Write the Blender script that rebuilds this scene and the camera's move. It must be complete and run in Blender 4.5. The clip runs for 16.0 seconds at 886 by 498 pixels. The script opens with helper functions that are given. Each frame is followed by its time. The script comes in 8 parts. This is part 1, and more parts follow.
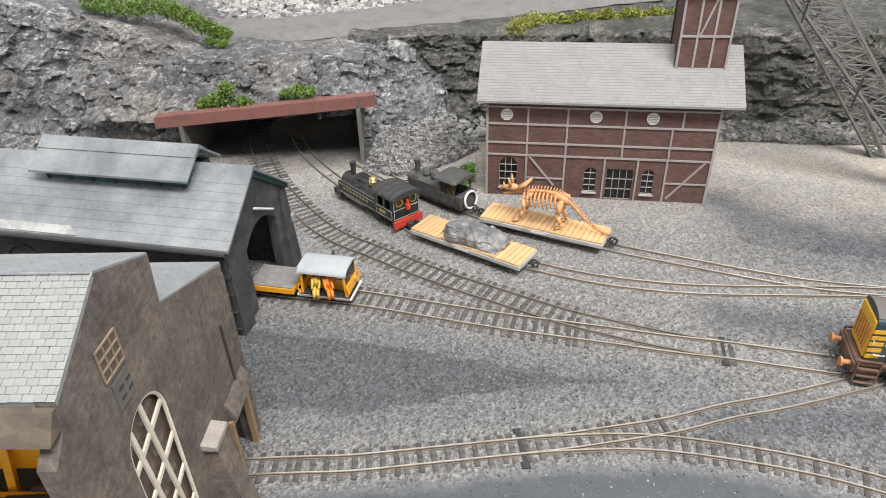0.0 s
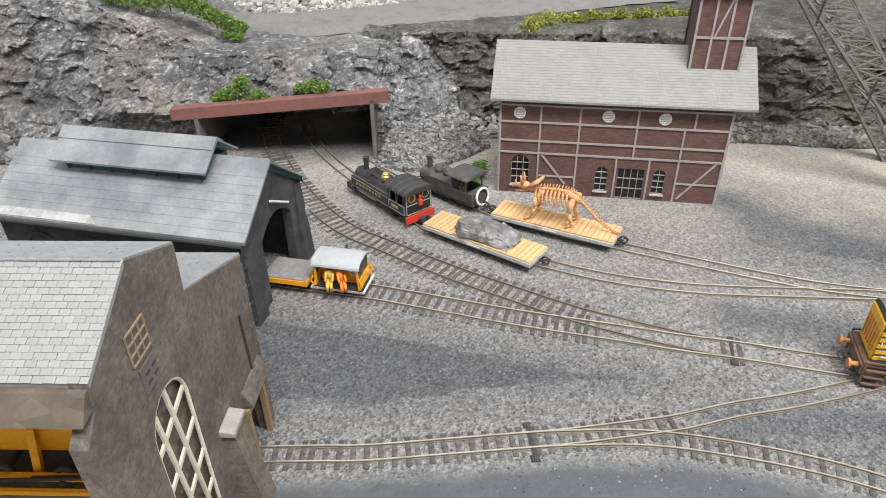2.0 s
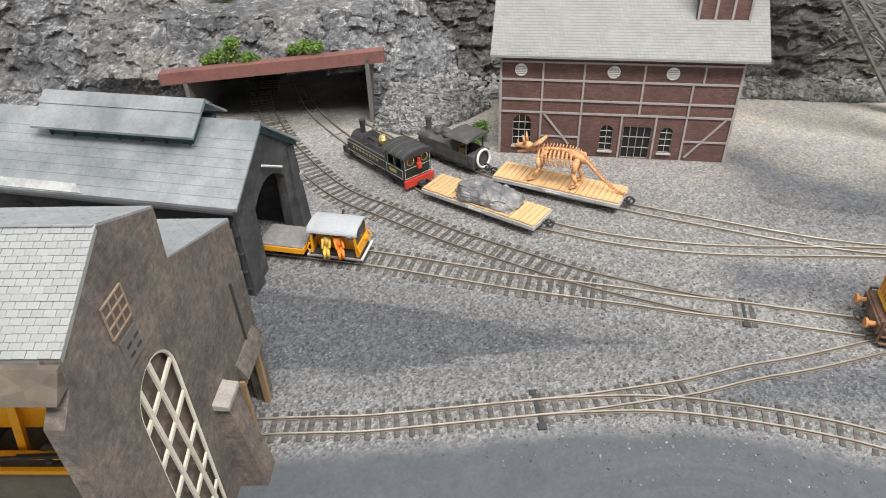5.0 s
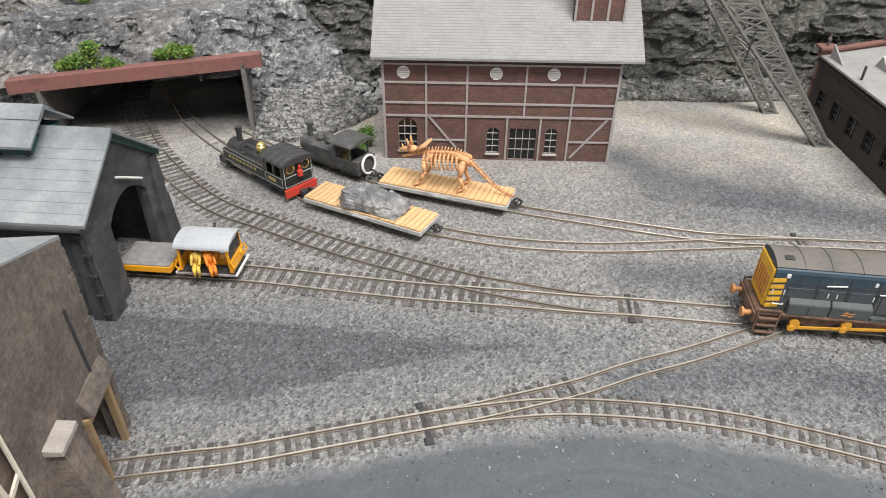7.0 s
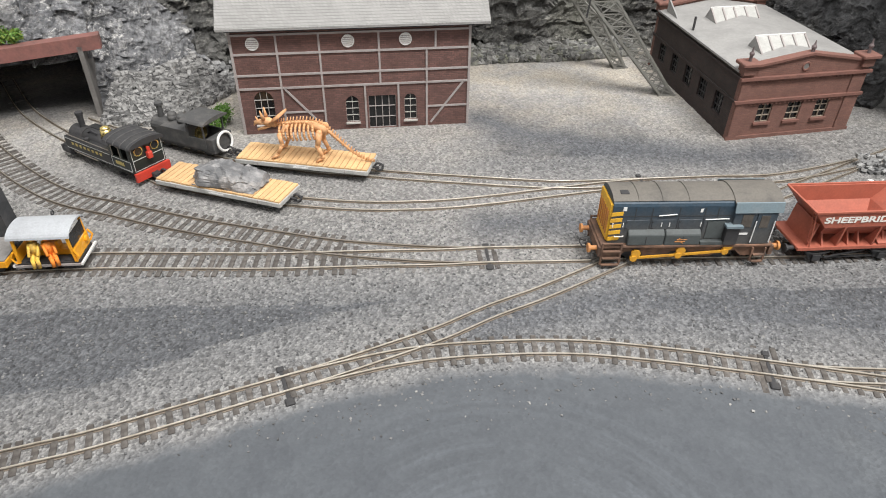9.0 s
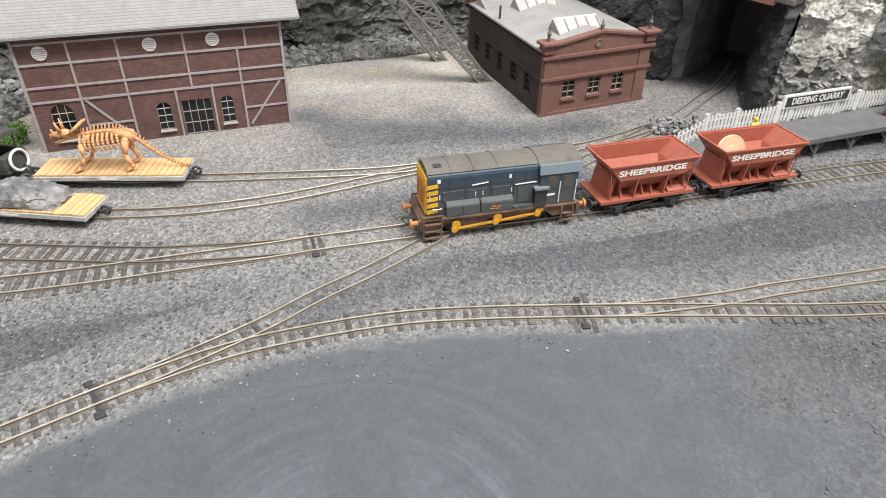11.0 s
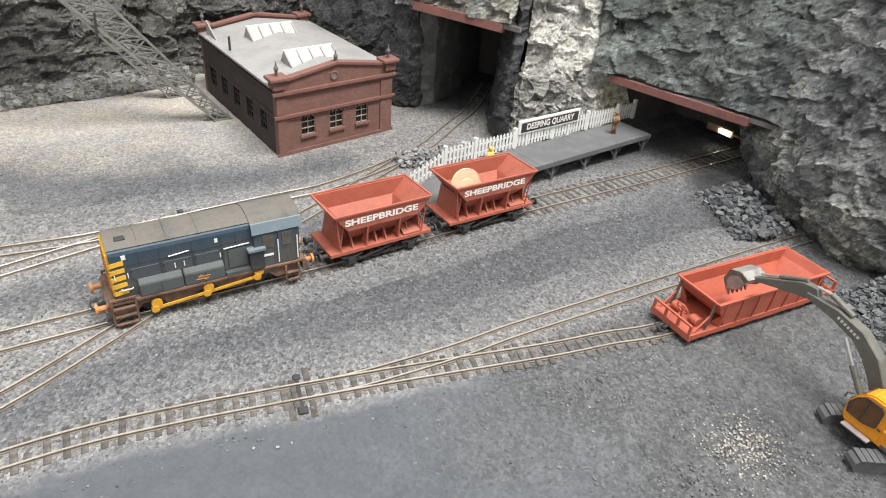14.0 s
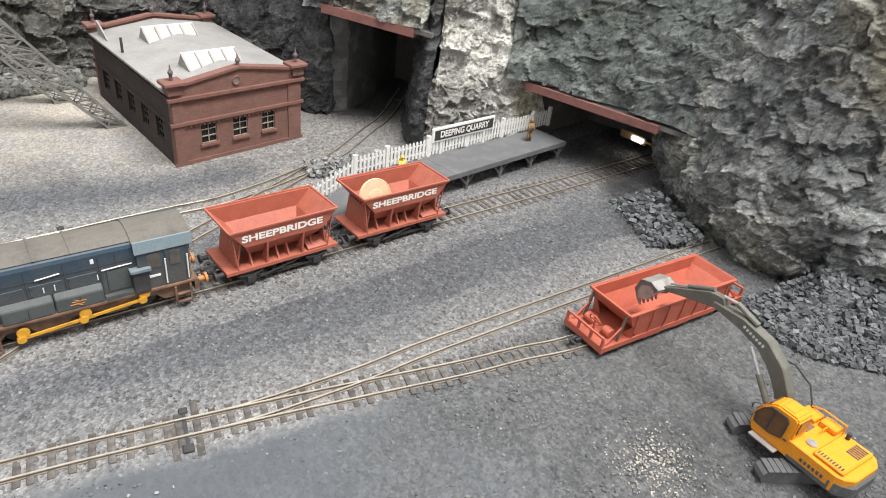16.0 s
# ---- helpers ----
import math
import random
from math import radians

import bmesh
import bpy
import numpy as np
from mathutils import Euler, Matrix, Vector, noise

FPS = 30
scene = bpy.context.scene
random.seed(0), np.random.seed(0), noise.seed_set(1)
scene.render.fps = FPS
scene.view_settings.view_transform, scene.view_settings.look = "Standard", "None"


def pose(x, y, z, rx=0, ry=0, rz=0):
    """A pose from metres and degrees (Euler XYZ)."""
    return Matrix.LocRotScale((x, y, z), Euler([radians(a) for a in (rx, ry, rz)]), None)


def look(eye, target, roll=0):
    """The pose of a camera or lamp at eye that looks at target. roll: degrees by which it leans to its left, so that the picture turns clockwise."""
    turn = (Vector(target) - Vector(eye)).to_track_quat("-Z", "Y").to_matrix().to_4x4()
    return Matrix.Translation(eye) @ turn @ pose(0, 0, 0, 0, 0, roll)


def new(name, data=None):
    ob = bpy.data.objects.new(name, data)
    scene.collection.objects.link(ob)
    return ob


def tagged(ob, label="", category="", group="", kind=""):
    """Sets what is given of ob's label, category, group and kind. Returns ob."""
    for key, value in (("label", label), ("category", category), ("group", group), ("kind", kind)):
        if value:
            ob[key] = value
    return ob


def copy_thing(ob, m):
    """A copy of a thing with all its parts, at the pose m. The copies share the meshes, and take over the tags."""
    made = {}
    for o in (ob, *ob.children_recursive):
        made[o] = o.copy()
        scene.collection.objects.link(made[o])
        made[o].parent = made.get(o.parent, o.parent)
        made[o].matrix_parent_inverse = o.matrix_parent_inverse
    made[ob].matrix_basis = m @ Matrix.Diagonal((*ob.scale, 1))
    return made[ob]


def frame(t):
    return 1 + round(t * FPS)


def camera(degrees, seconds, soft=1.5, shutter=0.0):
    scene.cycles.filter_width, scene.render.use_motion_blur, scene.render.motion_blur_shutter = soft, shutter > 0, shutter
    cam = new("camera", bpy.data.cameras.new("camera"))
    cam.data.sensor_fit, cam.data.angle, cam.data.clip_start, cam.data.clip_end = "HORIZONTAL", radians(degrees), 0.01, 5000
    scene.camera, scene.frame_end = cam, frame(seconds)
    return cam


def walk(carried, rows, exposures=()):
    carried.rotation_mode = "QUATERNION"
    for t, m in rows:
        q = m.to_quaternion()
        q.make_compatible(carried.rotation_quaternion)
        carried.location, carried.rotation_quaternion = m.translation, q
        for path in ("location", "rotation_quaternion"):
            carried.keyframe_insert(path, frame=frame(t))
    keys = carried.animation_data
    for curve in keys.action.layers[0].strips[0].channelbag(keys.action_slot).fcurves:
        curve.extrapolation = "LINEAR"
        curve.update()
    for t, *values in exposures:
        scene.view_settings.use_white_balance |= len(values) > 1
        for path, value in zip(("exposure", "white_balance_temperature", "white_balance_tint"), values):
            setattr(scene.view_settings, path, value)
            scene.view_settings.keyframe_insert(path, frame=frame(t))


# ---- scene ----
cam = camera(68.6, 16.0, 1.05)
PATH = [
    (0, (-0.00112, -0.01641, 0.28042), (-0.05830, 0.31771, 0.06806), -1.67),
    (0.5, (-0.00671, -0.01666, 0.28038), (-0.06544, 0.31653, 0.06700), -0.81),
    (1, (-0.00599, -0.01618, 0.27826), (-0.06261, 0.31513, 0.06141), -0.70),
    (1.5, (-0.00589, -0.02055, 0.28331), (-0.06737, 0.31338, 0.07186), -0.93),
    (2, (-0.00522, -0.02208, 0.28256), (-0.06549, 0.31047, 0.06860), -0.92),
    (2.5, (-0.00251, -0.01930, 0.28022), (-0.05769, 0.31290, 0.06436), -1.54),
    (3, (-0.00570, -0.01799, 0.27976), (-0.06132, 0.31363, 0.06311), -1.45),
    (3.5, (-0.00534, -0.01242, 0.27365), (-0.06538, 0.31031, 0.04508), -1.81),
    (3.7, (-0.00787, -0.01070, 0.27266), (-0.07068, 0.31259, 0.04562), -2.54),
    (5.8, (-0.00251, -0.00960, 0.26998), (-0.05311, 0.31187, 0.03739), -0.44),
    (6, (-0.00066, -0.00277, 0.26613), (-0.03952, 0.32252, 0.03662), 0.51),
    (6.5, (0.00348, 0.00554, 0.26154), (-0.02477, 0.33005, 0.02939), -0.38),
    (7, (0.00943, 0.00625, 0.25847), (0.00349, 0.33664, 0.03306), 0.68),
    (7.5, (0.02973, 0.00673, 0.26178), (0.04453, 0.33497, 0.03367), -0.42),
    (8, (0.04614, 0.00183, 0.25616), (0.08404, 0.32585, 0.02469), -0.25),
    (8.2, (0.04559, -0.00040, 0.25376), (0.08676, 0.32135, 0.01970), 0.32),
    (10.3, (0.03330, -0.02849, 0.22668), (0.13457, 0.28459, -0.00075), 0.98),
    (10.5, (0.04397, -0.03202, 0.22237), (0.16129, 0.27276, -0.00860), 1.92),
    (11, (0.06754, -0.02898, 0.23244), (0.19232, 0.27870, 0.00937), 1.38),
    (11.5, (0.09000, -0.02904, 0.23157), (0.23330, 0.27228, 0.01095), 2.19),
    (12, (0.10311, -0.02570, 0.22824), (0.25678, 0.26561, 0.00125), 2.83),
    (12.5, (0.11682, -0.01854, 0.23180), (0.29281, 0.26622, 0.01286), 3.39),
    (13, (0.13571, -0.01462, 0.23196), (0.33373, 0.25957, 0.01841), 3.61),
    (13.5, (0.14612, -0.01627, 0.23302), (0.35748, 0.24811, 0.01988), 4.14),
    (14, (0.14800, -0.01470, 0.23625), (0.36584, 0.24564, 0.02467), 4.70),
    (14.5, (0.15080, -0.01038, 0.23264), (0.37202, 0.24740, 0.02142), 5.36),
    (15, (0.15822, -0.00674, 0.23196), (0.38897, 0.24216, 0.02030), 5.95),
    (15.5, (0.16247, -0.00898, 0.23260), (0.40599, 0.23344, 0.02784), 7.03),
    (16, (0.17119, -0.00978, 0.23224), (0.42186, 0.22497, 0.02716), 7.19),
]
walk(cam, [(t, look(eye, aim, roll)) for t, eye, aim, roll in PATH], [(0, 0.04), (3.7, 0.04), (8.2, 0.0), (10.3, 0.14), (12, 0.18), (14, 0.28), (16, 0.28)])

# ---- world, lamps, exposure ----
world = bpy.data.worlds.new("hall_air")
scene.world = world
world.use_nodes = True
world.node_tree.nodes["Background"].inputs[0].default_value = (1.0, 0.99, 0.985, 1)
world.node_tree.nodes["Background"].inputs[1].default_value = 0.69


def area_lamp(name, eye, aim, size_x, size_y, watts, colour):
    data = bpy.data.lights.new(name, "AREA")
    data.shape, data.size, data.size_y, data.energy, data.color = "RECTANGLE", size_x, size_y, watts, colour
    ob = new(name, data)
    ob.matrix_world = look(eye, aim)
    return ob


# unseen lamps assumed for the hall: key above and behind the viewer, weak fill
area_lamp("hall_strip_light", (0.55, -0.35, 1.8), (0.3, 0.35, 0), 1.3, 0.4, 64, (1.0, 0.975, 0.952))
area_lamp("hall_strip_light", (-0.6, 0.7, 2.1), (0.1, 0.4, 0), 1.5, 0.35, 8, (1.0, 0.98, 0.96))

# ---- materials ----
MATS = {}


def ramp(nt, fac, stops):
    n = nt.nodes.new("ShaderNodeValToRGB")
    e = n.color_ramp.elements
    while len(e) < len(stops):
        e.new(0.5)
    for el, (p, c) in zip(e, stops):
        el.position, el.color = p, (*c, 1) if len(c) == 3 else c
    nt.links.new(fac, n.inputs[0])
    return n.outputs[0]


def tex(nt, co, scale, detail=4, rough=0.6, kind="noise", stretch=None):
    if stretch:
        m = nt.nodes.new("ShaderNodeMapping")
        m.inputs["Scale"].default_value = stretch
        nt.links.new(co, m.inputs[0])
        co = m.outputs[0]
    if kind == "noise":
        n = nt.nodes.new("ShaderNodeTexNoise")
        n.inputs["Scale"].default_value, n.inputs["Detail"].default_value, n.inputs["Roughness"].default_value = scale, detail, rough
        nt.links.new(co, n.inputs["Vector"])
        return n.outputs[0]
    n = nt.nodes.new("ShaderNodeTexVoronoi")
    n.inputs["Scale"].default_value = scale
    nt.links.new(co, n.inputs["Vector"])
    return n.outputs["Color" if kind == "cells" else "Distance"]


def mix(nt, fac, a, b, blend="MIX"):
    n = nt.nodes.new("ShaderNodeMix")
    n.data_type, n.blend_type = "RGBA", blend
    for s, v in ((n.inputs[0], fac), (n.inputs[6], a), (n.inputs[7], b)):
        if isinstance(v, (int, float)):
            s.default_value = v
        elif isinstance(v, tuple):
            s.default_value = (*v, 1)
        else:
            nt.links.new(v, s)
    return n.outputs[2]


def shell(name, rough=0.7, metal=0.0):
    m = bpy.data.materials.new(name)
    m.use_nodes = True
    nt = m.node_tree
    p = nt.nodes["Principled BSDF"]
    p.inputs["Roughness"].default_value, p.inputs["Metallic"].default_value = rough, metal
    co = nt.nodes.new("ShaderNodeTexCoord").outputs["Object"]
    MATS[name] = m
    return m, nt, p, co


def bump(nt, p, height, strength, dist):
    b = nt.nodes.new("ShaderNodeBump")
    b.inputs["Strength"].default_value, b.inputs["Distance"].default_value = strength, dist
    nt.links.new(height, b.inputs["Height"])
    nt.links.new(b.outputs[0], p.inputs["Normal"])


def paint(name, colour, worn=None, rough=0.6, metal=0.0, amount=0.5, scale=120, fine=900, bumps=0.15, vary=0.0, stain=0.0):
    """A weathered surface: a base colour, patches of a second one, fine grain and a little relief."""
    m, nt, p, co = shell(name, rough, metal)
    worn = worn or tuple(c * 0.6 for c in colour)
    a = ramp(nt, tex(nt, co, scale, 5, 0.65), [(0.62 - 0.3 * amount, colour), (0.82 - 0.2 * amount, worn)])
    g = ramp(nt, tex(nt, co, fine, 2), [(0.3, (0.9, 0.9, 0.9)), (0.7, (1.08, 1.08, 1.08))])
    c = mix(nt, 1.0, a, g, "MULTIPLY")
    if stain:
        lo, hi = 1 - stain * 0.6, 1 + stain
        c = mix(nt, 1.0, c, ramp(nt, tex(nt, co, 22, 7, 0.75), [(0.34, (lo, lo, lo)), (0.5, (1, 1, 1)), (0.66, (hi, hi * 0.94, hi * 0.88))]), "MULTIPLY")
        c = mix(nt, 1.0, c, ramp(nt, tex(nt, co, 130, 2, 0.5, "cells", stretch=(1, 1, 1.6)), [(0.0, (0.72,) * 3), (1.0, (1.3, 1.27, 1.24))]), "MULTIPLY")
    if vary:
        r = nt.nodes.new("ShaderNodeObjectInfo").outputs["Random"]
        c = mix(nt, 1.0, c, ramp(nt, r, [(0.0, (1 - vary,) * 3), (1.0, (1 + vary,) * 3)]), "MULTIPLY")
    nt.links.new(c, p.inputs["Base Color"])
    bump(nt, p, tex(nt, co, fine, 3), bumps, 0.0004)
    return m


def rock_mat(name, dark, mid, light, tint, tint_amount=0.5, lo=0.5, brush=1.0, patch=None, blot=0.5):
    """Painted quarry rock: washes of soot, warm patches, broken facets and pale dry-brushed edges."""
    m, nt, p, co = shell(name, 0.82)
    warp = nt.nodes.new("ShaderNodeMixRGB")
    warp.blend_type = "ADD"
    warp.inputs[0].default_value = 0.012
    nt.links.new(co, warp.inputs[1])
    nw = nt.nodes.new("ShaderNodeTexNoise")
    nw.inputs["Scale"].default_value, nw.inputs["Detail"].default_value = 60, 4
    nt.links.new(co, nw.inputs["Vector"])
    nt.links.new(nw.outputs["Color"], warp.inputs[2])
    wc = warp.outputs[0]
    a = ramp(nt, tex(nt, co, 14, 10, 0.72), [(0.36, dark), (0.5, tuple((x + y) / 2 for x, y in zip(dark, mid))), (0.64, mid)])
    a = mix(nt, ramp(nt, tex(nt, co, 7, 5, 0.6), [(0.5, (0, 0, 0)), (0.62, (tint_amount,) * 3)]), a, tint)
    if patch:
        a = mix(nt, ramp(nt, tex(nt, co, 13, 7, 0.7, stretch=(1.3, 0.8, 1.0)), [(0.53, (0, 0, 0)), (0.64, (0.75, 0.75, 0.75))]), a, patch)
    fl = ramp(nt, tex(nt, wc, 95, 2, 0.5, "cells", stretch=(1, 1, 1.6)), [(0.0, (0.66, 0.66, 0.66)), (1.0, (1.32, 1.32, 1.31))])
    a = mix(nt, 0.85, a, fl, "MULTIPLY")
    # dry-brushed pale paint on the proud edges, in patches
    pt = nt.nodes.new("ShaderNodeNewGeometry").outputs["Pointiness"]
    f = ramp(nt, pt, [(0.49, (0, 0, 0)), (0.57, (brush, brush, brush))])
    z = ramp(nt, tex(nt, co, 24, 6, 0.7), [(lo - 0.08, (0.06, 0.06, 0.06)), (lo + 0.12, (1, 1, 1))])
    drag = ramp(nt, tex(nt, co, 160, 6, 0.75, stretch=(1, 1, 1.7)), [(0.42, (0, 0, 0)), (0.6, (1, 1, 1))])
    a = mix(nt, mix(nt, 1.0, mix(nt, 1.0, f, z, "MULTIPLY"), drag, "MULTIPLY"), a, light)
    sp = ramp(nt, tex(nt, wc, 170, 7, 0.78, stretch=(0.6, 0.6, 1.9)), [(0.535, (0, 0, 0)), (0.61, (0.95 * brush,) * 3)])
    a = mix(nt, mix(nt, 1.0, sp, z, "MULTIPLY"), a, light)
    # broad soot washes and fine dark crannies
    w = ramp(nt, tex(nt, co, 9, 8, 0.68), [(0.4, (1 - blot,) * 3), (0.56, (1.08, 1.08, 1.08))])
    a = mix(nt, 1.0, a, w, "MULTIPLY")
    d = ramp(nt, tex(nt, co, 190, 7, 0.8), [(0.4, (0.5, 0.5, 0.5)), (0.56, (1.1, 1.1, 1.1))])
    nt.links.new(mix(nt, 1.0, a, d, "MULTIPLY"), p.inputs["Base Color"])
    h = nt.nodes.new("ShaderNodeMath")
    h.operation = "MULTIPLY_ADD"
    nt.links.new(tex(nt, wc, 95, 2, 0.5, "cells", stretch=(1, 1, 1.6)), h.inputs[0])
    h.inputs[1].default_value = 0.35
    nt.links.new(tex(nt, co, 130, 9, 0.72, stretch=(1, 1, 1.4)), h.inputs[2])
    bump(nt, p, h.outputs[0], 1.0, 0.0045)
    return m


rock_mat("rock_dark", (0.1, 0.104, 0.113), (0.27, 0.274, 0.283), (0.7, 0.69, 0.67), (0.3, 0.255, 0.2), 0.45, 0.45, 1.0, (0.14, 0.144, 0.153), 0.3)
rock_mat("rock_black", (0.04, 0.042, 0.045), (0.11, 0.112, 0.116), (0.32, 0.32, 0.31), (0.12, 0.11, 0.09), 0.4, 0.54, 0.7)
rock_mat("rock_strata", (0.055, 0.055, 0.053), (0.16, 0.158, 0.15), (0.42, 0.41, 0.37), (0.13, 0.132, 0.1), 0.6, 0.5, 0.85, None, 0.35)
rock_mat("rock_green", (0.1, 0.111, 0.116), (0.3, 0.315, 0.315), (0.66, 0.66, 0.6), (0.33, 0.3, 0.19), 0.85, 0.48, 0.75, (0.36, 0.35, 0.29), 0.5)
rock_mat("rock_moss", (0.078, 0.093, 0.09), (0.23, 0.255, 0.242), (0.5, 0.52, 0.47), (0.17, 0.2, 0.125), 0.8, 0.53, 0.6, (0.09, 0.1, 0.105), 0.4)
rock_mat("rock_pale", (0.4, 0.395, 0.36), (0.82, 0.805, 0.74), (0.95, 0.94, 0.9), (0.62, 0.58, 0.36), 0.9, 0.38, 0.85, (0.36, 0.355, 0.31), 0.45)


def ground_mat():
    m, nt, p, co = shell("ballast", 0.9)
    at = nt.nodes.new("ShaderNodeAttribute")
    at.attribute_name = "ash"
    def plus(x, k, y):
        n = nt.nodes.new("ShaderNodeMath")
        n.operation = "MULTIPLY_ADD"
        nt.links.new(x, n.inputs[0])
        n.inputs[1].default_value = k
        nt.links.new(y, n.inputs[2])
        return n.outputs[0]
    soot_shade = plus(tex(nt, co, 16, 8, 0.78, stretch=(0.5, 1.3, 1)), 0.7, at.outputs["Fac"])
    a = ramp(nt, soot_shade, [(0.22, (0.3, 0.293, 0.283)), (0.6, (0.235, 0.234, 0.234)), (0.98, (0.178, 0.181, 0.187)), (1.4, (0.112, 0.117, 0.127))])
    sep = nt.nodes.new("ShaderNodeSeparateXYZ")
    nt.links.new(co, sep.inputs[0])
    wob = plus(tex(nt, co, 9, 3), 0.16, sep.outputs[1])
    # pale sandy yard towards the cliff, smooth dark clay in the foreground
    back = ramp(nt, wob, [(0.53, (0, 0, 0)), (0.68, (0.8, 0.8, 0.8))])
    a = mix(nt, back, a, ramp(nt, tex(nt, co, 20, 7, 0.7), [(0.4, (0.42, 0.405, 0.385)), (0.6, (0.53, 0.48, 0.405))]))
    rough_x = plus(tex(nt, co, 14, 4), 0.2, sep.outputs[0])
    clay = nt.nodes.new("ShaderNodeAttribute")
    clay.attribute_name = "clay"
    reach = plus(tex(nt, co, 34, 8, 0.72), 0.7, clay.outputs["Fac"])
    fore = ramp(nt, reach, [(0.62, (0, 0, 0)), (1.0, (0.96, 0.96, 0.96))])
    # brush marks swept round in arcs on the clay
    off = nt.nodes.new("ShaderNodeVectorMath")
    off.operation = "DISTANCE"
    nt.links.new(co, off.inputs[0])
    off.inputs[1].default_value = (0.092, 0.1, 0)
    ring = nt.nodes.new("ShaderNodeCombineXYZ")
    nt.links.new(off.outputs["Value"], ring.inputs[0])
    slow = nt.nodes.new("ShaderNodeVectorMath")
    slow.operation = "MULTIPLY_ADD"
    nt.links.new(co, slow.inputs[0])
    slow.inputs[1].default_value = (0.07, 0.07, 0)
    nt.links.new(ring.outputs[0], slow.inputs[2])
    sweep = tex(nt, slow.outputs[0], 170, 3, 0.55)
    streak = ramp(nt, sweep, [(0.32, (0.8, 0.8, 0.81)), (0.5, (0.98, 0.98, 0.98)), (0.7, (1.36, 1.37, 1.38))])
    band = mix(nt, 1.0, ramp(nt, off.outputs["Value"], [(0.03, (0, 0, 0)), (0.05, (1, 1, 1)), (0.085, (0.85, 0.85, 0.85)), (0.12, (0, 0, 0))]), ramp(nt, tex(nt, co, 22, 4, 0.6), [(0.4, (0, 0, 0)), (0.54, (1, 1, 1))]), "MULTIPLY")
    blotch = ramp(nt, tex(nt, co, 45, 8, 0.75), [(0.35, (0.88, 0.88, 0.89)), (0.65, (1.13, 1.13, 1.12))])
    streak = mix(nt, band, blotch, streak)
    a = mix(nt, fore, a, mix(nt, 1.0, mix(nt, ramp(nt, rough_x, [(0.36, (0, 0, 0)), (0.5, (1, 1, 1))]), (0.075, 0.083, 0.093), (0.13, 0.134, 0.137)), streak, "MULTIPLY"))
    # the darker wash puts shade of mouths and overhang into the ground colour
    for name, tone in (("veil", (0.125, 0.131, 0.144)), ("soot_shade", (0.05, 0.05, 0.052))):
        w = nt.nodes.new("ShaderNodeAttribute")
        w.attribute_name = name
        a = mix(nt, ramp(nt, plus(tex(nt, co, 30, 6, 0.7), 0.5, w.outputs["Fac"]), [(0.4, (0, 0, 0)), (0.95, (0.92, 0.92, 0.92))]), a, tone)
    g1 = ramp(nt, tex(nt, co, 600, 2, 0.6, "cells"), [(0.0, (0.4, 0.4, 0.4)), (0.5, (0.95, 0.95, 0.95)), (1.0, (1.6, 1.59, 1.55))])
    g2 = ramp(nt, tex(nt, co, 330, 6, 0.8), [(0.36, (0.62, 0.62, 0.62)), (0.62, (1.24, 1.24, 1.23))])
    # smooth brushed clay in front, rough clods towards the rock face
    calm = ramp(nt, reach, [(0.62, (0.85, 0.85, 0.85)), (1.05, (0.16, 0.16, 0.16))])
    calm = mix(nt, ramp(nt, rough_x, [(0.34, (0, 0, 0)), (0.46, (0.8, 0.8, 0.8))]), calm, (0.75, 0.75, 0.75))
    calm = mix(nt, back, calm, (0.42, 0.42, 0.42))
    a = mix(nt, calm, a, g1, "MULTIPLY")
    a = mix(nt, calm, a, g2, "MULTIPLY")
    nt.links.new(a, p.inputs["Base Color"])
    h = nt.nodes.new("ShaderNodeMath")
    h.operation = "ADD"
    nt.links.new(tex(nt, co, 600, 1, 0.5, "dist"), h.inputs[0])
    nt.links.new(tex(nt, co, 300, 5, 0.7), h.inputs[1])
    h2 = nt.nodes.new("ShaderNodeMath")
    h2.operation = "MULTIPLY_ADD"
    nt.links.new(tex(nt, co, 95, 5, 0.65), h2.inputs[0])
    h2.inputs[1].default_value = 1.6
    nt.links.new(h.outputs[0], h2.inputs[2])
    # broken clods and pits on the clay by the rock face
    pits = ramp(nt, tex(nt, co, 150, 6, 0.6), [(0.36, (0, 0, 0)), (0.5, (0.75, 0.75, 0.75)), (0.62, (1, 1, 1))])
    rough_zone = mix(nt, 1.0, ramp(nt, rough_x, [(0.36, (0, 0, 0)), (0.5, (7, 7, 7))]), ramp(nt, reach, [(0.55, (0.25, 0.25, 0.25)), (0.9, (1, 1, 1))]), "MULTIPLY")
    h3 = nt.nodes.new("ShaderNodeMath")
    h3.operation = "ADD"
    nt.links.new(mix(nt, 1.0, pits, rough_zone, "MULTIPLY"), h3.inputs[0])
    nt.links.new(h2.outputs[0], h3.inputs[1])
    bump(nt, p, h3.outputs[0], 1.0, 0.0022)
    nt.links.new(calm, p.inputs["Normal"].links[0].from_node.inputs["Strength"])


ground_mat()
paint("rail_web", (0.17, 0.14, 0.108), (0.11, 0.092, 0.073), 0.6, 0.3, 0.5, 90)
paint("rail_steel", (0.64, 0.59, 0.51), (0.46, 0.4, 0.32), 0.34, 0.75, 0.45, 60)
paint("rail_dull", (0.3, 0.27, 0.23), (0.2, 0.17, 0.14), 0.45, 0.6, 0.5, 60)
paint("sleeper_dusty", (0.13, 0.123, 0.116), (0.22, 0.215, 0.207), 0.9, 0, 0.7, 200, 700, 0.3, 0.2)
paint("sleeper_brown", (0.068, 0.06, 0.054), (0.135, 0.125, 0.115), 0.9, 0, 0.6, 260, 700, 0.3, 0.25)
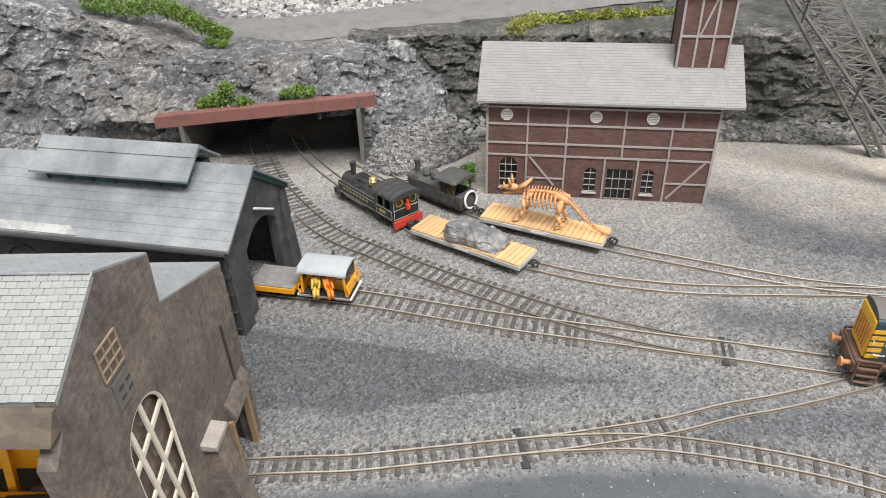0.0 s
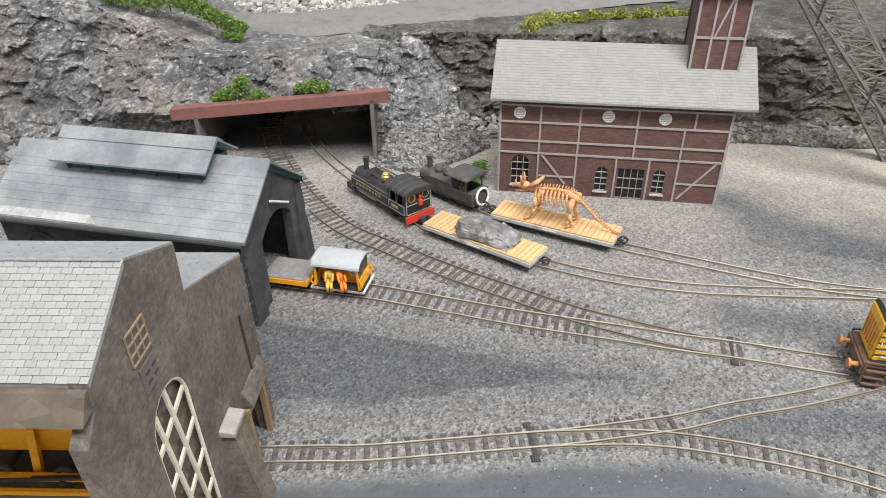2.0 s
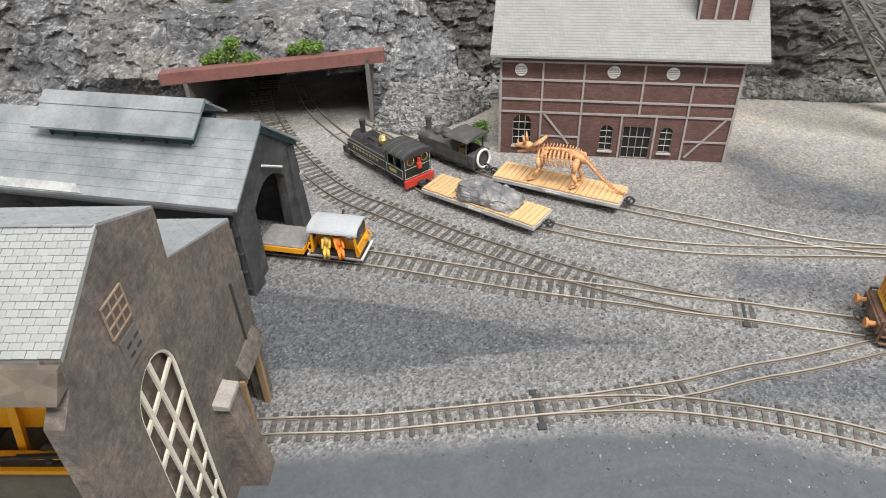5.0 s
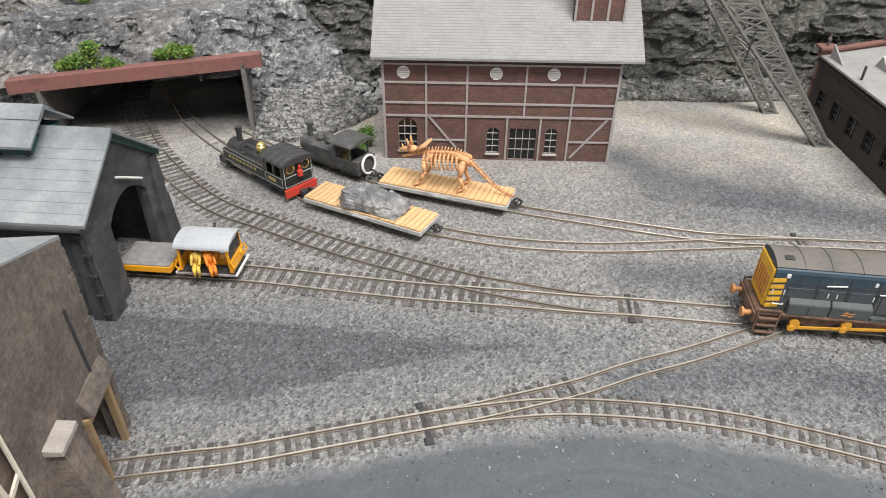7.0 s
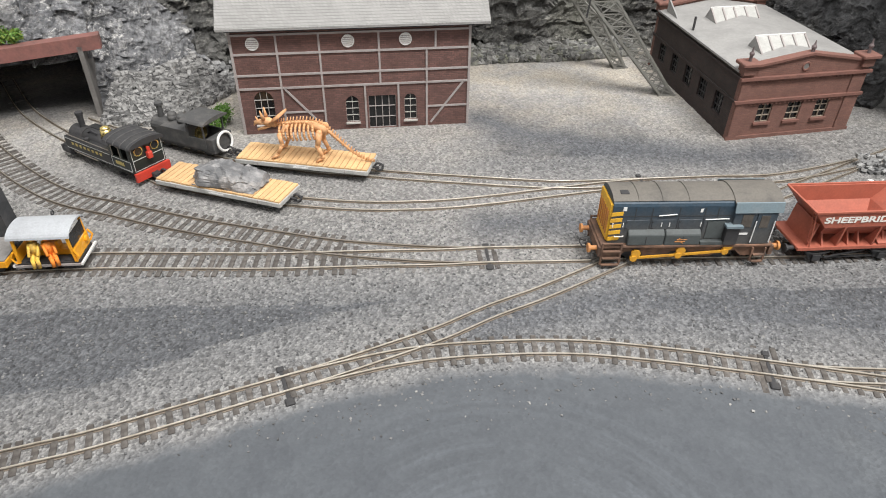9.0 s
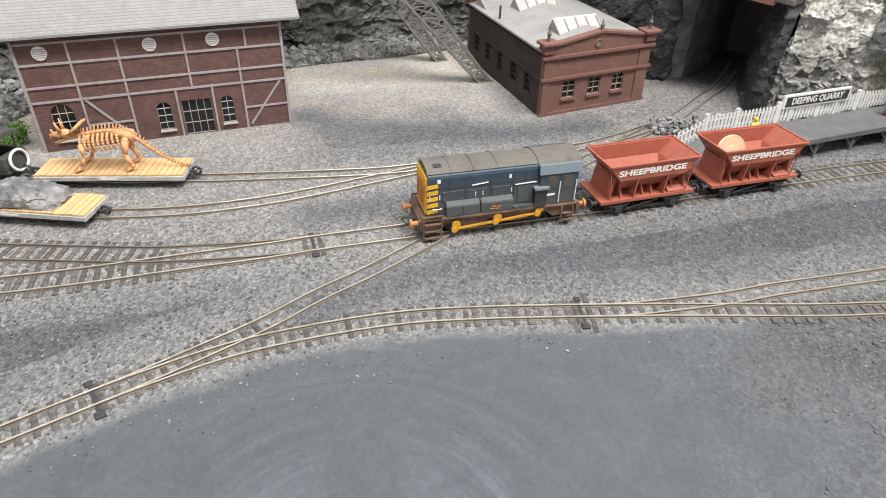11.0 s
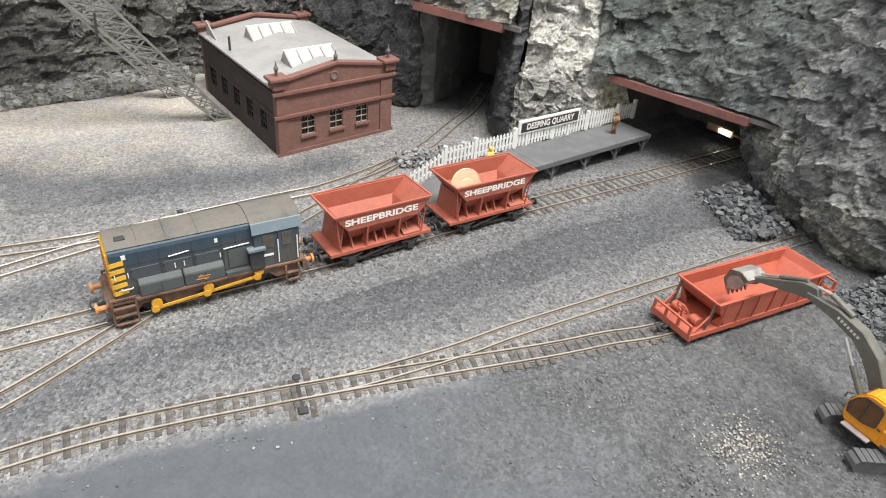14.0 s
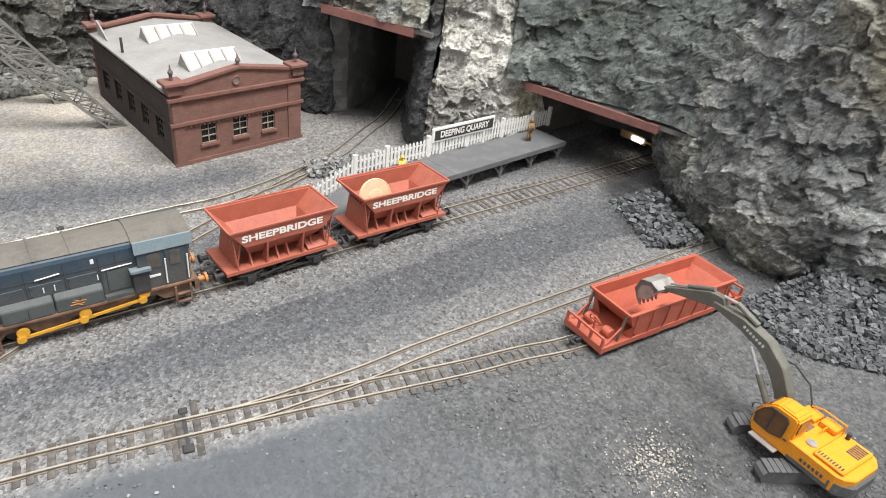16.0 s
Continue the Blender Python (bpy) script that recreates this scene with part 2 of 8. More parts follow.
paint("beam_red", (0.22, 0.095, 0.08), (0.13, 0.068, 0.058), 0.8, 0, 0.5, 60, 500, 0.4)
paint("black_void", (0.13, 0.122, 0.115), (0.18, 0.17, 0.16), 0.95, 0, 0.5, 40, 300, 0.8)
paint("frame_grey", (0.33, 0.3, 0.29), (0.25, 0.22, 0.21), 0.8, 0, 0.4, 90)
paint("shed_roof", (0.16, 0.178, 0.19), (0.36, 0.375, 0.385), 0.5, 0, 0.8, 13, 500, 0.15, 0.02)
paint("shed_wall", (0.045, 0.048, 0.053), (0.08, 0.08, 0.082), 0.8, 0, 0.5, 60, 300, 0.7, 0, 0.3)
paint("green_trim", (0.03, 0.09, 0.085), (0.04, 0.07, 0.068), 0.6)
def stone_mat_brown():
    """Small weathered stone courses, mottled with soot and moss, on the works' walls."""
    m, nt, p, co = shell("stone_brown", 0.9)
    sep = nt.nodes.new("ShaderNodeSeparateXYZ")
    nt.links.new(co, sep.inputs[0])
    com = nt.nodes.new("ShaderNodeCombineXYZ")
    add = nt.nodes.new("ShaderNodeMath")
    nt.links.new(sep.outputs[0], add.inputs[0])
    nt.links.new(sep.outputs[1], add.inputs[1])
    nt.links.new(add.outputs[0], com.inputs[0])
    nt.links.new(sep.outputs[2], com.inputs[1])
    wob = nt.nodes.new("ShaderNodeMixRGB")
    wob.blend_type = "ADD"
    wob.inputs[0].default_value = 0.0012
    nt.links.new(com.outputs[0], wob.inputs[1])
    nw = nt.nodes.new("ShaderNodeTexNoise")
    nw.inputs["Scale"].default_value = 200
    nt.links.new(co, nw.inputs["Vector"])
    nt.links.new(nw.outputs["Color"], wob.inputs[2])
    k = nt.nodes.new("ShaderNodeTexBrick")
    k.inputs["Scale"].default_value = 1.0
    k.inputs["Brick Width"].default_value, k.inputs["Row Height"].default_value, k.inputs["Mortar Size"].default_value = 0.0062, 0.0026, 0.0003
    k.inputs["Mortar Smooth"].default_value = 0.6
    for q, c in (("Color1", (0.132, 0.112, 0.097)), ("Color2", (0.119, 0.101, 0.088)), ("Mortar", (0.112, 0.096, 0.084))):
        k.inputs[q].default_value = (*c, 1)
    nt.links.new(wob.outputs[0], k.inputs["Vector"])
    a = mix(nt, 1.0, k.outputs["Color"], ramp(nt, tex(nt, co, 34, 9, 0.78), [(0.32, (0.5, 0.5, 0.51)), (0.5, (1, 1, 1)), (0.66, (1.6, 1.52, 1.42))]), "MULTIPLY")
    a = mix(nt, 1.0, a, ramp(nt, tex(nt, co, 300, 6, 0.8), [(0.34, (0.62, 0.62, 0.62)), (0.66, (1.42, 1.4, 1.37))]), "MULTIPLY")
    nt.links.new(a, p.inputs["Base Color"])
    h = nt.nodes.new("ShaderNodeMath")
    h.operation = "MULTIPLY_ADD"
    nt.links.new(k.outputs["Fac"], h.inputs[0])
    h.inputs[1].default_value = -0.3
    nt.links.new(tex(nt, co, 380, 5, 0.7), h.inputs[2])
    bump(nt, p, h.outputs[0], 0.5, 0.0006)


stone_mat_brown()
paint("slate_pale", (0.27, 0.278, 0.272), (0.215, 0.222, 0.218), 0.6, 0, 0.6, 45, 400, 0.2, 0.07)
paint("slate_grey", (0.22, 0.235, 0.245), (0.3, 0.31, 0.32), 0.6, 0, 0.5, 60, 400, 0.2, 0.1)
paint("white_paint", (0.72, 0.72, 0.7), (0.6, 0.6, 0.57), 0.6, 0, 0.3)
paint("wagon_red", (0.4, 0.1, 0.06), (0.34, 0.088, 0.056), 0.5, 0, 0.5, 120, 700, 0.15)
def grimed(name, colour, dirt, low, high, rough=0.55):
    """Paint with road dirt that has climbed from the frames, in uneven streaks."""
    m, nt, p, co = shell(name, rough)
    sep = nt.nodes.new("ShaderNodeSeparateXYZ")
    nt.links.new(co, sep.inputs[0])
    n = nt.nodes.new("ShaderNodeMath")
    n.operation = "MULTIPLY_ADD"
    nt.links.new(tex(nt, co, 220, 5, 0.7, stretch=(1, 1, 0.35)), n.inputs[0])
    n.inputs[1].default_value = -0.018
    nt.links.new(sep.outputs[2], n.inputs[2])
    f = ramp(nt, n.outputs[0], [(low - 0.009, (0.85, 0.85, 0.85)), (high - 0.009, (0.06, 0.06, 0.06))])
    a = mix(nt, ramp(nt, tex(nt, co, 90, 5, 0.65), [(0.5, (0, 0, 0)), (0.75, (0.3, 0.3, 0.3))]), colour, dirt)
    a = mix(nt, f, a, dirt)
    g = ramp(nt, tex(nt, co, 700, 2), [(0.3, (0.82, 0.82, 0.82)), (0.7, (1.15, 1.15, 1.15))])
    nt.links.new(mix(nt, 1.0, a, g, "MULTIPLY"), p.inputs["Base Color"])
    bump(nt, p, tex(nt, co, 700, 3), 0.15, 0.0004)


grimed("loco_blue", (0.017, 0.045, 0.074), (0.085, 0.08, 0.073), 0.024, 0.046)
paint("loco_roof", (0.125, 0.115, 0.1), (0.08, 0.075, 0.068), 0.75, 0, 0.5, 80)
paint("warn_yellow", (0.72, 0.4, 0.03), (0.5, 0.26, 0.04), 0.6, 0, 0.4, 200)
paint("rod_yellow", (0.62, 0.31, 0.025), (0.4, 0.19, 0.03), 0.6, 0, 0.5, 220)
paint("machine_yellow", (0.85, 0.38, 0.015), (0.75, 0.31, 0.015), 0.45, 0, 0.3, 100)
paint("rust_frame", (0.17, 0.1, 0.068), (0.085, 0.058, 0.046), 0.9, 0, 0.6, 150, 600, 0.5, 0, 0.3)
paint("black_iron", (0.032, 0.032, 0.034), (0.055, 0.052, 0.05), 0.7, 0, 0.4, 150)
paint("roof_grey", (0.29, 0.286, 0.276), (0.23, 0.227, 0.22), 0.7, 0, 0.6, 50, 400, 0.2)
paint("deck_grey", (0.105, 0.109, 0.113), (0.15, 0.15, 0.15), 0.75, 0, 0.5, 60)
paint("lattice_grey", (0.2, 0.198, 0.18), (0.13, 0.125, 0.11), 0.75, 0.1, 0.5, 90)
paint("plank_wood", (0.62, 0.4, 0.2), (0.54, 0.33, 0.15), 0.65, 0, 0.4, 150, 700, 0.2, 0.12)

# ---- builders (local lengths in centimetres) ----
CM = 0.01


class Shape:
    """A bmesh in centimetres with a few solid builders."""

    def __init__(self):
        self.bm = bmesh.new()

    def box(self, x0, x1, y0, y1, z0, z1):
        v = [self.bm.verts.new((x, y, z)) for z in (z0, z1) for x, y in ((x0, y0), (x1, y0), (x1, y1), (x0, y1))]
        for f in ((3, 2, 1, 0), (4, 5, 6, 7), (0, 1, 5, 4), (1, 2, 6, 5), (2, 3, 7, 6), (3, 0, 4, 7)):
            self.bm.faces.new([v[i] for i in f])
        return self

    def prism(self, pts, axis, a, b):
        """A polygon of two coordinates drawn out along an axis from a to b."""
        def at(p, d):
            return {"x": (d, p[0], p[1]), "y": (p[0], d, p[1]), "z": (p[0], p[1], d)}[axis]
        lo, hi = [self.bm.verts.new(at(p, a)) for p in pts], [self.bm.verts.new(at(p, b)) for p in pts]
        n = len(pts)
        self.bm.faces.new(lo[::-1])
        self.bm.faces.new(hi)
        for i in range(n):
            self.bm.faces.new((lo[i], lo[(i + 1) % n], hi[(i + 1) % n], hi[i]))
        return self

    def hexa(self, lower, upper):
        """A solid between two four-cornered outlines."""
        a, b = [self.bm.verts.new(p) for p in lower], [self.bm.verts.new(p) for p in upper]
        self.bm.faces.new(a[::-1])
        self.bm.faces.new(b)
        for i in range(len(a)):
            j = (i + 1) % len(a)
            self.bm.faces.new((a[i], a[j], b[j], b[i]))
        return self

    def rod(self, p, q, r, n=8, r2=None):
        p, q = Vector(p), Vector(q)
        m = (q - p).to_track_quat("Z", "Y").to_matrix()
        r2 = r if r2 is None else r2
        rings = [[self.bm.verts.new(c + m @ Vector((s * math.cos(k * math.tau / n), s * math.sin(k * math.tau / n), 0))) for k in range(n)] for c, s in ((p, r), (q, r2))]
        self.bm.faces.new(rings[0][::-1])
        self.bm.faces.new(rings[1])
        for k in range(n):
            self.bm.faces.new((rings[0][k], rings[0][(k + 1) % n], rings[1][(k + 1) % n], rings[1][k]))
        return self

    def bar(self, p, q, w, h=None):
        """A square bar from p to q."""
        p, q, h = Vector(p), Vector(q), h or w
        m = (q - p).to_track_quat("Z", "Y").to_matrix()
        c = [Vector((sx * w / 2, sy * h / 2, 0)) for sx, sy in ((-1, -1), (1, -1), (1, 1), (-1, 1))]
        return self.hexa([p + m @ v for v in c], [q + m @ v for v in c])

    def tube(self, pts, r, n=7):
        for p, q in zip(pts, pts[1:]):
            self.rod(p, q, r, n)
        return self

    def ball(self, c, r, sx=1, sy=1, sz=1, n=8):
        bmesh.ops.create_uvsphere(self.bm, u_segments=n, v_segments=max(4, n // 2 + 1), radius=r, matrix=Matrix.Translation(c) @ Matrix.Diagonal((sx, sy, sz, 1)))
        return self

    def torus(self, c, axis, big, small, n=18, k=6):
        m = Vector(axis).to_track_quat("Z", "Y").to_matrix()
        c = Vector(c)
        g = [[self.bm.verts.new(c + m @ Vector(((big + small * math.cos(b * math.tau / k)) * math.cos(a * math.tau / n), (big + small * math.cos(b * math.tau / k)) * math.sin(a * math.tau / n), small * math.sin(b * math.tau / k)))) for b in range(k)] for a in range(n)]
        for a in range(n):
            for b in range(k):
                self.bm.faces.new((g[a][b], g[(a + 1) % n][b], g[(a + 1) % n][(b + 1) % k], g[a][(b + 1) % k]))
        return self

    def bevel(self, w, seg=1):
        bmesh.ops.bevel(self.bm, geom=[e for e in self.bm.edges], offset=w, segments=seg, affect="EDGES", clamp_overlap=True)
        return self

    def mesh(self, name, smooth=False):
        bmesh.ops.recalc_face_normals(self.bm, faces=self.bm.faces)
        self.bm.transform(Matrix.Scale(CM, 4))
        me = bpy.data.meshes.new(name)
        self.bm.to_mesh(me)
        self.bm.free()
        if smooth:
            me.polygons.foreach_set("use_smooth", [True] * len(me.polygons))
        return me


def part(name, shape, material, parent=None, label="", smooth=False):
    me = shape.mesh(name, smooth)
    me.materials.append(MATS[material])
    ob = new(name, me)
    if parent:
        ob.parent = parent
    if label:
        ob["label"] = label
    return ob


def thing(name, label, category, at=(0, 0, 0), turn=0.0, group="", kind=""):
    """An Empty at a thing's base, in centimetres and degrees about the upright."""
    ob = new(name)
    ob.empty_display_size = 0.01
    ob.matrix_world = pose(at[0] * CM, at[1] * CM, at[2] * CM, 0, 0, turn)
    return tagged(ob, label, category, group, kind)


def piece(name, me, parent, m, material=None):
    """One more object on a shared mesh; m in metres, in its parent's space."""
    ob = new(name, me)
    ob.parent = parent
    ob.matrix_basis = m
    return ob


def cmpose(x, y, z, rx=0, ry=0, rz=0):
    return pose(x * CM, y * CM, z * CM, rx, ry, rz)


def smooth_line(pts, step=0.25):
    """A Catmull-Rom line through points of the plan, in even steps."""
    p = [Vector((*q, 0)) for q in pts]
    p = [2 * p[0] - p[1]] + p + [2 * p[-1] - p[-2]]
    raw = []
    for a, b, c, d in zip(p, p[1:], p[2:], p[3:]):
        for i in range(24):
            t = i / 24
            raw.append(0.5 * (2 * b + (c - a) * t + (2 * a - 5 * b + 4 * c - d) * t * t + (3 * b - a - 3 * c + d) * t ** 3))
    raw.append(p[-2])
    out, left = [raw[0]], step
    for a, b in zip(raw, raw[1:]):
        d = (b - a).length
        while d >= left and d > 1e-9:
            a = a + (b - a) * (left / d)
            out.append(a)
            d, left = (b - a).length, step
        left -= d
    return out


def heading(line, i):
    d = line[min(i + 1, len(line) - 1)] - line[max(i - 1, 0)]
    return d.normalized()


def fractal(p, octaves=5):
    return noise.fractal(p, 0.9, 2.1, octaves)

# ---- ground ----
def ground():
    nx, ny, x0, x1, y0, y1 = 560, 380, -75.0, 95.0, -30.0, 85.0
    bm = Shape()
    rows = []
    for j in range(ny + 1):
        y = y0 + (y1 - y0) * j / ny
        row = []
        for i in range(nx + 1):
            x = x0 + (x1 - x0) * i / nx
            z = 0.05 + 0.03 * noise.noise((x * 0.09, y * 0.12, 3.0)) + 0.045 * noise.noise((x * 0.8, y * 0.8, 0)) + 0.045 * noise.noise((x * 1.9, y * 1.9, 5))
            if y < 14:
                z += (0.12 * noise.noise((x * 0.25, y * 0.25, 9.0)) + (0.1 * noise.noise((x * 1.2, y * 1.2, 2.0)) + 0.09 * abs(noise.noise((x * 2.3, y * 2.3, 7.0)))) * max(0.0, min(1.0, (x - 14) / 12))) * min(1, (14 - y) / 6)
            row.append(bm.bm.verts.new((x, y, z)))
        rows.append(row)
    for a, b in zip(rows, rows[1:]):
        for i in range(nx):
            bm.bm.faces.new((a[i], a[i + 1], b[i + 1], b[i]))
    ob = part("ground", bm, "ballast", smooth=True)
    # ash gathers between the tracks, pale ballast lies along them
    co = np.empty(len(ob.data.vertices) * 3)
    ob.data.vertices.foreach_get("co", co)
    xy = co.reshape(-1, 3)[:, :2] * 100
    near = np.full(len(xy), 99.0)
    for line in (L_MAIN, L_CURVE, L_DINO, L_FLAT, L_BRANCH, L_LOAD, L_ROCK):
        for p in line[::5]:
            near = np.minimum(near, np.hypot(xy[:, 0] - p.x, xy[:, 1] - p.y))
    layer = ob.data.attributes.new("ash", "FLOAT", "POINT")
    calm = np.clip((xy[:, 1] - 33.5) / 3.5, 0, 1) * np.maximum(np.clip((17 - xy[:, 0]) / 6, 0, 1), np.clip((xy[:, 0] - 28) / 8, 0, 1))
    soot_shade = ob.data.attributes.new("soot_shade", "FLOAT", "POINT")
    x, y = xy[:, 0], xy[:, 1]
    def wash(line, width, strength):
        d = np.full(len(xy), 99.0)
        for p in smooth_line(line, 0.6):
            d = np.minimum(d, np.hypot(x - p.x, y - p.y))
        return strength * np.clip(1 - d / width, 0, 1)
    # soot at the west portal, painted shade inside mouths, below rock and excavator
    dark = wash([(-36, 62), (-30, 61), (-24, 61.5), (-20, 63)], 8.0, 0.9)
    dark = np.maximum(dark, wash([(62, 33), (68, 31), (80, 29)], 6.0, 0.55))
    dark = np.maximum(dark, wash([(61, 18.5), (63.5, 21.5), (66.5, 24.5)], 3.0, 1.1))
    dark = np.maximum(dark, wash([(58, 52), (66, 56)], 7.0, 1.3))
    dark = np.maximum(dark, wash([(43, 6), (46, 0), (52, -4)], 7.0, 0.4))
    blue = wash([(15.8, 53.5), (18, 50.5), (24, 47), (33, 43.8), (40, 43.2)], 4.0, 0.75)
    blue = np.maximum(blue, wash([(15, 26.3), (20, 25), (27, 24.3), (38, 21.5)], 5.0, 0.5))
    blue = np.maximum(blue, wash([(47, 22.5), (54, 22.5), (61, 24)], 5.5, 0.6))
    blue = np.maximum(blue, wash([(10.5, 25.9), (15, 26.6), (20, 27.3)], 3.2, 0.8))
    blue = np.maximum(blue, wash([(13, 36.2), (20, 35.6), (28, 35), (40, 34.2)], 3.2, 0.7))
    edge = np.interp(x, [-30, -15, -5, 2, 8, 14, 19, 25, 32, 40, 60], [14.5, 17.8, 20.1, 22.2, 23.0, 22.5, 21.3, 19.3, 17.4, 16.5, 14])
    clay = ob.data.attributes.new("clay", "FLOAT", "POINT")
    clay.data.foreach_set("value", np.clip((edge - y) / 3.0 + 0.3, 0, 1))
    soot_shade.data.foreach_set("value", np.clip(dark, 0, 1))
    veil = ob.data.attributes.new("veil", "FLOAT", "POINT")
    veil.data.foreach_set("value", np.clip(blue, 0, 1))
    layer.data.foreach_set("value", (np.clip((near - 0.3) / 5.0, 0, 1) * 0.72 + 0.17 * np.clip((32.5 - y) / 5, 0, 1) * (1 - 0.6 * np.clip((near - 0.3) / 5.0, 0, 1))) * (1 - 0.85 * calm))
    return tagged(ob, "grey ballast and ash ground of the quarry yard", "ground", kind="structure")



# ---- quarry walls ----
def chunk(q, scale, step, tilt):
    """Broken stone: each cell is a flat facet with its own height and slope."""
    v = Vector((q.x * scale, q.y * scale, q.z * scale))
    _, near = noise.voronoi(v)
    c = near[0]
    a = math.sin(c.x * 12.71 + c.y * 31.17 + c.z * 7.47) * 4375.85
    b = math.sin(c.x * 26.9 + c.y * 18.3 + c.z * 24.6) * 2345.67
    g = math.sin(c.x * 9.3 + c.y * 47.1 + c.z * 15.9) * 3571.13
    a, b, g = a - math.floor(a), b - math.floor(b), g - math.floor(g)
    d = v - c
    return (a - 0.5) * step + tilt * ((b - 0.5) * 2 * (d.x + d.y) + (g - 0.5) * 2 * d.z) / scale * 0.7


def rock_sheet(name, base, zlo, zhi, lean, material, label, rough=1.0, strata=0.0, res=0.23, over=12.0, seed=0.0, side=1, parent=None, hi_line=None, grain=1.0, under=0.0):
    """A craggy face that stands on a line of the plan, leans back, and runs on backwards at the top."""
    line = smooth_line(base, res)
    n = len(line)
    up = max(6, int((zhi - zlo) / res))
    back = int(over / (res * 2.2))
    s = Shape()
    grid = []
    for i, p in enumerate(line):
        d = heading(line, i)
        nrm = Vector((-d.y, d.x, 0)) * side
        col = []
        top = zhi if hi_line is None else hi_line(i / max(1, n - 1))
        for k in range(up + back + 1):
            if k <= up:
                z = zlo + (top - zlo) * k / up
                q = p + nrm * (lean * (z - zlo) + under * max(0.0, 1 - max(0.0, z) / 4.5) ** 1.5) + Vector((0, 0, z))
                f = 1.0
            else:
                q = p + nrm * (lean * (top - zlo) + (k - up) * res * 2.2) + Vector((0, 0, top + 0.008 * (k - up)))
                f = max(0.12, 1 - (k - up) * 0.14)
            w = Vector((q.x * 0.13 + seed, q.y * 0.13, q.z * 0.2))
            out = 1.5 * noise.noise(w) + 0.9 * abs(noise.noise(w * 2.6 + Vector((5, 1, 2)))) + 0.3 * noise.noise(w * 7)
            if strata:
                cell = noise.cell(Vector((q.x * 0.22 + seed, q.y * 0.22, q.z * 0.95 + 0.3 * noise.noise(Vector((q.x * 0.2, q.y * 0.2, 0))))))
                out += strata * cell * 0.8
            warp = Vector((noise.noise(w * 5), noise.noise(w * 5 + Vector((3, 3, 3))), noise.noise(w * 5 + Vector((7, 7, 7))))) * 0.5
            u = q + warp + Vector((seed, seed, 0))
            u.z *= 1.2
            out += grain * (chunk(u, 0.36, 0.55, 0.95) + chunk(u, 0.9, 0.34, 0.62) + chunk(u, 2.0, 0.3, 0.46) + chunk(u, 4.0, 0.17, 0.24))
            out *= rough * f
            if k <= up:
                q = q - nrm * out * 0.55
            q.z += 0.35 * rough * noise.noise(w * 4 + Vector((2, 2, 2))) * (1 if k > 0 else 0) + (0.5 * out * f if k > up else 0)
            col.append(s.bm.verts.new(q))
        grid.append(col)
    for a, b in zip(grid, grid[1:]):
        for k in range(len(a) - 1):
            s.bm.faces.new((a[k], b[k], b[k + 1], a[k + 1]))
    ob = part(name, s, material, parent)
    return tagged(ob, label, "rock face", kind="structure")


rock_sheet("cliff_west", [(-95, 42), (-70, 49), (-55, 53.6), (-44, 56.0), (-36.6, 56.4)], -0.5, 13.5, 0.5, "rock_dark", "grey craggy quarry face with dry-brushed highlights", 0.95, 0.4, over=40, seed=1, hi_line=lambda f: 13.3 + 12 * max(0.0, 0.84 - f) - 3.9 * max(0.0, (f - 0.74) / 0.26) ** 2)
rock_sheet("cliff_over_portal", [(-46, 54.4), (-38, 55.6), (-30, 57.1), (-18, 59.4)], 4.9, 9.6, 0.8, "rock_dark", "grey craggy rock above the timber mine portal", 0.8, 0.3, over=45, seed=4)
rock_sheet("cliff_middle", [(-18.4, 58.9), (-15, 60.6), (-11.5, 63.5), (-9, 66.8)], -0.5, 9.7, 0.6, "rock_dark", "grey craggy rock beside the mine portal", 0.9, 0.4, over=45, seed=7)
rock_sheet("cliff_north", [(-22, 67), (-15, 67), (-4, 68.5), (6, 69.5), (18, 70.2), (30, 70.5), (42, 70), (52, 66), (60, 60)], -0.5, 10.4, 0.12, "rock_strata", "dark layered slate quarry face", 0.8, 0.9, over=45, seed=11)
rock_sheet("cliff_tunnel_side", [(47.5, 74), (49.2, 66), (50.6, 58), (51.6, 53.4), (53.2, 51.0), (55.6, 52.4), (60, 55.0), (68, 59)], -0.5, 15, 0.03, "rock_black", "black rock beside the tunnel mouth", 0.45, 0.3, over=8, seed=13, side=1)
rock_sheet("cliff_over_tunnel", [(51.0, 51.5), (52.6, 48), (56.0, 40.6)], 10.6, 17.0, 0.15, "rock_green", "grey green rock above the tunnel mouth", 0.8, 0.3, over=25, seed=15)
rock_sheet("cliff_tunnel_jamb", [(70, 55.5), (62, 49.0), (58.6, 45.4), (56.4, 42.8), (55.2, 40.8), (55.7, 39.4)], -0.5, 14, 0.13, "rock_black", "dark leaning rock at the tunnel's side", 0.5, 0.2, over=4, seed=16)
rock_sheet("cliff_pale", [(56.6, 41.0), (56.4, 39.8), (57.4, 38.8), (59, 38), (62, 36.8), (64.8, 36.2), (68.5, 36.0)], -0.5, 17.0, 0.18, "rock_pale", "pale dry-brushed rock behind the station fence", 0.85, 0.0, 0.16, over=25, seed=17)
rock_sheet("cliff_over_mine", [(63.2, 37.0), (65.2, 34), (66.2, 28), (66.4, 21), (67, 12), (68, 0)], 6.6, 19.0, 0.22, "rock_moss", "mossy grey rock above the mine opening", 0.6, 0.0, over=25, seed=19)
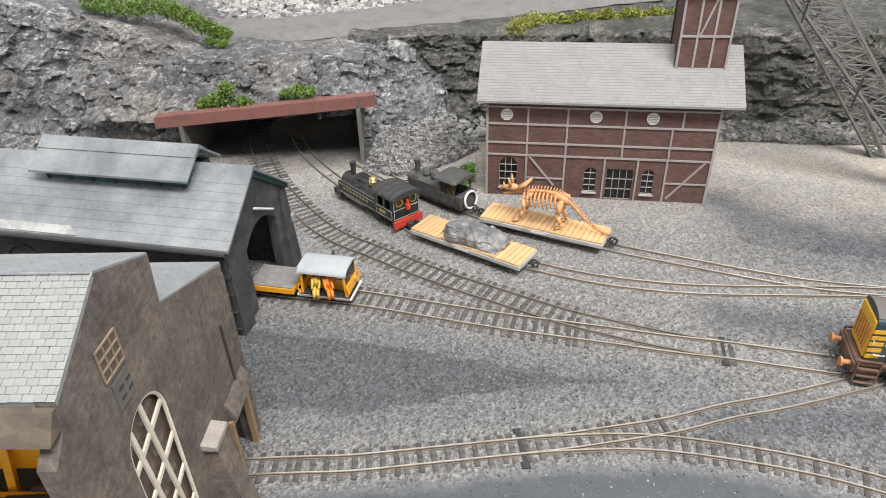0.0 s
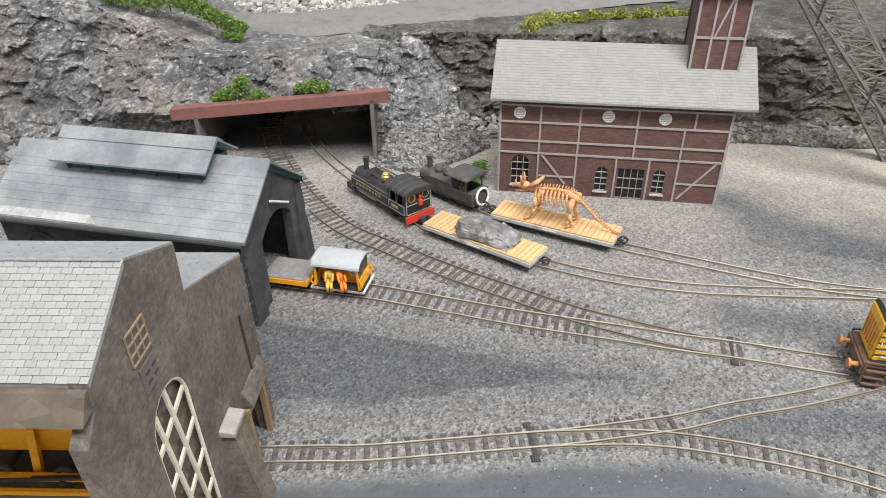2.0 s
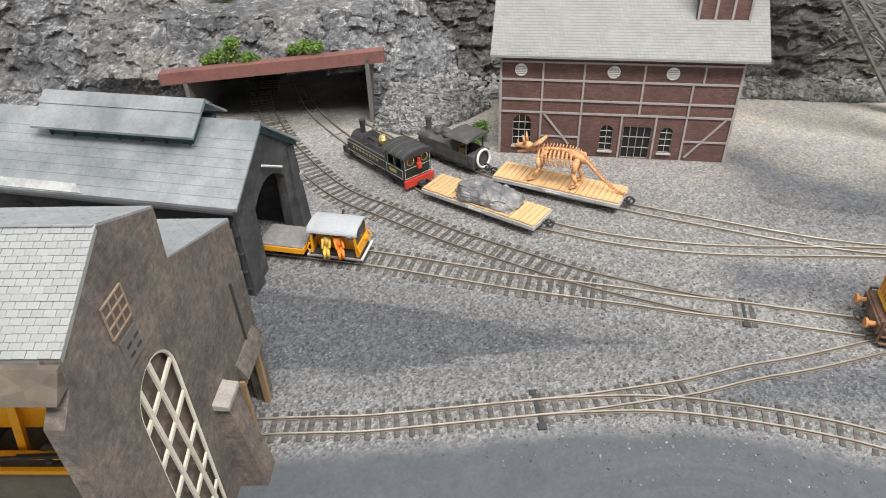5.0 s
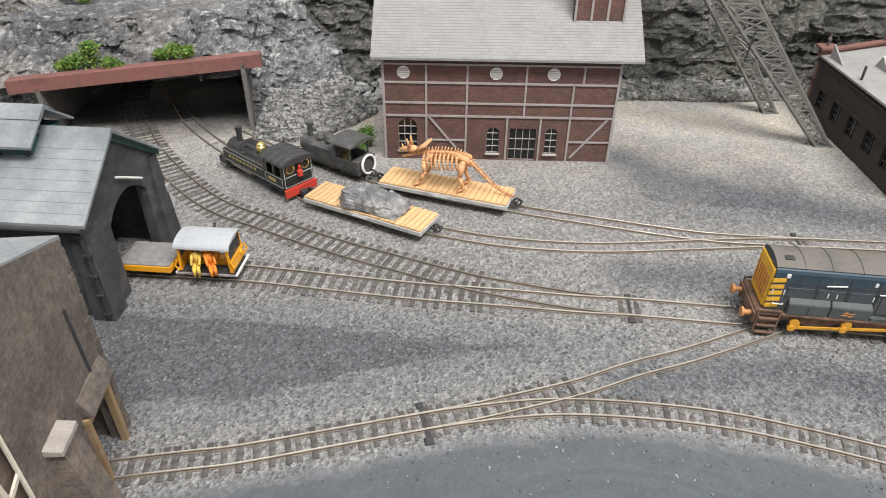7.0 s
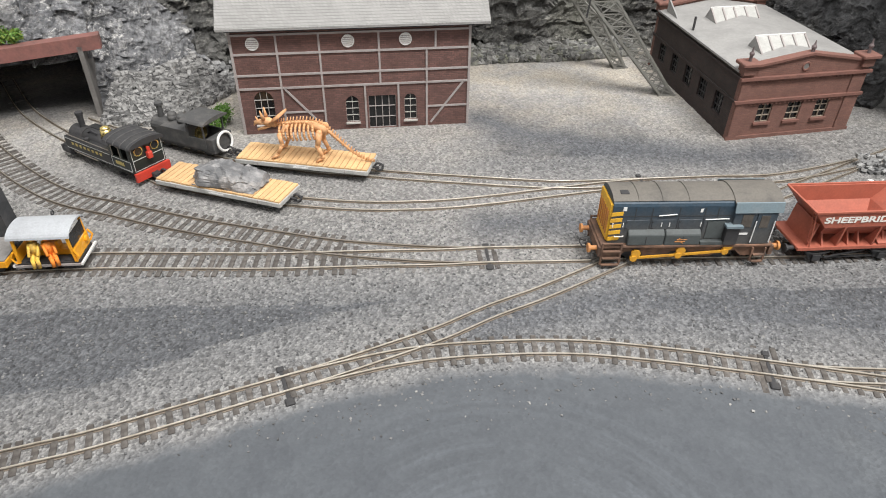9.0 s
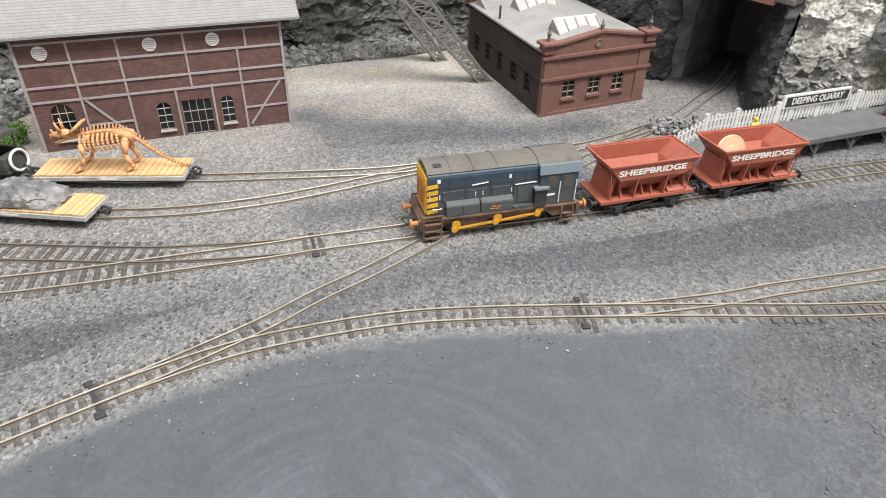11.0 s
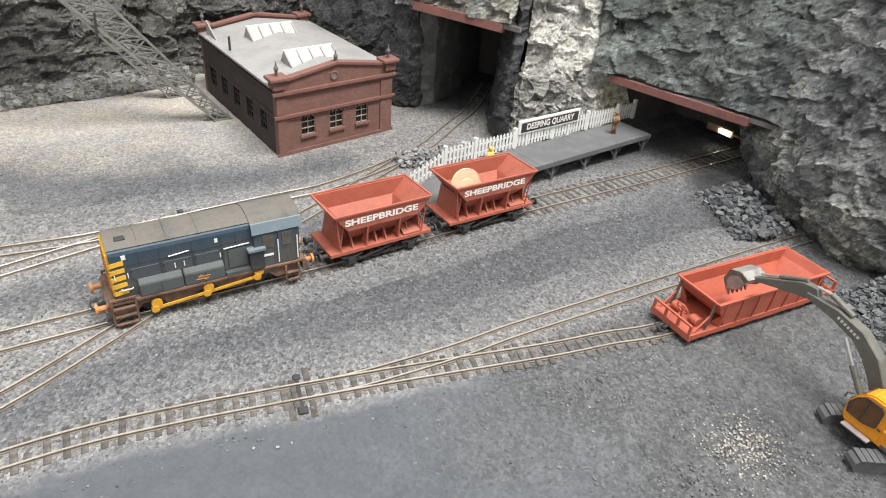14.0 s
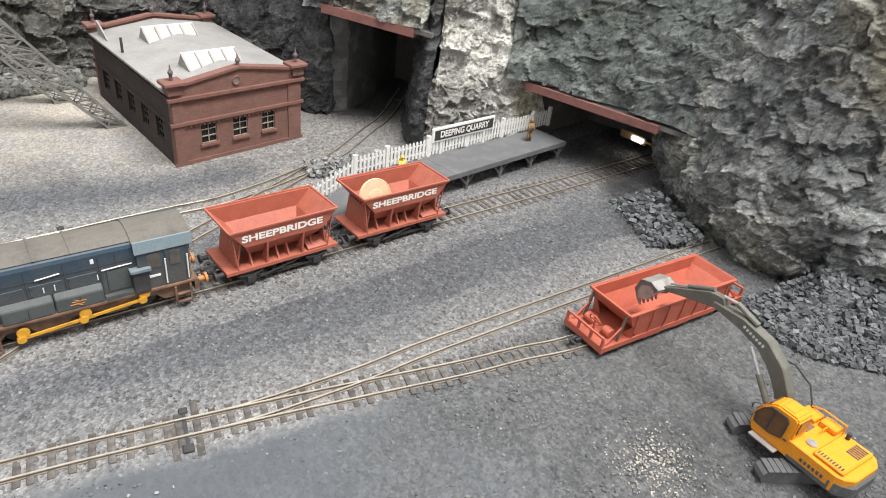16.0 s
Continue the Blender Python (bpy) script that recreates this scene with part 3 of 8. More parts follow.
rock_sheet("cliff_east", [(75, 28.5), (71.5, 26.2), (68.2, 23.6), (65.6, 20.5), (63, 16.5), (60.5, 11.5), (61.5, 6.5), (64.5, 1), (68, -8), (72, -24)], -0.5, 19.0, 0.2, "rock_green", "rugged grey rock face towering over the loading place", 0.78, 0.0, 0.19, over=25, seed=23, under=2.2)


# ---- tracks ----
def track(name, pts, gauge, label, sleeper_len, pitch=0.7, level=0.0, head="rail_steel"):
    t = thing(name, label, "track", kind="")
    level -= 0.06
    line = smooth_line(pts, 0.25)
    for sgn, low in ((-1, True), (-1, False), (1, True), (1, False)):
        s = Shape()
        prev = None
        for i, p in enumerate(line):
            d = heading(line, i)
            n = Vector((-d.y, d.x, 0))
            c = p + n * sgn * gauge / 2
            prof = ((-0.09, 0.1), (0.09, 0.1), (0.09, 0.14), (0.035, 0.16), (0.035, 0.25), (-0.035, 0.25), (-0.035, 0.16), (-0.09, 0.14)) if low else ((-0.043, 0.245), (0.043, 0.245), (0.043, 0.29), (0.03, 0.305), (-0.03, 0.305), (-0.043, 0.29))
            ring = [s.bm.verts.new((c.x + n.x * a, c.y + n.y * a, b + level)) for a, b in prof]
            if prev:
                for k in range(len(prof)):
                    s.bm.faces.new((prev[k], ring[k], ring[(k + 1) % len(prof)], prev[(k + 1) % len(prof)]))
            else:
                s.bm.faces.new(ring)
            prev = ring
        s.bm.faces.new(prev[::-1])
        if low:
            web = part("rail", s, "rail_web", t)
        else:
            part("rail_head", s, head, web, "worn rail head")
    return t, line


def sleepers(t, line, length, pitch, skip=(), material="sleeper_brown", sink=0.0, lift=0.0):
    me = Shape().box(-0.155, 0.155, -length / 2, length / 2, -0.12, 0.1).bevel(0.025).mesh("sleeper")
    me.materials.append(MATS[material])
    every = pitch / 0.25
    k = 0.0
    while k < len(line) - 1:
        i = int(k)
        p, d = line[i], heading(line, i)
        if all(min((p - q).length for q in other[::3]) > room for other, room in skip):
            piece("sleeper", me, t, cmpose(p.x, p.y, random.uniform(-0.05, 0.0) - sink * 0.6 + lift, 0, 0, math.degrees(math.atan2(d.y, d.x)) + random.uniform(-2, 2)))
        k += every


T_MAIN, L_MAIN = track("main_track", [(-36, 36.4), (-28, 35.9), (-19.6, 35.3), (-12.6, 34.9), (-6.5, 34.1), (-2, 33.5), (1.9, 33.15), (5.5, 32.85), (9, 32.5), (12.5, 32.3), (17.6, 31.8), (22, 31.45), (28.5, 30.75), (32.4, 30.35), (38, 29.95), (44.5, 29.45), (55, 28.4), (62, 27.6), (72, 26.8), (86, 26)], 1.65, "standard gauge track with brass coloured rails in ash ballast", 3.0)
T_CURVE, L_CURVE = track("portal_track", [(-35, 72), (-32.5, 64), (-28.5, 56.5), (-23.6, 49.8), (-17.8, 43.9), (-12.4, 40.9), (-7.1, 38.25), (-2.05, 36.15), (1.9, 34.6), (5.5, 33.6), (9, 32.8), (12.5, 32.3)], 1.65, "curved track from the mine portal to the yard", 3.0, level=0.004, head="rail_dull")
T_DINO, L_DINO = track("tunnel_track", [(-19, 58), (-13, 53.3), (-5.4, 48.3), (0.4, 45.6), (5.3, 44.2), (7.2, 43.6), (12.5, 42.2), (16, 41.3), (20, 40.5), (26, 40.1), (32, 39.8), (36.5, 39.5), (42.4, 40.5), (47.9, 42.1), (54, 45.5), (58.7, 48.2), (66, 54)], 1.1, "narrow gauge track running to the tunnel", 2.0)
T_FLAT, L_FLAT = track("flat_wagon_siding", [(-30, 68), (-26, 61), (-23, 57), (-18.6, 52.4), (-11.3, 45.7), (-10, 44.7), (-5, 42.3), (0.4, 40.4), (5, 39.3), (10, 38.9), (14.1, 39.1), (18.1, 39.5), (23, 39.95), (27, 40.05)], 1.1, "narrow gauge siding beside the engine house yard", 2.0, level=0.004)
T_BRANCH, L_BRANCH = track("branch_track", [(-30, 15.9), (-22, 18), (-14.5, 19.5), (-11.5, 20.05), (-9, 20.5), (-4.8, 21.6), (-1.8, 22.4), (1.7, 23.35), (4.8, 24.35), (8, 25.45), (11.2, 26.9), (14.7, 28.2), (19, 30.1), (22, 31.5), (26, 33.2), (31, 35.4), (36, 37.4), (42, 39.8), (45.8, 41.4)], 1.05, "narrow gauge branch that crosses the main line", 2.0, level=0.006)
T_LOAD, L_LOAD = track("loading_track", [(-4.8, 21.6), (-1.8, 22.4), (1.7, 23.25), (6.1, 23.95), (10.6, 23.9), (15.2, 23.35), (19.4, 22.25), (23.6, 20.9), (28.6, 19.2), (32.6, 17.75), (37.8, 15.85), (41.3, 14.75), (44.5, 13.6), (51.3, 12.0), (58, 10.6)], 1.05, "narrow gauge track to the loading place", 2.0, level=0.002)
# thin plate puts a recess's shade into colour; the deck has no well
T_ROCK, L_ROCK = track("rock_siding", [(23.6, 20.9), (27, 19.8), (30.5, 19.1), (33.6, 18.6), (36.8, 18.3), (41, 17.7), (46, 16.95), (50, 16.35), (56, 15.5), (64, 14.3)], 1.05, "narrow gauge siding that ends at the rock face", 2.0, level=0.004)


ground()


# ---- engine house ----
def wall_panels(s, x0, x1, z0, z1, y0, y1, openings):
    """A wall in the plane of y with openings (x0, x1, z0, z1, arched) through it, as one joined shell."""
    xs = sorted({x0, x1, *(v for o in openings for v in o[:2])})
    zs = sorted({z0, z1, *(v for o in openings for v in o[2:4])})
    for a, b in zip(xs, xs[1:]):
        for c, d in zip(zs, zs[1:]):
            if not any(o[0] <= a and o[1] >= b and o[2] <= c and o[3] >= d for o in openings):
                s.box(a, b, y0, y1, c, d)
    for o in openings:
        if o[4]:
            r, c = (o[1] - o[0]) / 2, (o[0] + o[1]) / 2
            for side in (-1, 1):
                arc = [(c + side * r * math.cos(k * math.pi / 12), o[3] - r + r * math.sin(k * math.pi / 12)) for k in range(7)]
                s.prism(arc + [(c + side * r, o[3])], "y", y0, y1)
    bmesh.ops.remove_doubles(s.bm, verts=s.bm.verts, dist=0.001)
    s.bm.verts.index_update()
    seen = {}
    for f in s.bm.faces:
        seen.setdefault(frozenset(v.index for v in f.verts), []).append(f)
    bmesh.ops.delete(s.bm, geom=[f for fs in seen.values() if len(fs) > 1 for f in fs], context="FACES_ONLY")
    return s


def window(parent, x0, x1, z0, z1, y, arched, nx, nz, bar=0.09, frame_mat="white_paint", sill=True, name="window"):
    """Frame, glazing bars and dark glass in an opening of a wall that faces -y."""
    s = Shape()
    top = z1 - (x1 - x0) / 2 if arched else z1
    for k in range(nx + 1):
        x = x0 + (x1 - x0) * k / nx
        h = z1 if not arched else top + math.sqrt(max(0.0, ((x1 - x0) / 2) ** 2 - (x - (x0 + x1) / 2) ** 2))
        s.box(x - bar / 2, x + bar / 2, y, y + 0.1, z0, h)
    for k in range(nz + 1):
        z = z0 + (top - z0) * k / nz
        s.box(x0, x1, y - 0.004, y + 0.09, z - bar / 2, z + bar / 2)
    w = part(name, s, frame_mat, parent)
    part("pane", Shape().box(x0, x1, y + 0.12, y + 0.15, z0, z1), "dark_glass", w)
    if sill:
        part("sill", Shape().box(x0 - 0.08, x1 + 0.08, y - 0.3, y + 0.1, z0 - 0.14, z0 - 0.02), frame_mat, w)
    return w


paint("window_pale", (0.45, 0.43, 0.4), (0.34, 0.32, 0.3), 0.7)
paint("dark_glass", (0.01, 0.011, 0.012), (0.02, 0.02, 0.02), 0.15, 0, 0.3)


def engine_house():
    e = thing("engine_house", "red brick half-timbered engine house with a pale tiled roof", "building", (4.6, 52.6, 0))
    L, R, D, H = -9.8, 9.8, 7.6, 9.2
    holes = [(-8.55, -6.95, 0.9, 3.85, True), (-0.95, 0.15, 0.75, 3.1, True), (1.0, 3.35, 0.1, 3.05, False), (4.1, 5.15, 0.75, 3.1, True)]
    part("front_wall", wall_panels(Shape(), L, R, -0.2, H, 0, 0.4, holes), "brick_boards", e)
    part("side_wall", Shape().prism([(0.4, -0.2), (D, -0.2), (D, H), (D / 2, 13), (0.4, H)], "x", L, L + 0.4), "brick_boards", e)
    part("side_wall", Shape().prism([(0.4, -0.2), (D, -0.2), (D, H), (D / 2, 13), (0.4, H)], "x", R - 0.4, R), "brick_boards", e)
    part("rear_wall", Shape().box(L + 0.4, R - 0.4, D - 0.4, D, -0.2, H), "brick_boards", e)
    part("inner_floor", Shape().box(L + 0.4, R - 0.4, 0.4, D - 0.4, -0.1, 0.05), "black_void", e)
    for x0, x1, z0, z1, arch in holes:
        door = not arch
        window(e, x0, x1, z0, z1, 0.1, arch, 4 if door else (3 if x1 - x0 > 1.3 else 2), 3, 0.035 if not door else 0.05, "frame_grey" if door else "window_pale", not door, "glazed_door" if door else "window")
    def beam(x0, z0, x1, z1, w=0.2):
        s = Shape().bar((x0, -0.03, z0), (x1, -0.03, z1), 0.16, w) if x0 != x1 and z0 != z1 else Shape().box(min(x0, x1) - (w / 2 if x0 == x1 else 0), max(x0, x1) + (w / 2 if x0 == x1 else 0), -0.1 - (0.006 if z0 == z1 else 0), 0.02, min(z0, z1) - (w / 2 if z0 == z1 else 0), max(z0, z1) + (w / 2 if z0 == z1 else 0))
        part("timber", s, "frame_grey", e)
    for z in (8.55, 7.0, 5.25, 4.1):
        beam(L + 0.2, z, R - 0.2, z, 0.16)
    for x in (L + 0.1, R - 0.1):
        beam(x, 0, x, 9, 0.2)
    for x, a, b in ((-6.15, 0, 8.5), (-2.75, 0, 8.5), (2.1, 4.1, 8.5), (6.8, 7, 8.5), (6.05, 0, 7.0), (0.75, 0, 4.1), (3.6, 0, 4.1)):
        beam(x, a, x, b, 0.16)
    beam(-6.1, 1.9, -2.8, 1.9, 0.14)
    beam(6.1, 1.9, 9.6, 1.9, 0.14)
    beam(-5.9, 4.0, -3.6, 1.2, 0.16)
    beam(6.4, 0.4, 9.2, 4.0, 0.16)
    for x in (-8.0, -0.4, 4.3):
        s = Shape()
        s.rod((x, -0.12, 7.85), (x, 0.02, 7.85), 0.52, 20)
        v = part("round_vent", s, "white_paint", e)
        for k in range(5):
            z = 7.55 + k * 0.15
            h = math.sqrt(0.46 ** 2 - (z - 7.85) ** 2)
            part("slat", Shape().box(x - h, x + h, -0.16, -0.115, z - 0.025, z + 0.025), "frame_grey", v)
    part("eave_board", Shape().box(L - 0.2, R + 0.2, -0.25, 0.0, 8.85, 9.2), "shed_wall", e)
    for sgn, name in ((1, "front_roof"), (-1, "rear_roof")):
        y0 = -0.85 if sgn == 1 else D + 0.85
        s = Shape().hexa([(L - 0.75, y0, 9.1), (R + 1.45, y0, 9.1), (R + 1.45, D / 2, 12.85), (L - 0.75, D / 2, 12.85)], [(L - 0.75, y0, 9.3), (R + 1.45, y0, 9.3), (R + 1.45, D / 2, 13.1), (L - 0.75, D / 2, 13.1)])
        part(name, s, "roof_tiles", e)
    tw = part("tower", Shape().box(5.75, 9.75, 2.0, 5.6, 9.4, 18.2), "brick_boards", e)
    for x in (5.8, 7.1, 8.4, 9.7):
        part("timber", Shape().box(x - 0.09, x + 0.09, 1.9, 2.02, 9.6, 18.1), "frame_grey", tw)
    for z in (14.2, 17.6):
        part("timber", Shape().box(5.75, 9.75, 1.892, 2.02, z - 0.09, z + 0.09), "frame_grey", tw)
    part("timber", Shape().bar((7.3, 1.96, 14.3), (8.3, 1.96, 17.4), 0.1, 0.16), "frame_grey", tw)
    for y in (2.1, 5.5):
        part("corner_board", Shape().box(5.64, 5.76, y - 0.1, y + 0.1, 9.4, 18.1), "shed_wall", tw)
    part("tower_roof", Shape().hexa([(5.1, 1.3, 18.0), (10.4, 1.3, 18.0), (10.4, 6.3, 18.0), (5.1, 6.3, 18.0)], [(5.1, 3.7, 20.3), (10.4, 3.7, 20.3), (10.4, 3.9, 20.3), (5.1, 3.9, 20.3)]), "roof_tiles", tw)




def brick_mat(name, a, b, mortar, width, height, stain=0.3):
    """Small bricks in courses on every upright face."""
    m, nt, p, co = shell(name, 0.88)
    sep = nt.nodes.new("ShaderNodeSeparateXYZ")
    nt.links.new(co, sep.inputs[0])
    add = nt.nodes.new("ShaderNodeMath")
    nt.links.new(sep.outputs[0], add.inputs[0])
    nt.links.new(sep.outputs[1], add.inputs[1])
    com = nt.nodes.new("ShaderNodeCombineXYZ")
    nt.links.new(add.outputs[0], com.inputs[0])
    nt.links.new(sep.outputs[2], com.inputs[1])
    k = nt.nodes.new("ShaderNodeTexBrick")
    k.inputs["Scale"].default_value = 1.0
    k.inputs["Brick Width"].default_value, k.inputs["Row Height"].default_value, k.inputs["Mortar Size"].default_value = width, height, height * 0.09
    for s, c in (("Color1", a), ("Color2", b), ("Mortar", mortar)):
        k.inputs[s].default_value = (*c, 1)
    nt.links.new(com.outputs[0], k.inputs["Vector"])
    n = ramp(nt, tex(nt, co, 55, 5, 0.7), [(0.3, (1 - stain,) * 3), (0.7, (1 + stain * 0.7,) * 3)])
    nt.links.new(mix(nt, 1.0, k.outputs["Color"], n, "MULTIPLY"), p.inputs["Base Color"])
    inv = nt.nodes.new("ShaderNodeMath")
    inv.operation = "SUBTRACT"
    inv.inputs[0].default_value = 1.0
    nt.links.new(k.outputs["Fac"], inv.inputs[1])
    bump(nt, p, inv.outputs[0], 0.6, 0.0004)


brick_mat("roof_tiles", (0.31, 0.307, 0.296), (0.27, 0.267, 0.258), (0.19, 0.188, 0.183), 0.0032, 0.0018, 0.1)
brick_mat("brick_boards", (0.165, 0.086, 0.072), (0.115, 0.062, 0.054), (0.08, 0.05, 0.045), 0.0042, 0.0016)
engine_house()


# ---- locomotive shed ----
def loco_shed():
    e = thing("loco_shed", "dark stone locomotive shed with grey plank roof and ridge vent", "building", (-19.58, 30.35, 0), -3.0)
    W, Lg, H, RZ = 9.0, 18.5, 6.8, 10.0
    s = Shape()
    # gable with an arched doorway, in the plane x = 0
    def gable(x0, x1):
        g = Shape()
        d0, d1 = 2.5, 7.2
        ys = [(0, -0.2), (d0, -0.2), (d0, 5.0)] + [(d0 + (d1 - d0) * k / 10, 5.0 + 1.15 * (1 - (k / 5 - 1) ** 2)) for k in range(1, 10)] + [(d1, 5.0), (d1, -0.2), (W, -0.2), (W, H), (W / 2, RZ), (0, H)]
        g.prism(ys, "x", x0, x1)
        return g
    part("front_gable", gable(-0.7, 0), "shed_wall", e)
    part("rear_gable", Shape().prism([(0, -0.2), (W, -0.2), (W, H), (W / 2, RZ), (0, H)], "x", -Lg, -Lg + 0.6), "shed_wall", e)
    part("near_wall", Shape().box(-Lg + 0.6, -0.7, 0, 0.5, -0.2, H), "shed_wall", e)
    part("far_wall", wall_panels(Shape(), -Lg + 0.6, -0.7, -0.2, H, W - 0.5, W, [(-6.2, -4.2, 2.0, 5.2, True)]), "shed_wall", e)
    for x in (-15.5, -11.5, -7.5, -3.5):
        s = Shape()
        arc = [(x + 1.3 * math.cos(k * math.pi / 10), 4.2 + 1.3 * math.sin(k * math.pi / 10)) for k in range(11)]
        for p, q in zip(arc, arc[1:]):
            s.bar((p[0], -0.03, p[1]), (q[0], -0.03, q[1]), 0.2, 0.25)
        part("arch_band", s, "shed_wall", e)
    for y in (0.35, W - 0.35):
        part("buttress", Shape().hexa([(-0.9, y - 0.75, -0.2), (0.45, y - 0.75, -0.2), (0.45, y + 0.75, -0.2), (-0.9, y + 0.75, -0.2)], [(-0.8, y - 0.5, 6.6), (0.1, y - 0.5, 6.6), (0.1, y + 0.5, 6.6), (-0.8, y + 0.5, 6.6)]), "shed_wall", e)
    part("drainpipe", Shape().rod((0.12, -0.42, 0.3), (0.1, -0.42, 6.7), 0.12), "black_iron", e)
    for k in range(5):
        part("downpipe_collar", Shape().box(-0.08, 0.3, -0.6, -0.24, 0.6 + k * 1.4, 0.75 + k * 1.4), "black_iron", e)
    part("junction_box", Shape().box(0.02, 0.4, W + 0.05, W + 0.5, 3.6, 4.2).bevel(0.05), "jointing_grey", e, "small pale grey box on the gable corner")
    # added free-hanging panel stands in for the window in the far wall
    g = part("inner_panel", Shape().box(-4.3, -4.2, 5.2, 7.4, 3.2, 5.6), "jointing_grey", e, "pale barred panel standing in for the far wall's window")
    for k in range(6):
        part("grille_bar", Shape().box(-4.19, -4.12, 5.35 + k * 0.38, 5.42 + k * 0.38, 3.3, 5.5), "shed_wall", g)
    for k in range(7):
        part("grille_bar", Shape().box(-4.18, -4.13, 5.3, 7.3, 3.4 + k * 0.33, 3.46 + k * 0.33), "shed_wall", g)
    # roof slopes in courses
    n = 9
    for sgn in (0, 1):
        for k in range(n):
            a, b = k / n, (k + 1) / n
            ya, yb = -0.45 + (W / 2 + 0.45) * a, -0.45 + (W / 2 + 0.45) * b
            za, zb = 6.65 + (RZ + 0.1 - 6.65) * a, 6.65 + (RZ + 0.1 - 6.65) * b
            if sgn:
                ya, yb = W - ya, W - yb
            part("roof_board", Shape().hexa([(-Lg - 0.4, ya, za), (0.55, ya, za), (0.55, yb, zb), (-Lg - 0.4, yb, zb)], [(-Lg - 0.4, ya, za + 0.215), (0.55, ya, za + 0.215), (0.55, yb, zb + 0.19), (-Lg - 0.4, yb, zb + 0.19)]), "shed_roof", e)
    part("ridge_cap", Shape().prism([(W / 2 - 0.8, RZ - 0.28), (W / 2, RZ + 0.42), (W / 2 + 0.8, RZ - 0.28), (W / 2, RZ + 0.2)], "x", -Lg - 0.4, 0.56), "shed_roof", e)
    part("barge_board", Shape().prism([(-0.4, 6.35), (W / 2, RZ - 0.35), (W + 0.4, 6.35), (W + 0.4, 6.7), (W / 2, RZ + 0.1), (-0.4, 6.7)], "x", 0.0, 0.22), "green_trim", e)
    part("patch_strip", Shape().hexa([(-19.0, -0.42, 6.93), (-10.2, -0.42, 6.93), (-10.9, 0.1, 7.29), (-19.0, 0.1, 7.29)], [(-19.0, -0.42, 6.96), (-10.2, -0.42, 6.96), (-10.9, 0.1, 7.32), (-19.0, 0.1, 7.32)]), "patch_pale", e, "pale filler along the eaves")
    part("gutter", Shape().rod((-Lg - 0.3, -0.6, 6.6), (0.4, -0.6, 6.6), 0.16), "black_iron", e)
    # ridge ventilator
    v = part("vent_body", Shape().box(-14.2, -3.55, 2.95, 6.05, 8.7, 10.05), "green_trim", e)
    for k in range(7):
        x = -14.0 + k * 1.7
        part("vent_post", Shape().box(x - 0.1, x + 0.1, 2.87, 2.97, 8.8, 10.0), "shed_wall", v)
    for sgn in (1, -1):
        y0, yc = (2.3, 4.5) if sgn == 1 else (6.7, 4.5)
        part("vent_roof", Shape().hexa([(-14.9, y0, 9.88), (-3.05, y0, 9.88), (-3.05, yc, 11.4), (-14.9, yc, 11.4)], [(-14.9, y0, 10.03), (-3.05, y0, 10.03), (-3.05, yc, 11.56), (-14.9, yc, 11.56)]), "shed_roof", v)
    part("vent_ridge", Shape().prism([(3.7, 11.08), (4.5, 11.7), (5.3, 11.08), (4.5, 11.54)], "x", -14.9, -3.05), "shed_roof", v)
    part("lamp_tube", Shape().rod((0.25, 4.05, 7.45), (0.25, 6.6, 6.05), 0.08), "white_paint", e)


paint("patch_pale", (0.45, 0.46, 0.45), (0.24, 0.25, 0.25), 0.6, 0, 0.6, 90)
paint("jointing_grey", (0.3, 0.3, 0.3), (0.2, 0.2, 0.2), 0.8, 0, 0.5, 120)
loco_shed()


# ---- stone works in the foreground ----
def slate_slope(parent, x0, x1, y0, z0, y1, z1, rows, width, material, single_from):
    """Overlapping slates on a slope that rises from (y0, z0) to (y1, z1); those past single_from are pieces."""
    up = Vector((0, y1 - y0, z1 - z0))
    tall = up.length / rows
    turn = Matrix.Rotation(math.atan2(z1 - z0, y1 - y0), 4, "X")
    if y1 < y0:
        turn = Matrix.Rotation(math.pi, 4, "Z") @ Matrix.Rotation(math.atan2(z1 - z0, y0 - y1), 4, "X")
    def slate():
        g = 0.007
        return Shape().hexa([(g, -0.02, 0.02), (width - g, -0.02, 0.02), (width - g, tall * 1.25, -0.03), (g, tall * 1.25, -0.03)], [(g, -0.02, 0.04), (width - g, -0.02, 0.04), (width - g, tall * 1.25, 0.005), (g, tall * 1.25, 0.005)])
    me = slate().mesh("slate")
    me.materials.append(MATS[material])
    rest = Shape()
    for r in range(rows):
        base = Vector((0, y0, z0)) + up * (r / rows)
        x = x0 + (width / 2 if r % 2 else 0)
        while x < x1 - 0.06:
            cut = min(1.0, (x1 - x) / width)
            m = Matrix.Translation((x + (width * cut if y1 < y0 else 0.0), base.y, base.z + random.uniform(0, 0.012))) @ turn @ Matrix.Rotation(random.uniform(-0.02, 0.02), 4, "Z") @ Matrix.Diagonal((cut, 1, 1, 1))
            if x >= single_from:
                mm = m.copy()
                mm.translation = m.translation * CM
                piece("slate", me, parent, mm)
            else:
                a = slate()
                a.bm.transform(m)
                tmp = bpy.data.meshes.new("tmp")
                a.bm.to_mesh(tmp)
                rest.bm.from_mesh(tmp)
                bpy.data.meshes.remove(tmp)
                a.bm.free()
            x += width
    ob = part("slating", rest, material, parent)
    ob["kind"] = "stuff"


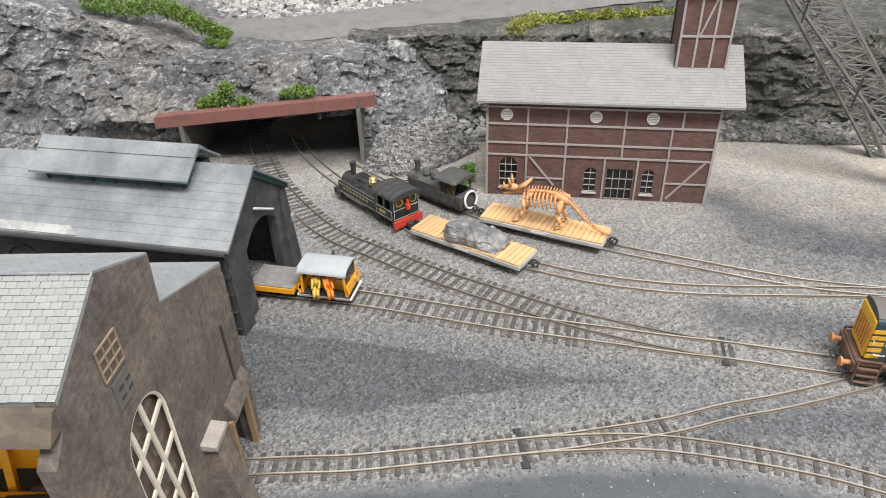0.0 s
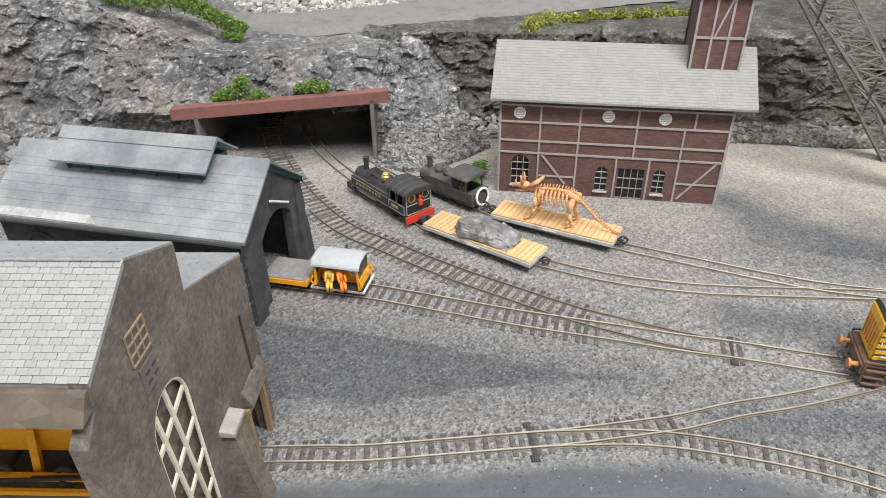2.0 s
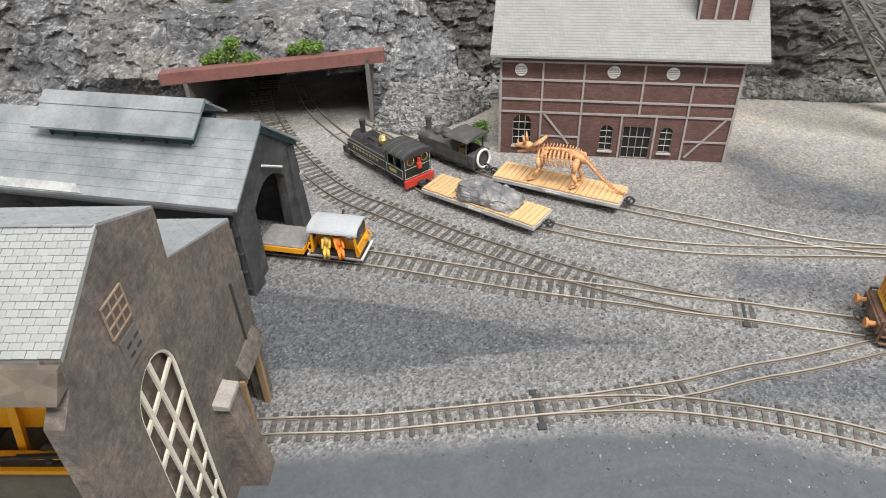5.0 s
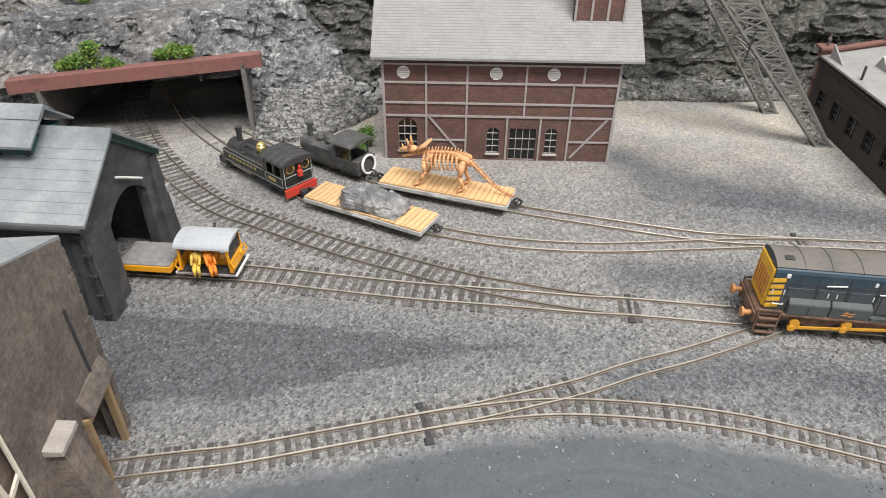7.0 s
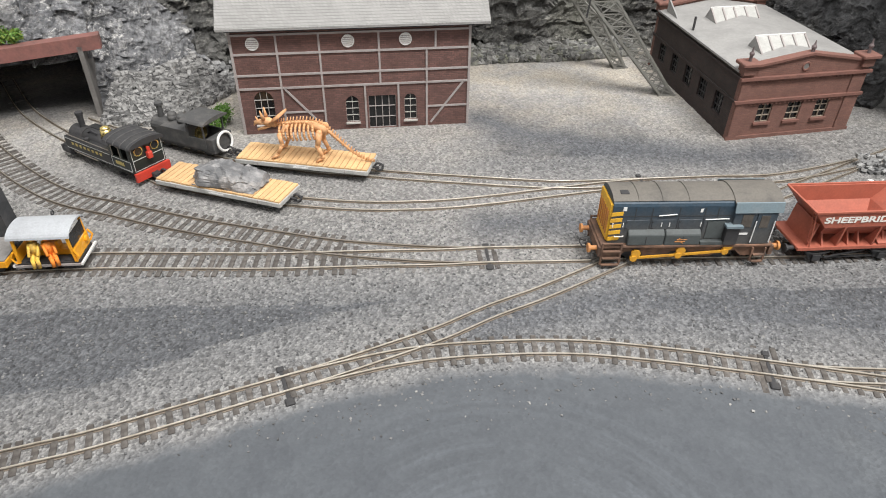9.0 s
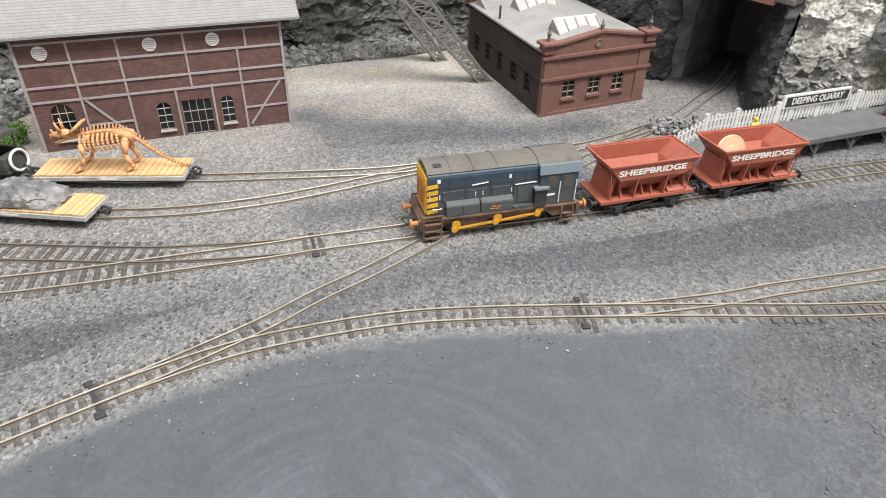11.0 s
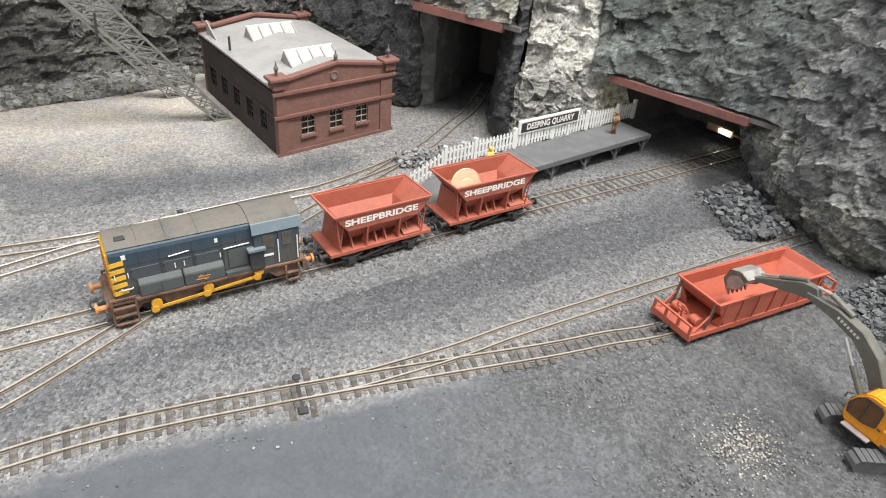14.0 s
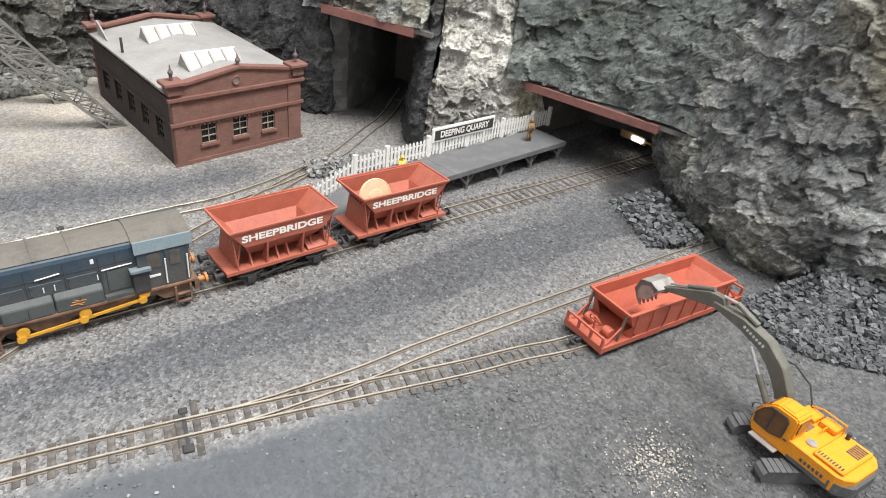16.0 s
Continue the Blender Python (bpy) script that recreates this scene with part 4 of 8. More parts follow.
def stone_works():
    e = thing("stone_works", "brown stone works building with pale slate roof and arched lattice window", "building", (-14.87, 20.9, 0), 8.0)
    # local y runs back from the corner, so the gable lies along negative y
    prof = [(1.4, -0.2), (1.4, 11.15), (-4.6, 13.4), (-4.4, 15.45), (-7.8, 16.9), (-11.3, 14.95), (-11.5, 13.9), (-12.3, 13.2), (-12.3, -0.2), (-9.35, -0.2), (-9.35, 9.75)]
    prof += [(-7.8 - 1.55 * math.cos(k * math.pi / 12), 9.75 + 1.6 * math.sin(k * math.pi / 12)) for k in range(1, 12)]
    prof += [(-6.25, 9.75), (-6.25, -0.2), (-2.0, -0.2), (-2.0, 3.9), (0.5, 3.9), (0.5, -0.2)]
    part("gable_wall", Shape().prism(prof, "x", -0.6, 0), "stone_brown", e)
    part("window_apron", Shape().box(-0.58, -0.02, -9.35, -6.25, -0.2, 0.8), "stone_brown", e)
    w = part("lattice_frame", Shape().tube([(-0.1, -9.3, 0.8), (-0.1, -9.3, 9.75)] + [(-0.1, -7.8 - 1.5 * math.cos(k * math.pi / 12), 9.75 + 1.55 * math.sin(k * math.pi / 12)) for k in range(1, 12)] + [(-0.1, -6.3, 9.75), (-0.1, -6.3, 0.8)], 0.09, 6), "window_cream", e, "cream painted arched window frame")
    def lattice(a, b):
        """One bar between two far points of the window's plane, clipped to the opening."""
        pts = []
        for q in range(201):
            f = q / 200
            y, z = a[0] + (b[0] - a[0]) * f, a[1] + (b[1] - a[1]) * f
            if abs(y + 7.8) <= 1.5 and 0.8 <= z <= 9.75 + 1.5 * math.sqrt(max(0.0, 1 - ((y + 7.8) / 1.5) ** 2)):
                pts.append((y, z))
        if len(pts) > 4:
            tip = 0.02 if a[1] > b[1] else -0.02
            part("lattice_bar", Shape().bar((-0.1 + tip, *pts[0]), (-0.1 + tip, *pts[-1]), 0.1, 0.2), "window_cream", w)
    for k in range(3):
        lattice((-9.9 + k * 1.02, 11.6), (-8.8 + k * 1.02, 0.5))
    for k in range(7):
        lattice((-9.4, -0.4 + k * 1.9), (-6.2, 0.7 + k * 1.9))
    part("window_glass", Shape().box(-0.34, -0.3, -9.35, -6.25, 0.8, 11.35), "brown_glass", w)
    f = part("small_window", Shape().box(-0.02, 0.06, -9.15, -7.85, 13.55, 14.8), "brown_glass", e)
    for k in range(4):
        y = -9.15 + k * 1.3 / 3
        part("window_bar", Shape().box(0.05, 0.1, y - 0.03, y + 0.03, 13.55, 14.8), "window_tan", f)
        z = 13.55 + k * 1.25 / 3
        part("window_bar", Shape().box(0.05, 0.115, -9.15, -7.85, z - 0.03, z + 0.03), "window_tan", f)
    nb = part("notice_board", Shape().box(0.0, 0.08, -8.95, -7.85, 12.1, 13.2), "board_brown", e, "dull board with small dark lines")
    for k in range(2):
        for q in range(2):
            part("text_bar", Shape().box(0.075, 0.095, -8.7 + q * 0.5, -8.4 + q * 0.5, 12.35 + k * 0.4, 12.47 + k * 0.4), "black_iron", nb)
    part("far_wall", Shape().box(-22, -0.6, 0.8, 1.4, -0.2, 11.0), "stone_brown", e)
    part("inner_wall", Shape().box(-22, -21.4, -12.3, -0.6, -0.2, 15.0), "stone_brown", e)
    part("inner_floor", Shape().box(-21.4, -0.6, -12.3, -3.2, -0.1, 0.05), "mine_floor2", e)
    r = part("main_roof", Shape().hexa([(-24, -11.3, 14.75), (0.02, -11.3, 14.75), (0.02, -7.8, 16.75), (-24, -7.8, 16.75)], [(-24, -11.3, 14.9), (0.02, -11.3, 14.9), (0.02, -7.8, 16.9), (-24, -7.8, 16.9)]), "slate_pale", e)
    slate_slope(r, -24, 0.03, -11.3, 14.93, -7.8, 16.92, 17, 0.36, "slate_pale", -5.9)
    rr = part("rear_roof", Shape().hexa([(-24, -7.8, 16.75), (-0.02, -7.8, 16.75), (-0.02, -4.4, 15.3), (-24, -4.4, 15.3)], [(-24, -7.8, 16.95), (-0.02, -7.8, 16.95), (-0.02, -4.4, 15.5), (-24, -4.4, 15.5)]), "slate_grey", e)
    part("clerestory_wall", Shape().box(-22, -0.6, -4.75, -4.45, 12.5, 15.35), "stone_brown", e)
    slate_slope(rr, -24, -0.03, -4.4, 15.5, -7.8, 16.95, 12, 0.5, "slate_grey", 99)
    lr = part("lean_to_roof", Shape().hexa([(-24, -4.6, 13.2), (-0.02, -4.6, 13.2), (-0.02, 1.5, 11.0), (-24, 1.5, 11.0)], [(-24, -4.6, 13.42), (-0.02, -4.6, 13.42), (-0.02, 1.5, 11.22), (-24, 1.5, 11.22)]), "slate_grey", e)
    slate_slope(lr, -24, -0.03, 1.5, 11.22, -4.6, 13.42, 17, 0.5, "slate_grey", 99)
    part("eave_beam", Shape().hexa([(-24, -12.1, 13.9), (-0.05, -12.1, 13.9), (-0.05, -11.3, 14.0), (-24, -11.3, 14.0)], [(-24, -11.5, 14.7), (-0.05, -11.5, 14.7), (-0.05, -11.2, 14.75), (-24, -11.2, 14.75)]), "beam_brown", e)
    p = part("pier", Shape().hexa([(0, -4.9, -0.2), (1.4, -4.9, -0.2), (1.4, -3.5, -0.2), (0, -3.5, -0.2)], [(0, -4.85, 5.5), (0.6, -4.85, 5.5), (0.6, -3.55, 5.5), (0, -3.55, 5.5)]), "stone_brown", e)
    part("pier_cap", Shape().hexa([(-0.05, -5.0, 5.5), (0.7, -5.0, 5.45), (0.7, -3.45, 5.45), (-0.05, -3.45, 5.5)], [(-0.05, -5.0, 5.9), (0.7, -5.0, 5.75), (0.7, -3.45, 5.75), (-0.05, -3.45, 5.9)]).bevel(0.04), "cap_stone", p, "pale weathered cap stone")
    for y in (-1.95, 0.45):
        part("door_post", Shape().box(-0.1, 0.2, y - 0.15, y + 0.15, -0.1, 3.9), "post_wood", e, "raw timber door post")
    part("door_lintel", Shape().box(-0.1, 0.25, -2.1, 0.6, 3.8, 4.15), "post_wood", e)
    part("door_hood", Shape().hexa([(0, -2.0, 4.3), (0.5, -2.0, 4.3), (0.5, 0.9, 4.3), (0, 0.9, 4.3)], [(0, -2.0, 5.2), (0.08, -2.0, 5.2), (0.08, 0.9, 5.2), (0, 0.9, 5.2)]), "stone_brown", e)
    part("drainpipe", Shape().rod((0.06, -0.2, 5.3), (0.06, -0.3, 8.8), 0.07), "black_iron", e)
    for k in range(9):
        part("quoin", Shape().box(-0.3, 0.03, 1.05 - 0.15 * (k % 2), 1.44, 0.1 + k * 1.2, 1.1 + k * 1.2), "stone_brown", e)
    return e


paint("beam_brown", (0.12, 0.098, 0.076), (0.075, 0.064, 0.052), 0.85, 0, 0.5, 50, 400, 0.5, 0, 0.4)
paint("board_brown", (0.13, 0.12, 0.112), (0.09, 0.084, 0.08), 0.85, 0, 0.5, 90)
paint("mine_floor2", (0.14, 0.12, 0.09), (0.09, 0.08, 0.065), 0.95, 0, 0.5, 90, 400, 0.5)
paint("window_cream", (0.62, 0.57, 0.48), (0.5, 0.45, 0.36), 0.7, 0, 0.4, 90)
paint("window_tan", (0.25, 0.19, 0.135), (0.17, 0.13, 0.1), 0.7, 0, 0.4, 90)
paint("brown_glass", (0.12, 0.09, 0.07), (0.08, 0.06, 0.05), 0.25, 0, 0.6, 40)
paint("cap_stone", (0.33, 0.3, 0.27), (0.22, 0.2, 0.18), 0.85, 0, 0.5, 60)
paint("post_wood", (0.3, 0.2, 0.11), (0.2, 0.13, 0.08), 0.8, 0, 0.5, 60)
stone_works()


def ore_tub():
    e = thing("ore_tub", "orange yellow tipping machine on a gravel bed in the stone works", "machine", (-20.6, 13.6, 0), 8)
    bed = part("bed", Shape().box(-6.5, 4.2, -2.4, 2.6, -0.1, 6.2), "mine_floor2", e, "brown gritty bed")
    part("tub", Shape().hexa([(-3.2, -0.9, 7.2), (1.6, -0.7, 7.0), (1.6, 1.6, 7.0), (-3.2, 1.6, 7.2)], [(-4.2, -1.1, 9.4), (2.4, -1.0, 8.6), (2.4, 1.9, 8.6), (-4.2, 1.9, 9.4)]).bevel(0.08), "machine_yellow", e)
    for x in (-2.6, 0.2, 2.2):
        part("strut", Shape().bar((x, -1.3, 6.2), (x + 0.5, -1.2, 9.0), 0.3), "machine_yellow", e)
    part("rail_bar", Shape().box(-6.0, 3.6, -1.9, -1.65, 6.6, 6.85), "machine_yellow", e)
    part("rail_bar", Shape().box(-6.0, 3.6, -2.3, -2.1, 6.25, 6.45), "machine_yellow", e)
    for x, z in ((-1.0, 6.7), (1.6, 6.6), (2.9, 6.9)):
        w = part("gear", Shape().torus((x, -1.55, z), (0, 1, 0), 0.38, 0.14, 14, 6), "black_iron", e, smooth=True)
        part("axle", Shape().rod((x, -2.0, z), (x, 0.6, z), 0.14, 8), "black_iron", w)
    part("crank_bar", Shape().bar((-1.0, -1.9, 6.7), (2.9, -1.9, 6.9), 0.16), "black_iron", e)


ore_tub()


# ---- brick workshop ----
def brick_workshop():
    e = thing("brick_workshop", "brown brick workshop with gabled parapet, grey roof and skylights", "building", (36.0, 46.5, 0), 3.9)
    W, D, H = 11.9, 18.0, 6.0
    holes = [(2.3, 3.65, 1.5, 3.2, False), (5.15, 6.5, 1.5, 3.2, False), (7.9, 9.2, 1.5, 3.2, False)]
    part("front_wall", wall_panels(Shape(), 0, W, -0.2, H, 0, 0.5, holes), "workshop_brick", e)
    part("front_pediment", Shape().prism([(0, H), (W, H), (W, 6.3), (W / 2, 7.2), (0, 6.3)], "y", 0, 0.5), "workshop_brick", e)
    part("rear_wall", Shape().prism([(0, -0.2), (W, -0.2), (W, 6.3), (W / 2, 7.2), (0, 6.3)], "y", D - 0.5, D), "workshop_brick", e)
    side = [(2.0 + k * 3.1, 3.5 + k * 3.1, 1.4, 3.2, False) for k in range(5)]
    # this wall's shade is put into a darker brick than the front's
    lw = part("side_wall", wall_panels(Shape(), 0.5, D - 0.5, -0.2, H, 0, 0.5, side), "shaded_brick", e, "long brick wall with its shade put into darker brick")
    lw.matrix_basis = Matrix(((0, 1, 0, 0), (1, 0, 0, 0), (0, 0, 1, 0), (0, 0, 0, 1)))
    for a, b, z0, z1, _ in side:
        sw = part("side_window", Shape().box(0.25, 0.3, a, b, z0, z1), "dark_glass", e)
        for q in range(4):
            y = a + (b - a) * q / 3
            part("window_bar", Shape().box(0.18, 0.26, y - 0.05, y + 0.05, z0, z1 - 0.1), "black_iron", sw)
        for q in range(4):
            z = z0 + (z1 - z0) * q / 3
            part("window_bar", Shape().box(0.17, 0.25, a, b, z - 0.05, z + 0.05), "black_iron", sw)
    part("side_wall", Shape().box(W - 0.5, W, 0.5, D - 0.5, -0.2, H), "workshop_brick", e)
    for x0, x1 in ((-0.25, W / 2), (W / 2, W + 0.25)):
        za, zb = (5.9, 6.75) if x0 < 0 else (6.75, 5.9)
        part("roof_slope", Shape().hexa([(x0, 0.5, za), (x1, 0.5, zb), (x1, D - 0.5, zb), (x0, D - 0.5, za)], [(x0, 0.5, za + 0.18), (x1, 0.5, zb + 0.18), (x1, D - 0.5, zb + 0.18), (x0, D - 0.5, za + 0.18)]), "roof_grey", e)
    for z, o in ((3.5, 0.22), (5.5, 0.28)):
        c = part("cornice", Shape().box(-o, W + o, -o, 0.02, z - 0.12, z + 0.12).box(-o * 0.6, W + o * 0.6, -o * 0.6, 0.015, z - 0.22, z - 0.12), "cornice_brick", e)
        part("side_cornice", Shape().box(-o * 0.6, 0.0, 0.0, D, z - 0.1, z + 0.1), "shaded_brick", c)
        for k in range(30):
            x = 0.2 + k * 0.4
            part("dentil", Shape().box(x - 0.08, x + 0.08, -0.14, 0.0, z - 0.36, z - 0.2), "cornice_brick", c)
    part("plinth", Shape().box(-0.12, W + 0.12, -0.12, 0.0, -0.2, 0.35), "workshop_brick", e)
    for y, yn in ((0, "front"), (D - 0.5, "rear")):
        for sgn in (0, 1):
            xa, za, xb, zb = (0.0, 6.3, W / 2, 7.2) if sgn == 0 else (W / 2, 7.2, W, 6.3)
            part("coping", Shape().hexa([(xa, y - 0.18, za), (xb, y - 0.18, zb), (xb, y + 0.62, zb), (xa, y + 0.62, za)], [(xa, y - 0.18, za + 0.2), (xb, y - 0.18, zb + 0.2), (xb, y + 0.62, zb + 0.2), (xa, y + 0.62, za + 0.2)]), "cornice_brick", e)
        for x in (0.35, W - 0.35):
            p = part("pier_cap", Shape().box(x - 0.55, x + 0.55, y - 0.25, y + 0.75, 5.9, 6.6), "workshop_brick", e)
            part("cap_slab", Shape().box(x - 0.85, x + 0.85, y - 0.5, y + 1.0, 6.6, 6.9).bevel(0.06), "cornice_brick", p)
            part("finial", Shape().rod((x, y + 0.25, 6.9), (x, y + 0.25, 7.4), 0.14, 8).ball((x, y + 0.25, 7.5), 0.22, n=8).rod((x, y + 0.25, 7.6), (x, y + 0.25, 8.1), 0.12, 8, 0.03), "finial_grey", p)
        a = part("finial", Shape().rod((W / 2, y + 0.2, 7.3), (W / 2, y + 0.2, 7.6), 0.16, 8).ball((W / 2, y + 0.2, 7.75), 0.22, n=8).rod((W / 2, y + 0.2, 7.85), (W / 2, y + 0.2, 8.3), 0.12, 8, 0.03), "finial_grey", e)
    o = part("oculus", Shape().torus((W / 2 - 0.3, -0.02, 6.25), (0, 1, 0), 0.32, 0.08, 18, 6), "cornice_brick", e)
    part("oculus_dark", Shape().rod((W / 2 - 0.3, -0.03, 6.25), (W / 2 - 0.3, 0.02, 6.25), 0.28, 16), "black_void", o)
    part("pilaster", Shape().box(W - 1.35, W - 0.05, -0.1, 0.0, 0.35, 5.2), "workshop_brick", e)
    part("pilaster", Shape().box(0.05, 0.9, -0.1, 0.0, 0.35, 5.2), "workshop_brick", e)
    for x0, x1, z0, z1, a in holes:
        window(e, x0, x1, z0, z1, 0.12, False, 2, 3, 0.06, "window_grey", False)
        part("window_sill", Shape().box(x0 - 0.15, x1 + 0.15, -0.2, 0.1, z0 - 0.2, z0 - 0.01), "cornice_brick", e)
        part("window_head", Shape().box(x0 - 0.15, x1 + 0.15, -0.06, 0.02, z1, z1 + 0.22), "workshop_brick", e)
    # skylights: a tent of glazing bars on the roof
    for x0, x1, y0 in ((2.9, 7.7, 2.2), (2.9, 7.7, 10.6)):
        def roofz(x):
            return 6.08 + 0.85 * (1 - abs(x - W / 2) / (W / 2))
        z = 6.5
        s = part("skylight", Shape().prism([(y0, z - 0.3), (y0 + 2.8, z - 0.3), (y0 + 1.9, z + 1.0)], "x", x0, x1), "skylight_glass", e, "pale dusty glazed skylight")
        for k in range(5):
            x = x0 + (x1 - x0) * k / 4
            part("glazing_bar", Shape().bar((x, y0 - 0.02, z - 0.2), (x, y0 + 1.88, z + 1.03), 0.14, 0.1), "frame_grey", s)
        part("ridge_bar", Shape().bar((x0 - 0.05, y0 + 1.9, z + 1.02), (x1 + 0.05, y0 + 1.9, z + 1.02), 0.16), "white_paint", s)
        part("sill_bar", Shape().bar((x0 - 0.05, y0, z - 0.1), (x1 + 0.05, y0, z - 0.1), 0.16), "white_paint", s)
        for x in (x0, x1):
            part("skylight_end", Shape().prism([(y0, z - 0.3), (y0 + 2.8, z - 0.3), (y0 + 1.9, z + 1.0)], "x", x - 0.05, x + 0.05), "roof_grey", s)
    part("vent_plate", Shape().prism([(13.6, 6.0), (16.6, 6.0), (16.6, 7.4)], "x", 0.3, 0.45), "roof_grey", e)
    part("vent_pipe", Shape().rod((0.35, 10.5, 6.0), (0.35, 10.5, 7.4), 0.12), "black_iron", e)
    # skewed and stretched so that the rear fits the camera's view
    skew = Matrix.Identity(4)
    skew[0][1], skew[1][1] = 0.115, 1.04
    done = set()
    def lean(ob, m):
        for c in ob.children:
            own = m @ c.matrix_parent_inverse @ c.matrix_basis
            if c.type == "MESH" and c.data.name not in done:
                done.add(c.data.name)
                c.data.transform(own.inverted() @ skew @ own)
            lean(c, own)
    lean(e, Matrix.Identity(4))
    return e


paint("window_grey", (0.34, 0.28, 0.22), (0.15, 0.13, 0.115), 0.8)
paint("cornice_brick", (0.185, 0.087, 0.068), (0.135, 0.068, 0.055), 0.85, 0, 0.5, 110, 500, 0.3)
paint("finial_grey", (0.13, 0.1, 0.1), (0.09, 0.07, 0.07), 0.7)
paint("skylight_glass", (0.42, 0.42, 0.4), (0.34, 0.34, 0.32), 0.35, 0, 0.5, 60)


# darker copy of the workshop brick, carrying the side wall's shade in its colour
brick_mat("shaded_brick", (0.048, 0.032, 0.028), (0.034, 0.026, 0.024), (0.03, 0.024, 0.022), 0.0042, 0.0015)
brick_mat("workshop_brick", (0.2, 0.098, 0.076), (0.165, 0.083, 0.066), (0.135, 0.078, 0.063), 0.0042, 0.0015, 0.22)
brick_workshop()


# ---- rolling stock ----
def on_track(line, x):
    """The place on a track's line nearest to an x of the plan, and its heading in degrees."""
    i = min(range(len(line)), key=lambda k: abs(line[k].x - x))
    d = heading(line, i)
    return line[i].x, line[i].y, math.degrees(math.atan2(d.y, d.x))


def lettering(parent, words, size, m, material, name="lettering", squeeze=1.0):
    """Raised letters in the built-in font; m places their centre, in the parent's space."""
    cu = bpy.data.curves.new(name, "FONT")
    cu.body, cu.size, cu.align_x, cu.align_y, cu.extrude, cu.offset = words, size * CM, "CENTER", "CENTER", 0.00006, 0.0002
    tmp = new(name, cu)
    me = bpy.data.meshes.new_from_object(tmp.evaluated_get(bpy.context.evaluated_depsgraph_get()))
    bpy.data.objects.remove(tmp)
    bpy.data.curves.remove(cu)
    me.transform(Matrix.Diagonal((squeeze, 1, 1, 1)))
    me.materials.clear()
    me.materials.append(MATS[material])
    ob = new(name, me)
    ob.parent, ob.matrix_basis = parent, m
    return ob


def wheel(parent, x, y, r, material="black_iron"):
    side = 1 if y > 0 else -1
    s = Shape().rod((x, y - 0.12, r + 0.3), (x, y + 0.12, r + 0.3), r, 18)
    w = part("wheel", s, material, parent)
    part("hub", Shape().rod((x, y + side * 0.1, r + 0.3), (x, y + side * 0.2, r + 0.3), r * 0.35, 10), material, w)
    return w


def buffers(parent, x, z, w=1.15, material="black_iron", reach=0.55):
    sx = 1 if x > 0 else -1
    for y in (-w, w):
        b = part("buffer", Shape().rod((x, y, z), (x + sx * reach * 0.8, y, z), 0.16, 10), material, parent)
        part("buffer_head", Shape().rod((x + sx * reach * 0.8, y, z), (x + sx * reach, y, z), 0.3, 12), material, b)


def coupling(parent, x, z, material="black_iron"):
    sx = 1 if x > 0 else -1
    s = Shape().bar((x, 0, z), (x + sx * 0.5, 0, z), 0.2, 0.14)
    s.tube([(x + sx * 0.4, 0.35, z), (x + sx * 0.75, 0.4, z + 0.05), (x + sx * 0.85, 0, z + 0.1), (x + sx * 0.75, -0.4, z + 0.05), (x + sx * 0.4, -0.35, z)], 0.05, 6)
    part("coupling", s, material, parent)


